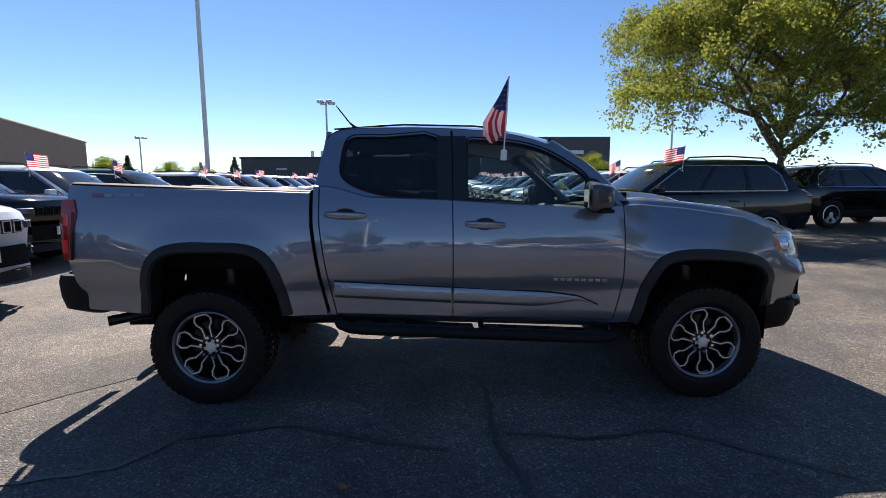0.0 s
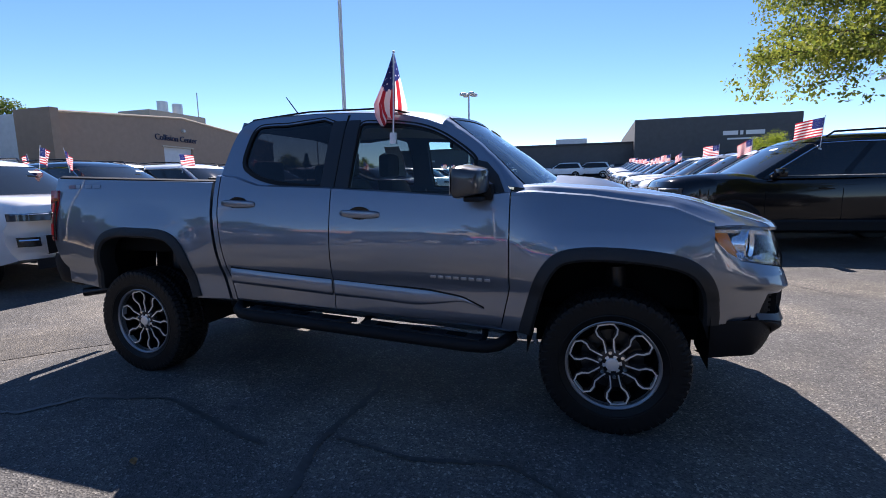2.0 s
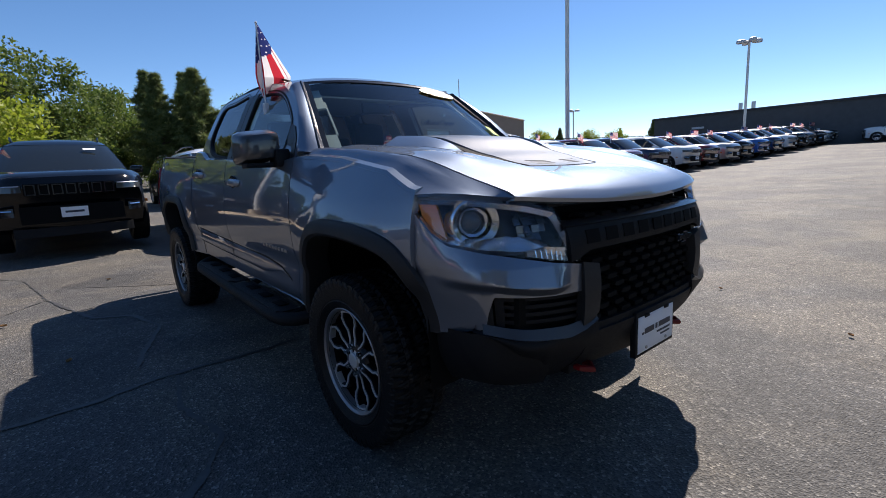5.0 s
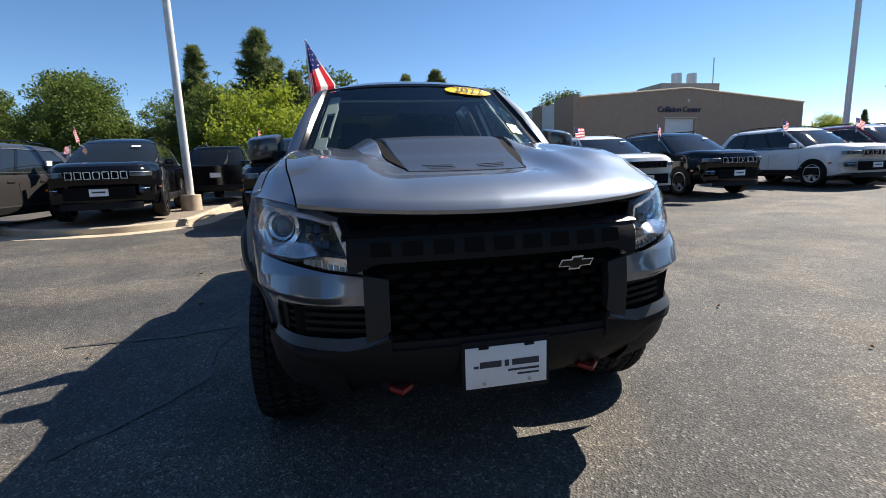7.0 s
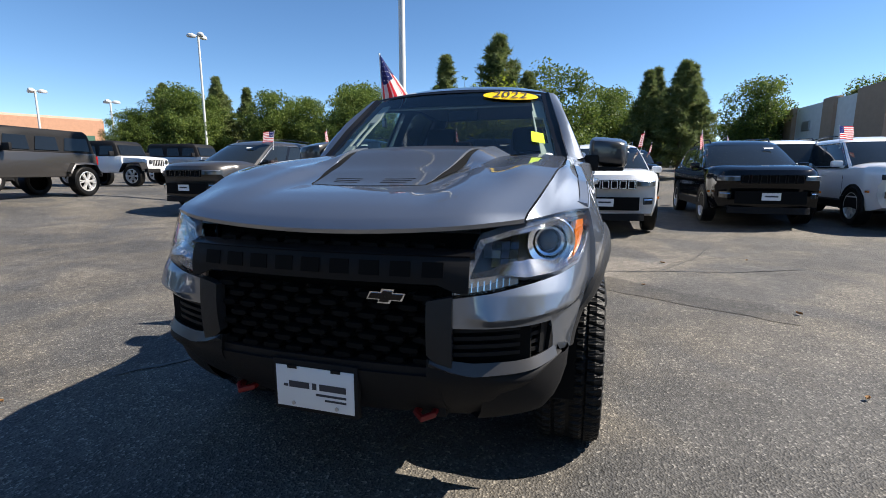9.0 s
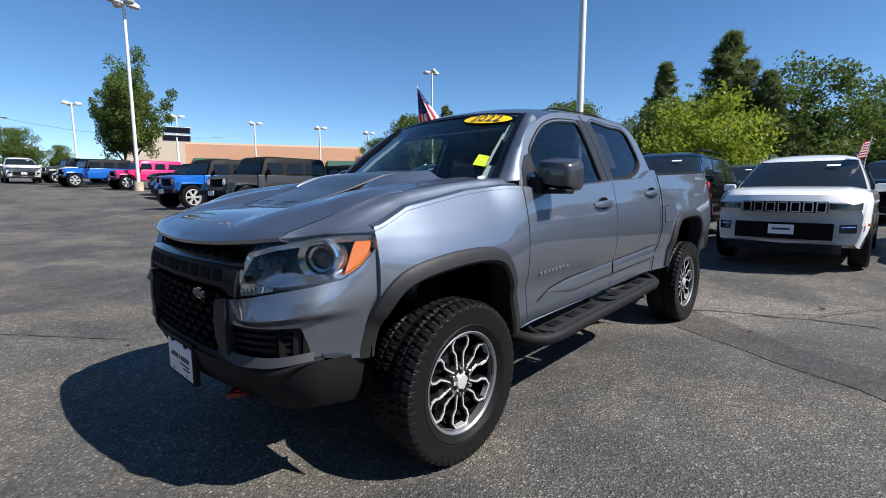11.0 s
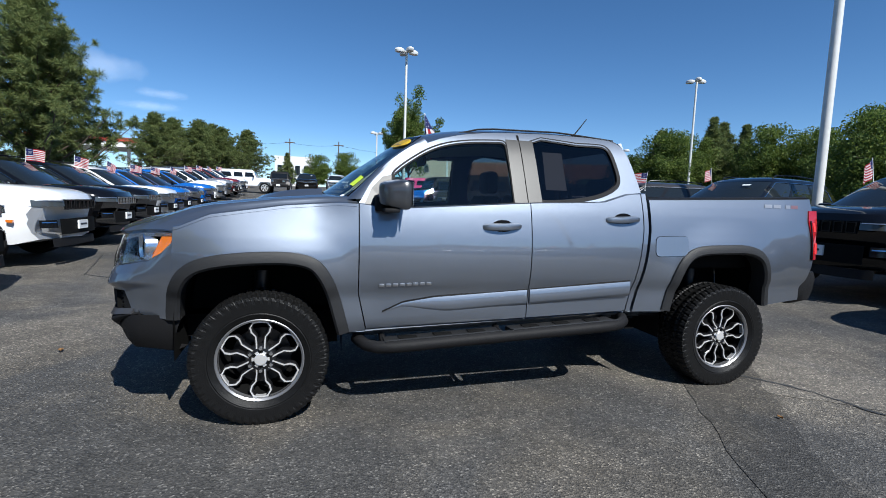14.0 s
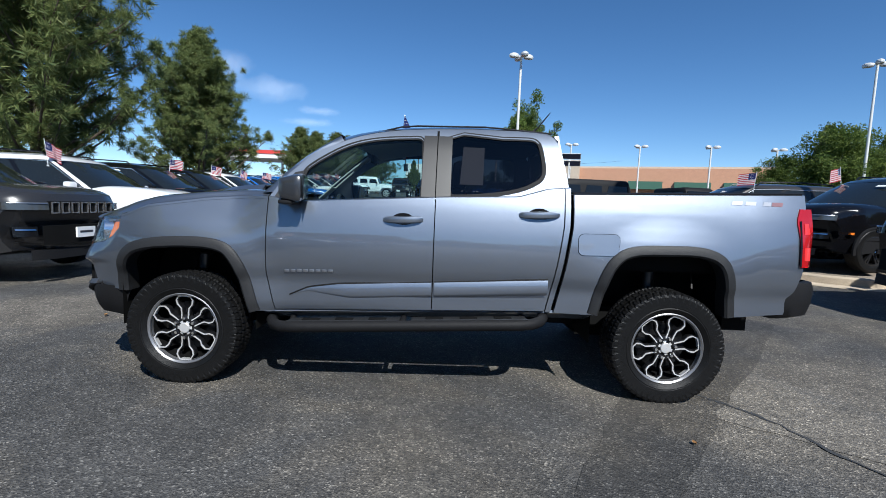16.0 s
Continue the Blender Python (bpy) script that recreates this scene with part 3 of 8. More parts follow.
WIN_F, WIN_R, FRAME = rounded_loop(WIN_F), rounded_loop(WIN_R), rounded_loop(FRAME, 2)
for s in (-1, 1):
    bm = bmesh.new()
    edges = []
    for loop in (FRAME, WIN_F, WIN_R):
        vs = [bm.verts.new((x, s * glass_y(x, z), z)) for x, z in loop]
        edges += [bm.edges.new((vs[i], vs[(i + 1) % len(vs)])) for i in range(len(vs))]
    bmesh.ops.triangle_fill(bm, edges=edges, use_beauty=True, normal=(0, s, 0))
    bmesh.ops.subdivide_edges(bm, edges=bm.edges[:], cuts=3, use_grid_fill=True)
    for v in bm.verts:
        v.co.y = s * glass_y(v.co.x, v.co.z)
    bmesh.ops.recalc_face_normals(bm, faces=bm.faces)
    if sum(f.normal.y * s for f in bm.faces) < 0:
        bmesh.ops.reverse_faces(bm, faces=bm.faces)
    shell(bm, 0.045)
    part("cab_side_frame", bm, M_PAINT, truck)
    for loop, g, nm, lab in ((WIN_F, G_SIDE, "front_side_window", "lightly tinted side glass"), (WIN_R, G_TINT, "rear_side_window", "dark tinted side glass")):
        bm = bmesh.new()
        cx = sum(p[0] for p in loop) / len(loop)
        cz = sum(p[1] for p in loop) / len(loop)
        bm.faces.new([bm.verts.new((x, s * (glass_y(x, z) - 0.012), z)) for x, z in loop])
        bmesh.ops.triangulate(bm, faces=bm.faces)
        bmesh.ops.subdivide_edges(bm, edges=bm.edges[:], cuts=3, use_grid_fill=True)
        for v in bm.verts:
            v.co.y = s * (glass_y(v.co.x, v.co.z) - 0.012)
        flip_out(bm)
        if sum(f.normal.y * s for f in bm.faces) < 0:
            bmesh.ops.reverse_faces(bm, faces=bm.faces)
        g_ob = part(nm, bm, g, truck, lab)
        g_ob.visible_shadow = True
        bm = bmesh.new()
        rows = []
        turn = 1 if sum(p[0] * q[1] - q[0] * p[1] for p, q in zip(loop, loop[1:] + loop[:1])) > 0 else -1
        for i, (x, z) in enumerate(loop):
            p, q = loop[i - 1], loop[(i + 1) % len(loop)]
            d = Vector((p[1] - q[1], q[0] - p[0])).normalized()
            d *= turn
            rows.append([(x - d.x * 0.016, s * (glass_y(x - d.x * 0.016, z - d.y * 0.016) + 0.003), z - d.y * 0.016), (x + d.x * 0.010, s * (glass_y(x, z) + 0.001), z + d.y * 0.010), (x + d.x * 0.010, s * (glass_y(x, z) - 0.02), z + d.y * 0.010)])
        grid(bm, rows, close_u=True)
        flip_out(bm)
        part("window_seal", bm, M_BLACKPLASTIC, g_ob, smooth=False)
    # gloss black triangle before the front glass, and the applique between doors
    bm = bmesh.new()
    tri = [(1.045, 1.287), (0.875, 1.252), (0.878, 1.40), (0.872, 1.468), (0.93, 1.455), (1.0, 1.385)]
    bm.faces.new([bm.verts.new((x, s * (glass_y(x, z) + 0.004), z)) for x, z in tri])
    thicken(bm, 0.003)
    part("mirror_triangle", bm, M_FILM, truck, smooth=False)
    bm = bmesh.new()
    grid(bm, [[(x, s * (glass_y(x, z) + 0.0025), z) for x in (-0.030, -0.046)] for z in [1.32 + 0.44 * k / 8 for k in range(9)]])
    thicken(bm, 0.002)
    part("door_joint", bm, M_MATTEBLACK, truck)
    for xa, xb in ((0.060, -0.034), (-0.041, -0.140)):
        bm = bmesh.new()
        grid(bm, [[(x, s * (glass_y(x, z) + 0.006), z) for x in (xa, (xa + xb) / 2, xb)] for z in [1.325 + 0.40 * k / 8 for k in range(9)]])
        flip_out(bm)
        if sum(f.normal.y * s for f in bm.faces) < 0:
            bmesh.ops.reverse_faces(bm, faces=bm.faces)
        shell(bm, 0.004)
        part("pillar_panel", bm, M_FILM, truck)

# roof
bm = bmesh.new()
rows = []
for i in range(25):
    x = 0.655 - 1.515 * i / 24
    ze = interp(x, [(-0.86, 1.745), (-0.79, 1.772), (-0.62, 1.783), (-0.3, 1.785), (0, 1.775), (0.2, 1.762), (0.38, 1.738), (0.52, 1.705), (0.656, 1.658), (0.70, 1.637)])
    zc = ze + interp(x, [(-0.88, 0.03), (-0.4, 0.055), (0.3, 0.06), (0.5, 0.068), (0.66, 0.082)])
    ye = glass_y(x, ze) + 0.004
    row = []
    for j in range(25):
        v = -1 + j / 12
        w = abs(v)
        z = ze + (zc - ze) * (1 - w ** 2.6)
        row.append((x + 0.05 * (1 - w * w) * smooth01((x - 0.2) / 0.4), v * ye, z))
    rows.append(row)
last = rows[-1]
rows.append([(x - 0.03, y * 0.995, z - 0.02) for x, y, z in last])
rows.append([(x - 0.045, y * 0.99, z - 0.06) for x, y, z in last])
grid(bm, rows)
flip_out(bm)
if sum(f.normal.z for f in bm.faces) < 0:
    bmesh.ops.reverse_faces(bm, faces=bm.faces)
roof = part("roof", bm, M_PAINT, truck)
for s in (-1, 1):
    bm = bmesh.new()
    tube(bm, [(x, s * 0.535, interp(x, [(-0.86, 1.778), (-0.4, 1.806), (0.2, 1.795), (0.6, 1.70)])) for x in [0.6 - 1.46 * i / 12 for i in range(13)]], 0.006, 6)
    part("roof_seam", bm, M_BLACKPLASTIC, roof)
# headliner
bm = bmesh.new()
grid(bm, [[(x, y, interp(x, [(-0.85, 1.72), (0, 1.74), (0.55, 1.66)])) for y in (-0.60, 0, 0.60)] for x in (0.55, 0.2, -0.2, -0.5, -0.85)])
thicken(bm, 0.01)
part("headliner", bm, M_PILLAR_LIGHT, truck, smooth=False)


# windshield: a bowed sheet from cowl to roof
def shield_half(v):
    return interp(v, [(0, 0.748), (0.5, 0.672), (1, 0.580)])


def shield(u, v):
    """u -1..1 across, v 0..1 from cowl to roof."""
    z = 1.285 + (1.732 - 1.285) * v
    xm = interp(v, [(0, 1.385), (0.5, 1.065), (1, 0.705)])
    yh = shield_half(v)
    x = xm - (0.185 - 0.125 * v) * abs(u) ** 2.2
    return Vector((x, u * yh, z - 0.02 * abs(u) ** 2 * (1 - v) - 0.027 * v * abs(u) ** 2.4))


bm = bmesh.new()
grid(bm, [[shield(-1 + 2 * i / 20, j / 10) for j in range(11)] for i in range(21)])
flip_out(bm)
ws = part("windshield", bm, G_WINDSHIELD, truck, "clear bowed windshield glass")
bm = bmesh.new()
ring = [shield(-1 + 2 * i / 20, 0) for i in range(21)] + [shield(1, j / 10) for j in range(1, 11)] + [shield(1 - 2 * i / 20, 1) for i in range(1, 21)] + [shield(-1, 1 - j / 10) for j in range(1, 10)]
ctr = shield(0, 0.5)
grid(bm, [[p + Vector((0.004, 0, 0.003)) + (p - ctr).normalized() * 0.01, p + Vector((0.004, 0, 0.003)) - (p - ctr).normalized() * 0.026] for p in ring], close_u=True)
thicken(bm, 0.002)
part("windshield_border", bm, M_BLACKGLOSS, ws, smooth=False)
for s in (-1, 1):
    bm = bmesh.new()
    rows = []
    for j in range(17):
        v = j / 16
        p = shield(s, v)
        x2 = interp(v, [(0, 1.066), (0.25, 1.03), (0.5, 0.945), (0.75, 0.81), (1, 0.625)])
        z2 = interp(x2, [(0.52, 1.706), (0.656, 1.659), (0.76, 1.608), (0.868, 1.541), (1.0, 1.421), (1.062, 1.316)])
        q = Vector((x2, s * (glass_y(x2, z2) + 0.001), z2))
        mid = p.lerp(q, 0.24) + Vector((0.012, s * 0.008, 0.012))
        rows.append([p + Vector((0.0, 0, 0.004)), p.lerp(mid, 0.6) + Vector((0.006, s * 0.006, 0.008)), mid, mid.lerp(q, 0.35) + Vector((0.008, s * 0.010, 0.008)), mid.lerp(q, 0.7) + Vector((0.006, s * 0.012, 0.006)), q])
    grid(bm, [r[2:] for r in rows])
    flip_out(bm)
    if sum(f.normal.z for f in bm.faces) < 0:
        bmesh.ops.reverse_faces(bm, faces=bm.faces)
    part("a_pillar", bm, M_PAINT, truck)
    bm = bmesh.new()
    grid(bm, [r[:3] for r in rows])
    flip_out(bm)
    if sum(f.normal.z for f in bm.faces) < 0:
        bmesh.ops.reverse_faces(bm, faces=bm.faces)
    part("windshield_moulding", bm, M_BLACKGLOSS, truck)
# stickers on the windshield
def on_shield(y, v, lift=0.006):
    return shield(max(-1.0, min(1.0, y / shield_half(v))), v) + Vector((lift, 0, lift * 1.3))


bm = bmesh.new()
bm.faces.new([bm.verts.new(on_shield(0.375 + 0.174 * math.cos(a), 0.905 + 0.062 * math.sin(a))) for a in [2 * math.pi * k / 32 for k in range(32)]])
bmesh.ops.triangulate(bm, faces=bm.faces)
thicken(bm, 0.001)
stick = part("year_sticker", bm, M_YELLOW, ws, "yellow oval sticker with the year 2022", smooth=False)
fc = bpy.data.curves.new("year", "FONT")
fc.body = "2022"
fc.size = 0.092
fc.align_x, fc.align_y = "CENTER", "CENTER"
fc.space_character = 1.05
flat = new("year_print", fc)
yp = bpy.data.meshes.new_from_object(flat)
bpy.data.objects.remove(flat)
for q in yp.vertices:
    q.co = on_shield(0.375 + q.co.x * 1.15, 0.905 + q.co.y * 1.55, 0.009)
yp.materials.append(M_NAVY)
yt = new("year_print", yp)
yt.parent = stick
bm = bmesh.new()
bm.faces.new([bm.verts.new(on_shield(y, v)) for y, v in ((0.560, 0.29), (0.635, 0.27), (0.615, 0.40), (0.545, 0.42))])
thicken(bm, 0.001)
part("inspection_sticker", bm, M_LIME, ws, smooth=False)
bm = bmesh.new()
bm.faces.new([bm.verts.new(on_shield(0.665 + 0.018 * math.cos(a), 0.13 + 0.022 * math.sin(a))) for a in [2 * math.pi * k / 12 for k in range(12)]])
thicken(bm, 0.001)
part("small_round_sticker", bm, M_PLATE, ws, smooth=False)
for y0, y1 in ((-0.05, 0.62), (-0.68, -0.1)):
    bm = bmesh.new()
    tube(bm, [on_shield(y0 + (y1 - y0) * k / 8, 0.035 + 0.01 * math.sin(k), 0.02) for k in range(9)], 0.008, 6)
    part("wiper", bm, M_MATTEBLACK, truck)


PLAN = [(2.085, 0.893), (2.145, 0.880), (2.21, 0.853), (2.28, 0.812), (2.335, 0.755), (2.375, 0.69), (2.405, 0.61), (2.425, 0.53), (2.44, 0.44), (2.455, 0.30), (2.463, 0.15), (2.466, 0.0)]
PLAN = rounded(PLAN, 6)


def plan_at(w):
    """The nose's x at the half width w, for 0 <= w <= 0.893."""
    return interp(w, [(y, x) for x, y in PLAN[::-1]])


def nose_x(w, z):
    back = interp(z, [(0.38, 0.10), (0.48, 0.045), (0.58, 0.0), (0.86, 0.0), (0.95, 0.012), (1.06, 0.035), (1.10, 0.05)])
    return plan_at(w) - back * (1.0 + 0.8 * w)


def HOOD_HALF(t):
    return interp(t, [(0, 0.735), (0.35, 0.765), (0.6, 0.765), (0.8, 0.74), (1.0, 0.685)])


def hood_rim(w):
    return 1.054 + 0.040 * (w / 0.685) ** 2


# hood
def hood_z(x, y):
    z = interp(x, [(1.10, 1.335), (1.3, 1.325), (1.6, 1.297), (1.9, 1.262), (2.1, 1.222), (2.25, 1.196), (2.35, 1.172), (2.43, 1.145), (2.475, 1.125)])
    w = abs(y)
    z -= 0.006 * (w / 0.7) ** 2
    z -= 0.034 * smooth01((x - 2.02) / 0.30) * smooth01((w - 0.50) / 0.22)
    # raised middle that carries the scoop
    z += 0.036 * smooth01((2.02 - x) / 0.60) * smooth01((0.50 - w) / 0.15)
    # and a dip in front of it, shaped to show the scoop to the camera
    z -= 0.036 * smooth01((x - 1.50) / 0.38) * smooth01((2.50 - x) / 0.45) * smooth01((0.46 - w) / 0.16)
    # shallow troughs beside the scoop
    z += 0.014 * smooth01(1 - abs(w - 0.62) / 0.13) * smooth01((x - 1.1) / 0.2) * smooth01((2.35 - x) / 0.4)
    return z


def hood_roll(z, w, t):
    """The leading edge curls down to the rim."""
    q = max(0.0, min(1.0, (t - 0.66) / 0.34))
    return z + (hood_rim(w) - z) * (1 - math.sqrt(max(0.0, 1 - q ** 2.3)))


def hood_front(y):
    w = abs(y)
    return nose_x(w, 1.06) + 0.022 - 0.016 * smooth01((w - 0.50) / 0.18)


bm = bmesh.new()
rows = []
NY = 72
for j in range(NY + 1):
    v = -1 + 2 * j / NY
    col = []
    for i in range(57):
        t = (i / 56) ** 0.80
        yw = HOOD_HALF(t)
        y = v * yw
        xb = 1.36 - 0.27 * abs(v) ** 2.2
        xf = hood_front(y)
        x = xb + (xf - xb) * t
        z = hood_z(x, y)
        z = hood_roll(z, abs(y), t)
        col.append((x, y, z))
    x, y, z = col[-1]
    col.append((x - 0.004, y, z - 0.014))
    col.append((x - 0.04, y, z - 0.022))
    rows.append(col)



def skirt(edge):
    """The hood's side flange, shallow towards the lamp."""
    return [(x - 0.03 * smooth01((k - 40) / 16), y * 0.998, z - 0.05 + 0.046 * smooth01((k - 34) / 20)) for k, (x, y, z) in enumerate(edge)]


rows = [skirt(rows[0])] + rows + [skirt(rows[-1])]
grid(bm, rows)
flip_out(bm)
if sum(f.normal.z for f in bm.faces) < 0:
    bmesh.ops.reverse_faces(bm, faces=bm.faces)
hood = part("hood", bm, M_PAINT, truck, "grey metallic hood with a raised scoop")
# cowl below the glass
bm = bmesh.new()
grid(bm, [[(1.40 - 0.27 * abs(v) ** 2.2, v * 0.74, 1.325 - 0.03 * abs(v)), (1.32 - 0.27 * abs(v) ** 2.2, v * 0.77, 1.285 - 0.02 * abs(v)), (1.2 - 0.27 * abs(v) ** 2.2, v * 0.77, 1.26)] for v in [-1 + i / 10 for i in range(21)]])
thicken(bm, 0.004)
part("cowl", bm, M_BLACKPLASTIC, truck)
# the fender's upper face, between the hood's edge and the side, down to the lamp
def lamp_top(w):
    return interp(w, [(0.475, 0.850), (0.50, 0.905), (0.555, 1.048), (0.65, 1.077), (0.80, 1.106), (0.885, 1.112)])


for s in (-1, 1):
    bm = bmesh.new()
    rows = []
    for i in range(41):
        t = (i / 40) ** 0.85
        yw = HOOD_HALF(t)
        x = 1.09 + (hood_front(yw) - 1.09) * t
        z = hood_z(x, yw)
        z = hood_roll(z, yw, t)
        xo = 1.09 + (2.082 - 1.09) * t
        zo = upper_edge(xo) + 0.004
        yo = half_width(xo, zo) - 0.03
        fade = smooth01((t - 0.75) / 0.25)
        row = [(x - 0.03 * fade, s * (yw + 0.004), z - 0.03 + 0.026 * fade), (x, s * (yw + 0.006), z - 0.003)]
        for q in (0.25, 0.5, 0.75, 1.0):
            w = yw + (yo - yw) * q
            lin = (x + (xo - x) * q, z + (zo - z) * q + 0.016 * math.sin(math.pi * q))
            zt = lamp_top(w) + 0.004
            xt = nose_x(min(w, 0.893), zt)
            begin = 0.55 + 0.38 * q
            f = smooth01((t - begin) / (1 - begin))
            row.append((lin[0] + (xt + 0.004 - lin[0]) * f, s * w, lin[1] + (zt - lin[1]) * f))
        # down onto the flank's edge
        zs = upper_edge(xo) - 0.016
        row.append((xo + 0.003, s * (half_width(xo, zs) + 0.0015), zs))
        rows.append(row)
    last = rows[-1]
    rows.append([(px - 0.03, py, pz - 0.012) for px, py, pz in last])
    grid(bm, rows)
    flip_out(bm)
    if sum(f.normal.z for f in bm.faces) < 0:
        bmesh.ops.reverse_faces(bm, faces=bm.faces)
    part("fender_top", bm, M_PAINT, truck)


# scoop on the hood: a satin slab over a black channel
M_SCOOP = material("dark_scoop_insert", (0.040, 0.043, 0.050), 0.34, metal=0.2, coat=0.35, bump=0.04, bump_scale=900)


def scoop_at(t, v):
    """t 0..1 from the glass forwards, v -1..1 across."""
    x = 1.29 + 0.80 * t + 0.04 * (1 - v * v) * t
    y = v * (0.325 - 0.070 * t)
    h = interp(t, [(0, 0.014), (0.35, 0.020), (0.7, 0.014), (0.92, 0.004), (1, 0.002)])
    return x, y, hood_z(x, y) + h + 0.008 * (1 - v * v) * (1 - t)


bm = bmesh.new()
rows = []
for i in range(25):
    t = i / 24
    row = []
    for j in range(17):
        row.append(scoop_at(t, -1 + j / 8))
    x, y, z = row[0]
    row.insert(0, (x, y - 0.006, z - 0.008))
    x, y, z = row[-1]
    row.append((x, y + 0.006, z - 0.008))
    rows.append(row)
grid(bm, rows)
flip_out(bm)
if sum(f.normal.z for f in bm.faces) < 0:
    bmesh.ops.reverse_faces(bm, faces=bm.faces)
shell(bm, 0.006)
part("hood_scoop", bm, M_SCOOP, hood, "dark satin scoop panel on the hood")
for s in (-1, 1):
    # black channel beside the slab
    bm = bmesh.new()
    rows = []
    for i in range(21):
        t = i / 20
        x, y, z = scoop_at(t, s)
        w = 0.045 * smooth01((1 - t) / 0.35) + 0.004
        zz = hood_z(x, y + s * w)
        rows.append([(x, y - s * 0.012, z - 0.006), (x, y + s * 0.004, min(z - 0.004, zz + 0.006)), (x, y + s * w, zz + 0.004)])
    grid(bm, rows)
    thicken(bm, 0.002)
    part("scoop_channel", bm, M_MATTEBLACK, hood)
    # the shoulder that stands up along the channel
    bm = bmesh.new()
    rows = []
    for i in range(21):
        t = i / 20
        x, y, z = scoop_at(t * 0.62, s)
        w = 0.047
        up = 0.020 * smooth01((1 - t) / 0.25)
        rows.append([(x, y + s * w, hood_z(x, y + s * w) + 0.002), (x, y + s * (w + 0.004), hood_z(x, y + s * w) + up), (x, y + s * (w + 0.016), hood_z(x, y + s * (w + 0.02)) + up), (x, y + s * (w + 0.10), hood_z(x, y + s * (w + 0.10)) + 0.001)])
    grid(bm, rows)
    flip_out(bm)
    if sum(f.normal.z for f in bm.faces) < 0:
        bmesh.ops.reverse_faces(bm, faces=bm.faces)
    part("scoop_shoulder", bm, M_PAINT, hood)
    for k in range(3):
        bm = bmesh.new()
        rows = []
        for i in range(7):
            v = s * (0.20 + (0.50 - 0.03 * k) * i / 6)
            x, y, z = scoop_at(0.87 + 0.032 * k, v)
            rows.append([(x - 0.0016, y, z + 0.0015), (x + 0.0016, y, z + 0.0015)])
        grid(bm, rows)
        thicken(bm, 0.002)
        part("scoop_louvre", bm, M_FLARE, hood)

# ---- nose ----
def nose_patch(name, s, w0, w1, zlo, zhi, mat, parent, out=0.0, thick=0.02, nu=18, nv=8, label="", bulge=0.0, tilt=0.0, crease=None):
    """A piece of the nose between half widths w0 and w1 and heights zlo(w), zhi(w)."""
    bm = bmesh.new()
    rows = []
    for i in range(nu + 1):
        w = w0 + (w1 - w0) * i / nu
        n = Vector((1, 0))
        a, b = plan_at(max(w - 0.01, 0)), plan_at(min(w + 0.01, 0.893))
        n = Vector((0.02 if w > 0.01 else 0.01, -(b - a))).normalized()
        col = []
        for j in range(nv + 1):
            t = j / nv
            z = zlo(w) + (zhi(w) - zlo(w)) * t
            o = out + tilt * (1 - t) + bulge * math.sin(math.pi * t) + (crease(w, z, zhi(w)) if crease else 0.0)
            col.append((nose_x(w, z) + n.x * o, s * (w + n.y * o - tuck(z) * smooth01((w - 0.70) / 0.18)), z))
        rows.append(col)
    grid(bm, rows)
    bmesh.ops.recalc_face_normals(bm, faces=bm.faces)
    if sum(f.normal.x + 0.6 * s * f.normal.y for f in bm.faces) < 0:
        bmesh.ops.reverse_faces(bm, faces=bm.faces)
    shell(bm, thick)
    return part(name, bm, mat, parent, label)


def corner_crease(w, z, top):
    """The painted corner swells to a crease above the opening and falls back below it."""
    zc = 0.786 + 0.030 * smooth01((w - 0.60) / 0.26)
    k = smooth01((w - 0.50) / 0.12) * smooth01((0.889 - w) / 0.08)
    if z > zc:
        return 0.030 * k * max(0.0, 1 - (z - zc) / max(top - zc, 0.03))
    return 0.030 * k * max(0.0, 1 - (zc - z) / 0.030)


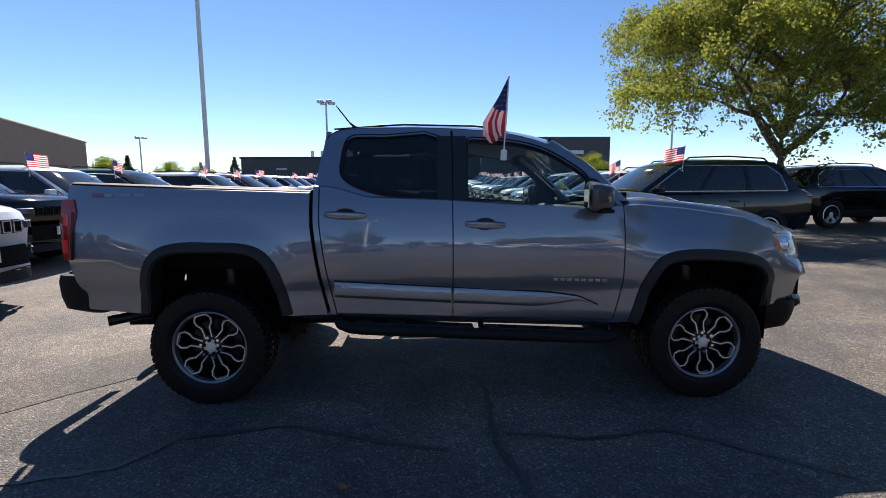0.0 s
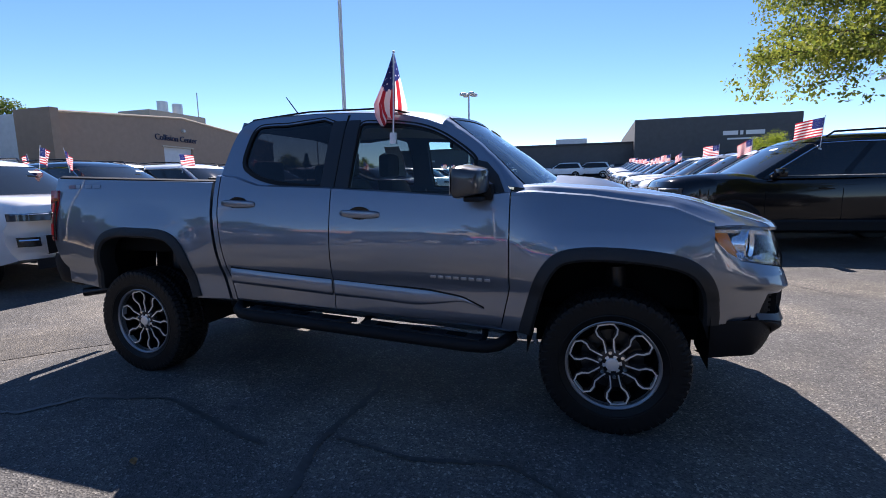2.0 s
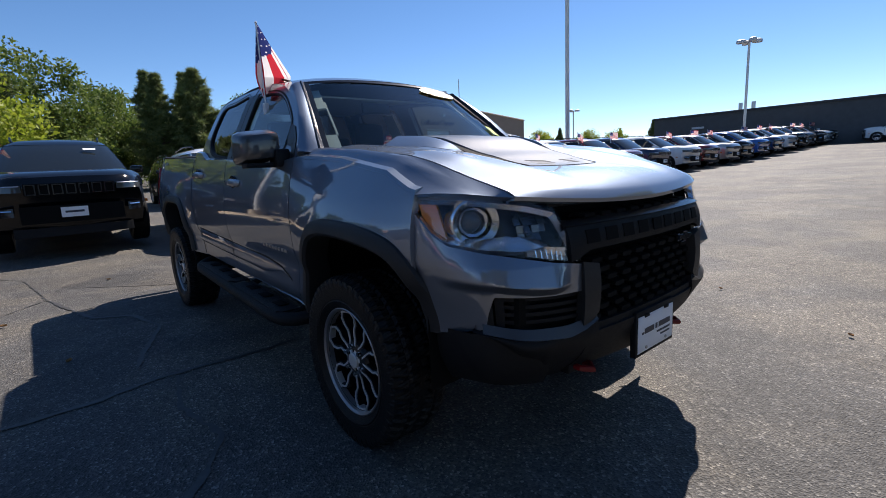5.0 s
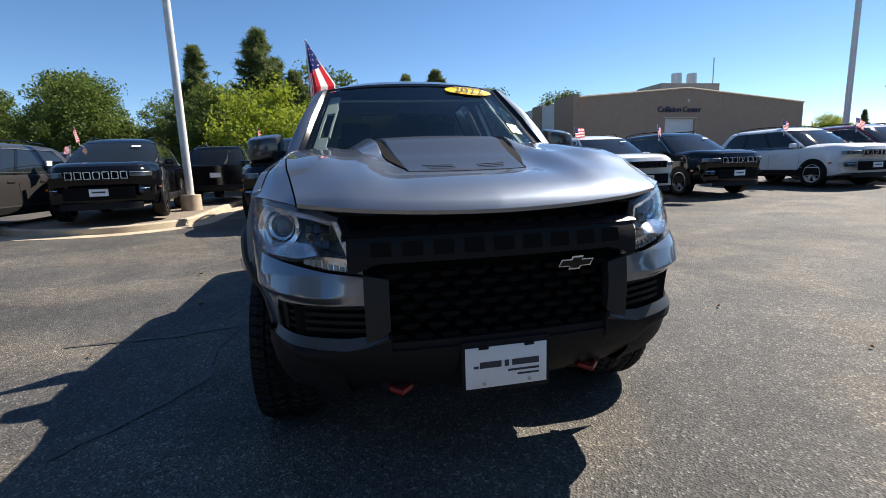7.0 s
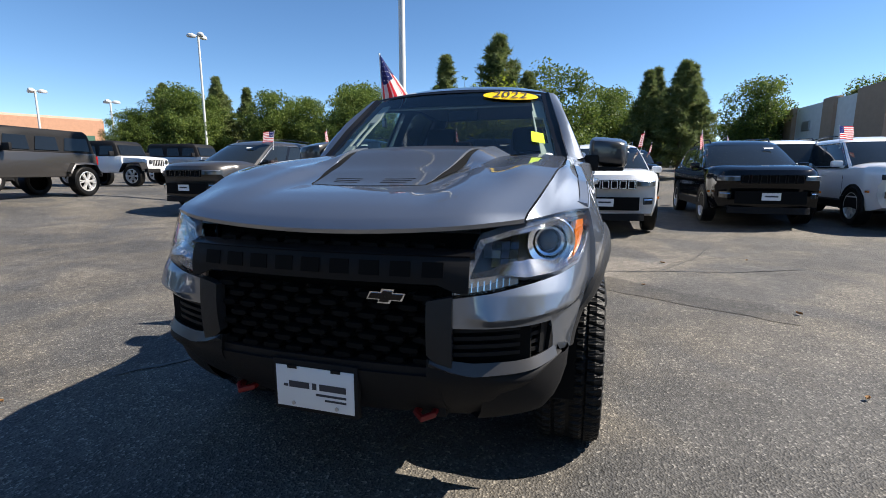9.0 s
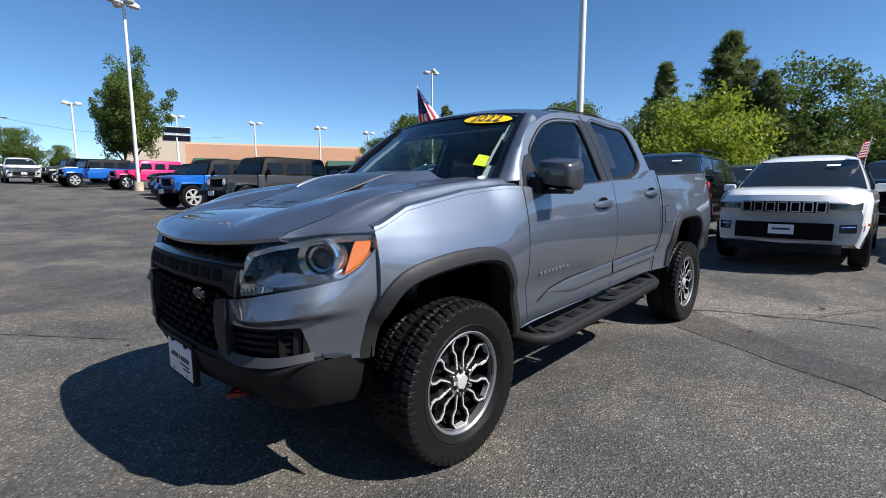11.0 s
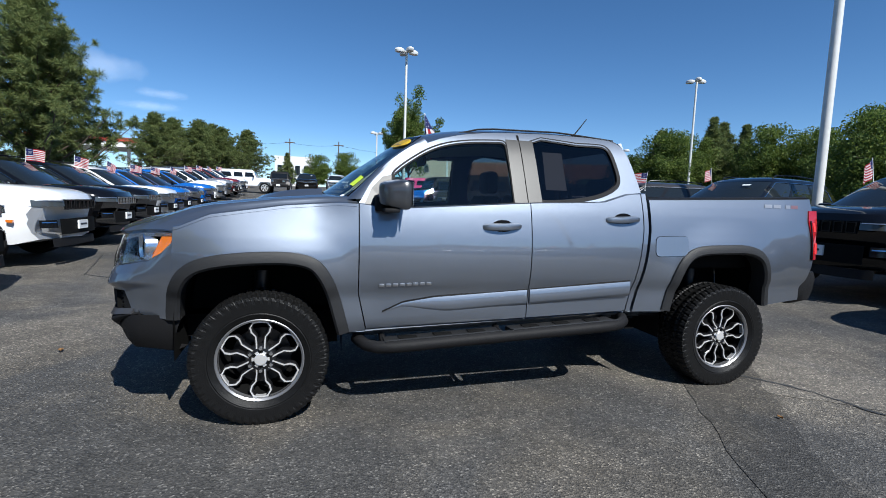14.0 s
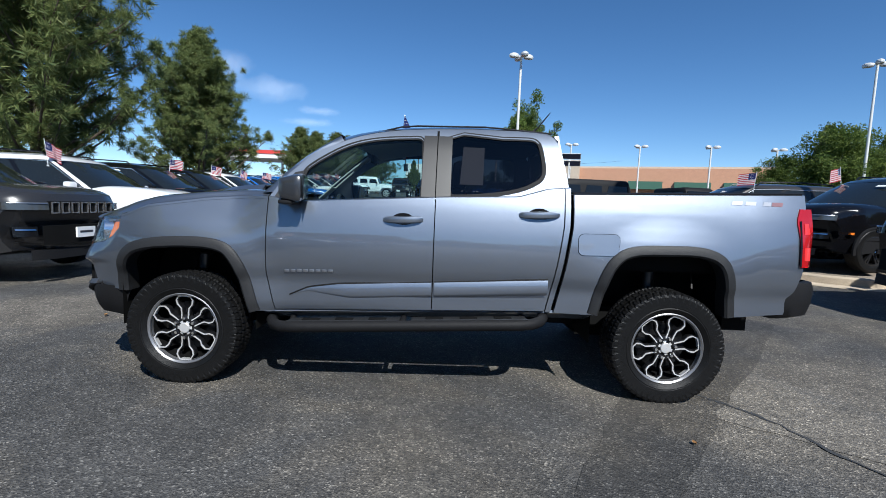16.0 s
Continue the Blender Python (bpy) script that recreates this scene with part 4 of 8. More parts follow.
for s in (-1, 1):
    # painted corner below the lamp
    b = nose_patch("bumper_corner", s, 0.893, 0.475, lambda w: interp(w, [(0.475, 0.75), (0.60, 0.752), (0.785, 0.764), (0.803, 0.70), (0.812, 0.645), (0.893, 0.60)]), lambda w: interp(w, [(0.475, 0.846), (0.60, 0.866), (0.80, 0.914), (0.85, 0.934), (0.868, 0.968), (0.880, 1.026), (0.8875, 1.088), (0.893, 1.096)]), M_PAINT, truck, 0.004, 0.03, 110, 30, crease=corner_crease)
    # opening with its slats
    op = nose_patch("side_vent", s, 0.805, 0.455, lambda w: interp(w, [(0.455, 0.615), (0.545, 0.61), (0.80, 0.65)]), lambda w: interp(w, [(0.455, 0.765), (0.805, 0.775)]), M_MATTEBLACK, truck, -0.040, 0.01, 14, 4)
    for k in range(4):
        z0 = 0.648 + 0.027 * k
        nose_patch("vent_slat", s, 0.765, 0.47, lambda w: z0 + (w - 0.46) * 0.05, lambda w: z0 + 0.013 + (w - 0.46) * 0.05, M_BLACKPLASTIC, op, -0.014, 0.02, 10, 1)
    nose_patch("vent_post", s, 0.785, 0.760, lambda w: 0.655, lambda w: 0.765, M_BLACKPLASTIC, op, -0.008, 0.02, 3, 3)
    nose_patch("vent_frame", s, 0.812, 0.792, lambda w: 0.645, lambda w: 0.768, M_BLACKPLASTIC, op, 0.003, 0.04, 2, 3)
    # blade under the opening
    nose_patch("bumper_blade", s, 0.818, 0.41, lambda w: interp(w, [(0.41, 0.636), (0.47, 0.612), (0.545, 0.597), (0.68, 0.611), (0.818, 0.634)]), lambda w: interp(w, [(0.41, 0.646), (0.47, 0.643), (0.545, 0.636), (0.68, 0.645), (0.818, 0.664)]), M_BLADE, truck, 0.004, 0.05, 20, 3, tilt=0.018)
    # grille side post
    nose_patch("grille_post", s, 0.482, 0.40, lambda w: interp(w, [(0.40, 0.66), (0.44, 0.625), (0.482, 0.61)]), lambda w: interp(w, [(0.40, 0.838), (0.482, 0.855)]), M_FLARE, truck, 0.014, 0.04, 8, 6, bulge=0.008)
    # lower corner of the bumper, cut high for clearance
    nose_patch("lower_bumper_corner", s, 0.835, 0.40, lambda w: interp(w, [(0.40, 0.385), (0.555, 0.378), (0.585, 0.39), (0.605, 0.45), (0.625, 0.50), (0.70, 0.545), (0.78, 0.60), (0.835, 0.628)]), lambda w: interp(w, [(0.40, 0.645), (0.47, 0.622), (0.545, 0.605), (0.68, 0.616), (0.835, 0.640)]), M_BLACKPLASTIC, truck, 0.006, 0.05, 44, 10, bulge=0.016)
    # its return towards the wheel, tucked in at the bottom
    bm = bmesh.new()
    rows = []
    for i in range(15):
        t = i / 14
        wt = 0.56 + (0.838 - 0.56) * min(1, t / 0.6)
        if t < 0.6:
            top = Vector((nose_x(wt, 0.63) - 0.012, wt, interp(wt, [(0.56, 0.60), (0.68, 0.612), (0.838, 0.634)])))
            wb = 0.54 + 0.22 * t / 0.6
            bot = Vector((plan_at(wb) - 0.10 + 0.04 * t / 0.6, wb, 0.385 + 0.045 * t / 0.6))
        else:
            q = (t - 0.6) / 0.4
            top = Vector((nose_x(0.838, 0.63) - 0.012 + (2.07 - nose_x(0.838, 0.63)) * q, 0.838 - 0.02 * q, 0.634 - 0.02 * q))
            bot = Vector((plan_at(0.76) - 0.06 + (2.17 - plan_at(0.76)) * q, 0.76 + 0.01 * q, 0.43 - 0.03 * q))
        mid = top.lerp(bot, 0.55) + Vector((0.012, 0.02, 0))
        rows.append([(p.x, s * p.y, p.z) for p in (top, top.lerp(mid, 0.5) + Vector((0.004, 0.006, 0)), mid, mid.lerp(bot, 0.5) + Vector((0.004, 0.006, 0)), bot, bot + Vector((-0.05, -0.08, 0.01)))])
    grid(bm, rows)
    flip_out(bm)
    if sum(f.normal.y * s for f in bm.faces) < 0:
        bmesh.ops.reverse_faces(bm, faces=bm.faces)
    part("bumper_return_panel", bm, M_BLACKPLASTIC, truck)
    # lamp: housing, lens, reflectors
    zl = lambda w: interp(w, [(0.475, 0.850), (0.60, 0.872), (0.80, 0.918), (0.85, 0.938), (0.868, 0.972), (0.880, 1.036), (0.8875, 1.094)])
    zh = lamp_top
    lamp = nose_patch("headlight", s, 0.887, 0.475, zl, zh, M_DARKLAMP, truck, -0.075, 0.01, 60, 8, "clear projector headlight with chrome trim")
    nose_patch("lens", s, 0.887, 0.475, zl, zh, G_CLEAR, lamp, 0.004, 0.004, 60, 8)
    sw0 = lambda w: zl(w) + interp(w, [(0.50, 0.050), (0.62, 0.046), (0.70, 0.018), (0.80, 0.006), (0.88, 0.004)])
    nose_patch("chrome_sweep", s, 0.878, 0.507, sw0, lambda w: sw0(w) + interp(w, [(0.507, 0.007), (0.60, 0.012), (0.67, 0.040), (0.72, 0.046), (0.80, 0.026), (0.878, 0.014)]), M_SILVERLAMP, lamp, -0.036, 0.03, 40, 3, "bright reflector sweep", tilt=0.036)
    nose_patch("chrome_edge", s, 0.885, 0.548, lambda w: zh(w) - 0.019, lambda w: zh(w) - 0.002, M_SILVERLAMP, lamp, -0.026, 0.02, 40, 2, tilt=0.027)
    nose_patch("chrome_inner_edge", s, 0.556, 0.500, lambda w: zh(w) - 0.026, lambda w: zh(w) - 0.004, M_SILVERLAMP, lamp, -0.018, 0.02, 10, 2, tilt=0.018)
    nose_patch("chrome_corner", s, 0.8860, 0.8805, lambda w: zl(w) + 0.006, lambda w: zh(w) - 0.006, M_SILVERLAMP, lamp, -0.010, 0.03, 3, 4)
    nose_patch("turn_lens", s, 0.877, 0.851, lambda w: zl(w) + 0.014, lambda w: zh(w) - 0.016, M_AMBER, lamp, -0.014, 0.02, 10, 4, "amber corner lens")
    nose_patch("running_lamp", s, 0.68, 0.485, lambda w: zl(w) + 0.003, lambda w: sw0(w) - 0.002, M_TURN, lamp, -0.012, 0.012, 16, 3)
    for k in range(9):
        wr = 0.50 + 0.019 * k
        nose_patch("lamp_rib", s, wr + 0.004, wr, lambda w: zl(w) + 0.005, lambda w: sw0(w) - 0.004, M_SILVERLAMP, lamp, -0.006, 0.006, 1, 3)
    nose_patch("lamp_shroud", s, 0.66, 0.53, lambda w: zh(w) - 0.035 + (0.66 - w) * 0.1, lambda w: zh(w) - 0.013, M_BLACKGLOSS, lamp, -0.03, 0.04, 8, 2)
    m = Matrix.Translation((2.195, s * 0.745, 1.008)) @ Matrix.Rotation(radians(s * 22), 4, "Z") @ Matrix.Rotation(radians(-90), 4, "Z")
    bm = bmesh.new()
    lathe(bm, [(0.036, 0.012), (0.042, 0.030), (0.050, 0.034), (0.054, 0.028), (0.060, 0.042), (0.080, 0.052), (0.085, 0.047), (0.085, 0.0)], 32)
    bmesh.ops.transform(bm, matrix=m, verts=bm.verts)
    flip_out(bm)
    part("projector_ring", bm, M_SILVERLAMP, lamp)
    bm = bmesh.new()
    bmesh.ops.create_uvsphere(bm, u_segments=20, v_segments=12, radius=0.040)
    bmesh.ops.transform(bm, matrix=m @ Matrix.Diagonal((1, 0.6, 1, 1)) @ Matrix.Translation((0, 0.02, 0)), verts=bm.verts)
    part("projector_lens", bm, M_PROJECTOR, lamp)
    # black ring in place of the shade around the projector lens
    bm = bmesh.new()
    lathe(bm, [(0.052, 0.036), (0.055, 0.040), (0.058, 0.038)], 32)
    bmesh.ops.transform(bm, matrix=m, verts=bm.verts)
    flip_out(bm)
    part("shadow_ring", bm, M_BLACKGLOSS, lamp)
    # cut facets of the inner reflector, each at its own angle
    rf = random.Random(3)
    for ku in range(4):
        for kv in range(4):
            w0, z0 = 0.560 + 0.027 * ku, 0.938 + 0.027 * kv
            if z0 + 0.025 > zh(w0) - 0.02 or rf.random() < 0.35:
                continue
            tip, nod, deep = rf.uniform(-0.007, 0.007), rf.uniform(-0.007, 0.007), 0.042 + 0.004 * ((ku + kv) % 2)
            bm = bmesh.new()
            bm.faces.new([bm.verts.new((nose_x(w0 + dw, z0 + dz) - deep + tip * (dw / 0.0255 - 0.5) + nod * (dz / 0.0255 - 0.5), s * (w0 + dw), z0 + dz)) for dw, dz in ((0, 0), (0.0255, 0), (0.0255, 0.0255), (0, 0.0255))])
            thicken(bm, 0.003)
            part("reflector_facet", bm, M_FACET, lamp, smooth=False)

# black front: backing, bars, honeycomb
for nm, z0, z1, out, mm in (("grille_backing", 0.58, 1.075, -0.10, M_MATTEBLACK),):
    bm = bmesh.new()
    grid(bm, [[(nose_x(abs(w), z) + out, w, z) for z in (z0, 0.7, 0.85, 0.95, z1)] for w in [-0.55 + 1.1 * i / 16 for i in range(17)]])
    thicken(bm, 0.01)
    grille = part("grille", bm, mm, truck, "black honeycomb grille")
for s in (-1, 1):
    nose_patch("name_bar", s, 0.53, 0.0, lambda w: 0.890 - 0.03 * smooth01((w - 0.42) / 0.1), lambda w: 0.985, M_BLACKPLASTIC, grille, 0.006, 0.04, 16, 5, bulge=0.008)
    nose_patch("upper_trim", s, 0.555, 0.0, lambda w: 1.046 + 0.0 * w, lambda w: 1.070, M_BLACKGLOSS, grille, -0.02, 0.03, 14, 2)
    nose_patch("name_bar_cap", s, 0.545, 0.0, lambda w: 0.981, lambda w: 1.000, M_BLACKGLOSS, grille, -0.012, 0.05, 16, 3, tilt=0.024)
    nose_patch("valance", s, 0.44, 0.0, lambda w: 0.395, lambda w: 0.585, M_BLACKPLASTIC, truck, 0.010, 0.05, 14, 8, bulge=0.015)
    nose_patch("grille_lip", s, 0.44, 0.0, lambda w: 0.583, lambda w: 0.612, M_BLACKPLASTIC, grille, 0.0, 0.09, 14, 2)
# plain raised bars on the name bar
for k in range(9):
    w0 = -0.42 + 0.105 * k
    bm = bmesh.new()
    pts = [(w0 - 0.034, 0.914), (w0 + 0.034, 0.914), (w0 + 0.034, 0.962), (w0 - 0.034, 0.962)]
    bm.faces.new([bm.verts.new((nose_x(abs(w), z) + 0.0165, w, z)) for w, z in pts])
    thicken(bm, 0.004)
    part("raised_bar", bm, M_MATTEBLACK, grille, smooth=False)
# mesh of the two openings
for z0, rows_n in ((0.625, 7), (1.003, 1)):
    for r in range(rows_n):
        z = z0 + 0.036 * r
        n_c = 9
        for c in range(n_c):
            w = -0.38 + 0.095 * c + (0.0475 if r % 2 else 0)
            if abs(w) > 0.41:
                continue
            bm = bmesh.new()
            x = nose_x(abs(w), z) - 0.035
            loop = [(w - 0.034, z - 0.003), (w - 0.02, z - 0.010), (w + 0.02, z - 0.010), (w + 0.034, z - 0.003), (w + 0.03, z + 0.008), (w - 0.03, z + 0.008)]
            v0 = [bm.verts.new((x + 0.022, a, b)) for a, b in loop]
            v1 = [bm.verts.new((x - 0.03, a, b + 0.006)) for a, b in loop]
            bm.faces.new(v0)
            for i in range(6):
                bm.faces.new((v0[i], v1[i], v1[(i + 1) % 6], v0[(i + 1) % 6]))
            flip_out(bm)
            part("grille_cell", bm, M_MATTEBLACK, grille, smooth=False)
        bm = bmesh.new()
        tube(bm, [(nose_x(abs(w), z) - 0.06, w, z + 0.006 * (i % 2)) for i, w in enumerate([-0.43 + 0.86 * k / 16 for k in range(17)])], 0.006, 5)
        part("grille_bar", bm, M_BLACKPLASTIC, grille)
# emblem as a plain cross shape
for grow, mm, off in ((0.0, M_CHROME, 0.0), (-0.006, M_BLACKGLOSS, 0.004)):
    bm = bmesh.new()
    L, H, a, h = 0.062 + grow, 0.013 + grow * 0.6, 0.022 + grow, 0.024 + grow
    loop = [(-L - 0.006, -H), (-a - 0.003, -H), (-a - 0.008, -h), (a - 0.008, -h), (a - 0.003, -H), (L - 0.006, -H), (L + 0.006, H), (a + 0.003, H), (a + 0.008, h), (-a + 0.008, h), (-a + 0.003, H), (-L + 0.006, H)]
    prism(bm, [(0.27 + p, 0.848 + q) for p, q in loop], nose_x(0.27, 0.85) + 0.0, nose_x(0.27, 0.85) + 0.012 + off, axis="x")
    part("emblem", bm, mm, grille, smooth=False)
# plate carrier with its dealer insert
plate_x = 2.482
bm = bmesh.new()
box(bm, plate_x - 0.03, plate_x - 0.004, -0.165, 0.165, 0.405, 0.595, 0.004)
carrier = part("plate_carrier", bm, M_BLACKPLASTIC, truck)
bm = bmesh.new()
box(bm, plate_x - 0.004, plate_x - 0.001, -0.152, 0.152, 0.421, 0.573, 0.001)
pl = part("dealer_plate", bm, M_PLATE, carrier, "white dealer plate with dark print")
for y0, y1, z0, z1 in ((-0.122, -0.105, 0.496, 0.505), (-0.10, -0.02, 0.495, 0.518), (-0.008, 0.008, 0.495, 0.518), (0.02, 0.122, 0.495, 0.518), (0.005, 0.122, 0.474, 0.482), (0.04, 0.122, 0.457, 0.464)):
    bm = bmesh.new()
    box(bm, plate_x - 0.0015, plate_x + 0.0005, y0, y1, z0, z1)
    part("print_bar", bm, M_PRINT, pl, smooth=False)
for y in (-0.085, 0.085):
    bm = bmesh.new()
    tube(bm, [(plate_x - 0.003, y, 0.436), (plate_x + 0.003, y, 0.436)], 0.007, 10)
    part("plate_screw", bm, M_STEEL, pl)
    bm = bmesh.new()
    box(bm, plate_x - 0.004, plate_x + 0.002, y - 0.018, y + 0.018, 0.565, 0.576)
    part("plate_clip", bm, M_BLACKPLASTIC, pl)
# tow hooks
for s in (-1, 1):
    bm = bmesh.new()
    tube(bm, [(2.28, s * 0.37 - 0.028, 0.415), (2.385, s * 0.37 - 0.03, 0.415), (2.415, s * 0.37, 0.412), (2.385, s * 0.37 + 0.03, 0.415), (2.28, s * 0.37 + 0.028, 0.415)], 0.013, 8)
    part("tow_hook", bm, M_REDPAINT, truck, "red tow hook")
    bm = bmesh.new()
    box(bm, 2.2, 2.36, s * 0.37 - 0.07, s * 0.37 + 0.07, 0.39, 0.45, 0.01)
    part("skid_plate", bm, M_BLACKPLASTIC, truck)

# ---- mirrors ----
for s in (-1, 1):
    bm = bmesh.new()
    bmesh.ops.create_cube(bm, size=1)
    bmesh.ops.subdivide_edges(bm, edges=bm.edges, cuts=5, use_grid_fill=True)
    for v in bm.verts:
        x, y, z = v.co
        r = (abs(2 * x) ** 6 + abs(2 * y) ** 6 + abs(2 * z) ** 6) ** (1 / 6)
        x, y, z = x / r, y / r, z / r
        front = smooth01(x + 0.5)
        v.co = Vector((0.892 + 0.155 * x - 0.05 * max(0, y), s * (0.985 + 0.225 * y * (1 - 0.15 * front)), 1.350 + 0.180 * z * (1 - 0.26 * front) - 0.02 * y))
    mir = part("door_mirror", bm, M_MIRRORCAP, truck)
    bm = bmesh.new()
    grid(bm, [[(0.812 - 0.004 * i, s * (0.900 + 0.027 * i), 1.280 + 0.0235 * j) for j in range(7)] for i in range(7)])
    thicken(bm, 0.004)
    part("mirror_glass", bm, M_CHROME, mir)
    bm = bmesh.new()
    box(bm, 0.86, 0.95, *sorted((s * 0.88, s * 1.07)), 1.243, 1.268, 0.008)
    box(bm, 0.88, 0.985, *sorted((s * 0.85, s * 0.93)), 1.245, 1.335, 0.012)
    part("mirror_base", bm, M_BLACKPLASTIC, mir)

# ---- side steps ----
def step_z(x):
    return 0.431 + (0.87 - x) * 0.049


for s in (-1, 1):
    bm = bmesh.new()
    path = [(1.075, 0.80), (1.06, 0.86), (1.025, 0.925), (0.96, 0.972), (0.86, 0.992)] + [(0.86 - 1.46 * i / 14, 0.994) for i in range(1, 14)] + [(-0.62, 0.992), (-0.71, 0.972), (-0.775, 0.925), (-0.805, 0.86), (-0.815, 0.80)]
    tube(bm, [(x, s * y, step_z(x) + 0.018 * smooth01((0.97 - y) / 0.12)) for x, y in path], 0.037, 14)
    flip_out(bm)
    step = part("side_step", bm, M_BLACKPLASTIC, truck, "black tubular side step")
    for x0, x1 in ((0.92, 0.17), (0.09, -0.68)):
        bm = bmesh.new()
        rows = []
        for i in range(9):
            x = x0 + (x1 - x0) * i / 8
            z = step_z(x) + 0.030
            rows.append([(x, s * 0.855, z - 0.025), (x, s * 0.862, z), (x, s * 0.955, z + 0.002), (x, s * 0.985, z + 0.012), (x, s * 1.000, z + 0.010)])
        grid(bm, rows)
        thicken(bm, 0.012)
        pad = part("step_pad", bm, M_FLARE, step)
        for i in range(3):
            xa = x0 + (x1 - x0) * (0.20 + 0.30 * i)
            bm = bmesh.new()
            box(bm, xa - 0.060, xa + 0.060, *sorted((s * 0.885, s * 0.945)), step_z(xa) + 0.030, step_z(xa) + 0.036, 0.003)
            part("pad_tread", bm, M_MATTEBLACK, pad)
    for x in (0.92, 0.15, -0.66):
        bm = bmesh.new()
        tube(bm, [(x, s * 0.98, step_z(x) - 0.006), (x, s * 0.86, step_z(x) + 0.01), (x, s * 0.70, 0.53)], 0.020, 8)
        part("step_bracket", bm, M_BLACKPLASTIC, step)

# ---- bed ----
for s in (-1, 1):
    bm = bmesh.new()
    rows = []
    for i in range(13):
        x = -0.97 - 1.55 * i / 12
        zt = interp(x, [(-2.55, 1.438), (-0.9, 1.378)])
        y = half_width(x, 1.4)
        rows.append([(x, s * (y - 0.02), zt - 0.012), (x, s * (y - 0.012), zt + 0.004), (x, s * (y - 0.05), zt + 0.014), (x, s * (y - 0.115), zt + 0.006), (x, s * (y - 0.12), zt - 0.05)])
    grid(bm, rows)
    flip_out(bm)
    part("bed_rail_cap", bm, M_BLACKPLASTIC, truck)
bm = bmesh.new()
box(bm, -2.48, -0.99, -0.72, 0.72, 0.86, 0.90)
box(bm, -1.02, -0.985, -0.78, 0.78, 0.88, 1.36)
for s in (-1, 1):
    box(bm, -2.48, -0.99, *sorted((s * 0.72, s * 0.78)), 0.88, 1.40)
part("bed_liner", bm, M_MATTEBLACK, truck, smooth=False)
bm = bmesh.new()
grid(bm, [[(-2.535 - 0.012 * math.cos(v * 1.3), v * 0.80, z + (0.0 if z < 1.4 else 0.0)) for z in (0.72, 0.80, 0.95, 1.15, 1.3, 1.38, 1.425)] for v in [-1 + i / 6 for i in range(13)]])
thicken(bm, 0.05)
gate = part("tailgate", bm, M_PAINT, truck)
bm = bmesh.new()
box(bm, -2.60, -2.58, -0.14, 0.14, 1.22, 1.28, 0.008)
part("tailgate_handle", bm, M_BLACKPLASTIC, gate)
for s in (-1, 1):
    bm = bmesh.new()
    rows = []
    for j in range(13):
        z = 0.955 + 0.385 * j / 12
        lean = interp(z, [(0.955, 0.0), (1.2, 0.0), (1.34, 0.03)])
        xi = interp(z, [(0.955, -2.475), (1.1, -2.47), (1.26, -2.445), (1.34, -2.475)])
        rows.append([(xi, s * (half_width(-2.47, z) - 0.015), z), (xi - 0.004, s * (half_width(-2.47, z) + 0.010), z), (-2.52 + lean * 0.3, s * (half_width(-2.5, z) + 0.006), z), (-2.575 + lean, s * 0.865, z), (-2.595 + lean, s * 0.82, z), (-2.58 + lean, s * 0.76, z)])
    grid(bm, rows)
    flip_out(bm)
    if sum(f.normal.y * s for f in bm.faces) < 0:
        bmesh.ops.reverse_faces(bm, faces=bm.faces)
    tl = part("taillight", bm, M_RED, truck, "red taillight lens")
    bm = bmesh.new()
    tube(bm, [(-2.472, s * (half_width(-2.47, z) + 0.012), z) for z in (0.96, 1.1, 1.26)], 0.006, 6)
    part("taillight_edge", bm, M_BLACKGLOSS, tl)
    # brighter red elements of the lamp, laid on the lens, coloured to look lit
    for z0, z1 in ((1.00, 1.085), (1.175, 1.245)):
        bm = bmesh.new()
        grid(bm, [[(-2.498, s * (half_width(-2.49, z) + 0.0105), z), (-2.522, s * (half_width(-2.5, z) + 0.0085), z), (-2.545, s * (half_width(-2.5, z) - 0.006), z)] for z in (z0, z0 * 0.5 + z1 * 0.5, z1)])
        thicken(bm, 0.003)
        part("taillight_core", bm, M_REDBRIGHT, tl)
    # corner of the rear bumper
    bm = bmesh.new()
    rows = []
    for k in range(9):
        a = radians(90 * k / 8)
        x = -2.47 - 0.20 * math.sin(a)
        y = 0.70 + 0.185 * math.cos(a) ** 0.7
        rows.append([(x + 0.03, s * (y - 0.03), 0.85), (x, s * y, 0.845), (x - 0.010, s * (y + 0.010), 0.80), (x - 0.004, s * (y + 0.006), 0.70), (x + 0.015, s * (y - 0.005), 0.62), (x + 0.09, s * (y - 0.06), 0.585)])
    rows.insert(0, [(-2.36 + 0.02 * k, s * (0.86 - 0.004 * k), z) for k, z in enumerate((0.85, 0.845, 0.80, 0.72, 0.65, 0.61))])
    rows.append([(p[0] + 0.01, s * 0.2, p[2]) for p in rows[-1]])
    grid(bm, rows)
    flip_out(bm)
    part("rear_bumper_corner", bm, M_BLACKPLASTIC, truck)
# exhaust tip
bm = bmesh.new()
tube(bm, [(-2.0, -0.62, 0.56), (-2.18, -0.74, 0.55), (-2.33, -0.86, 0.535)], 0.035, 12)
part("exhaust_tip", bm, M_DARKALLOY, truck)

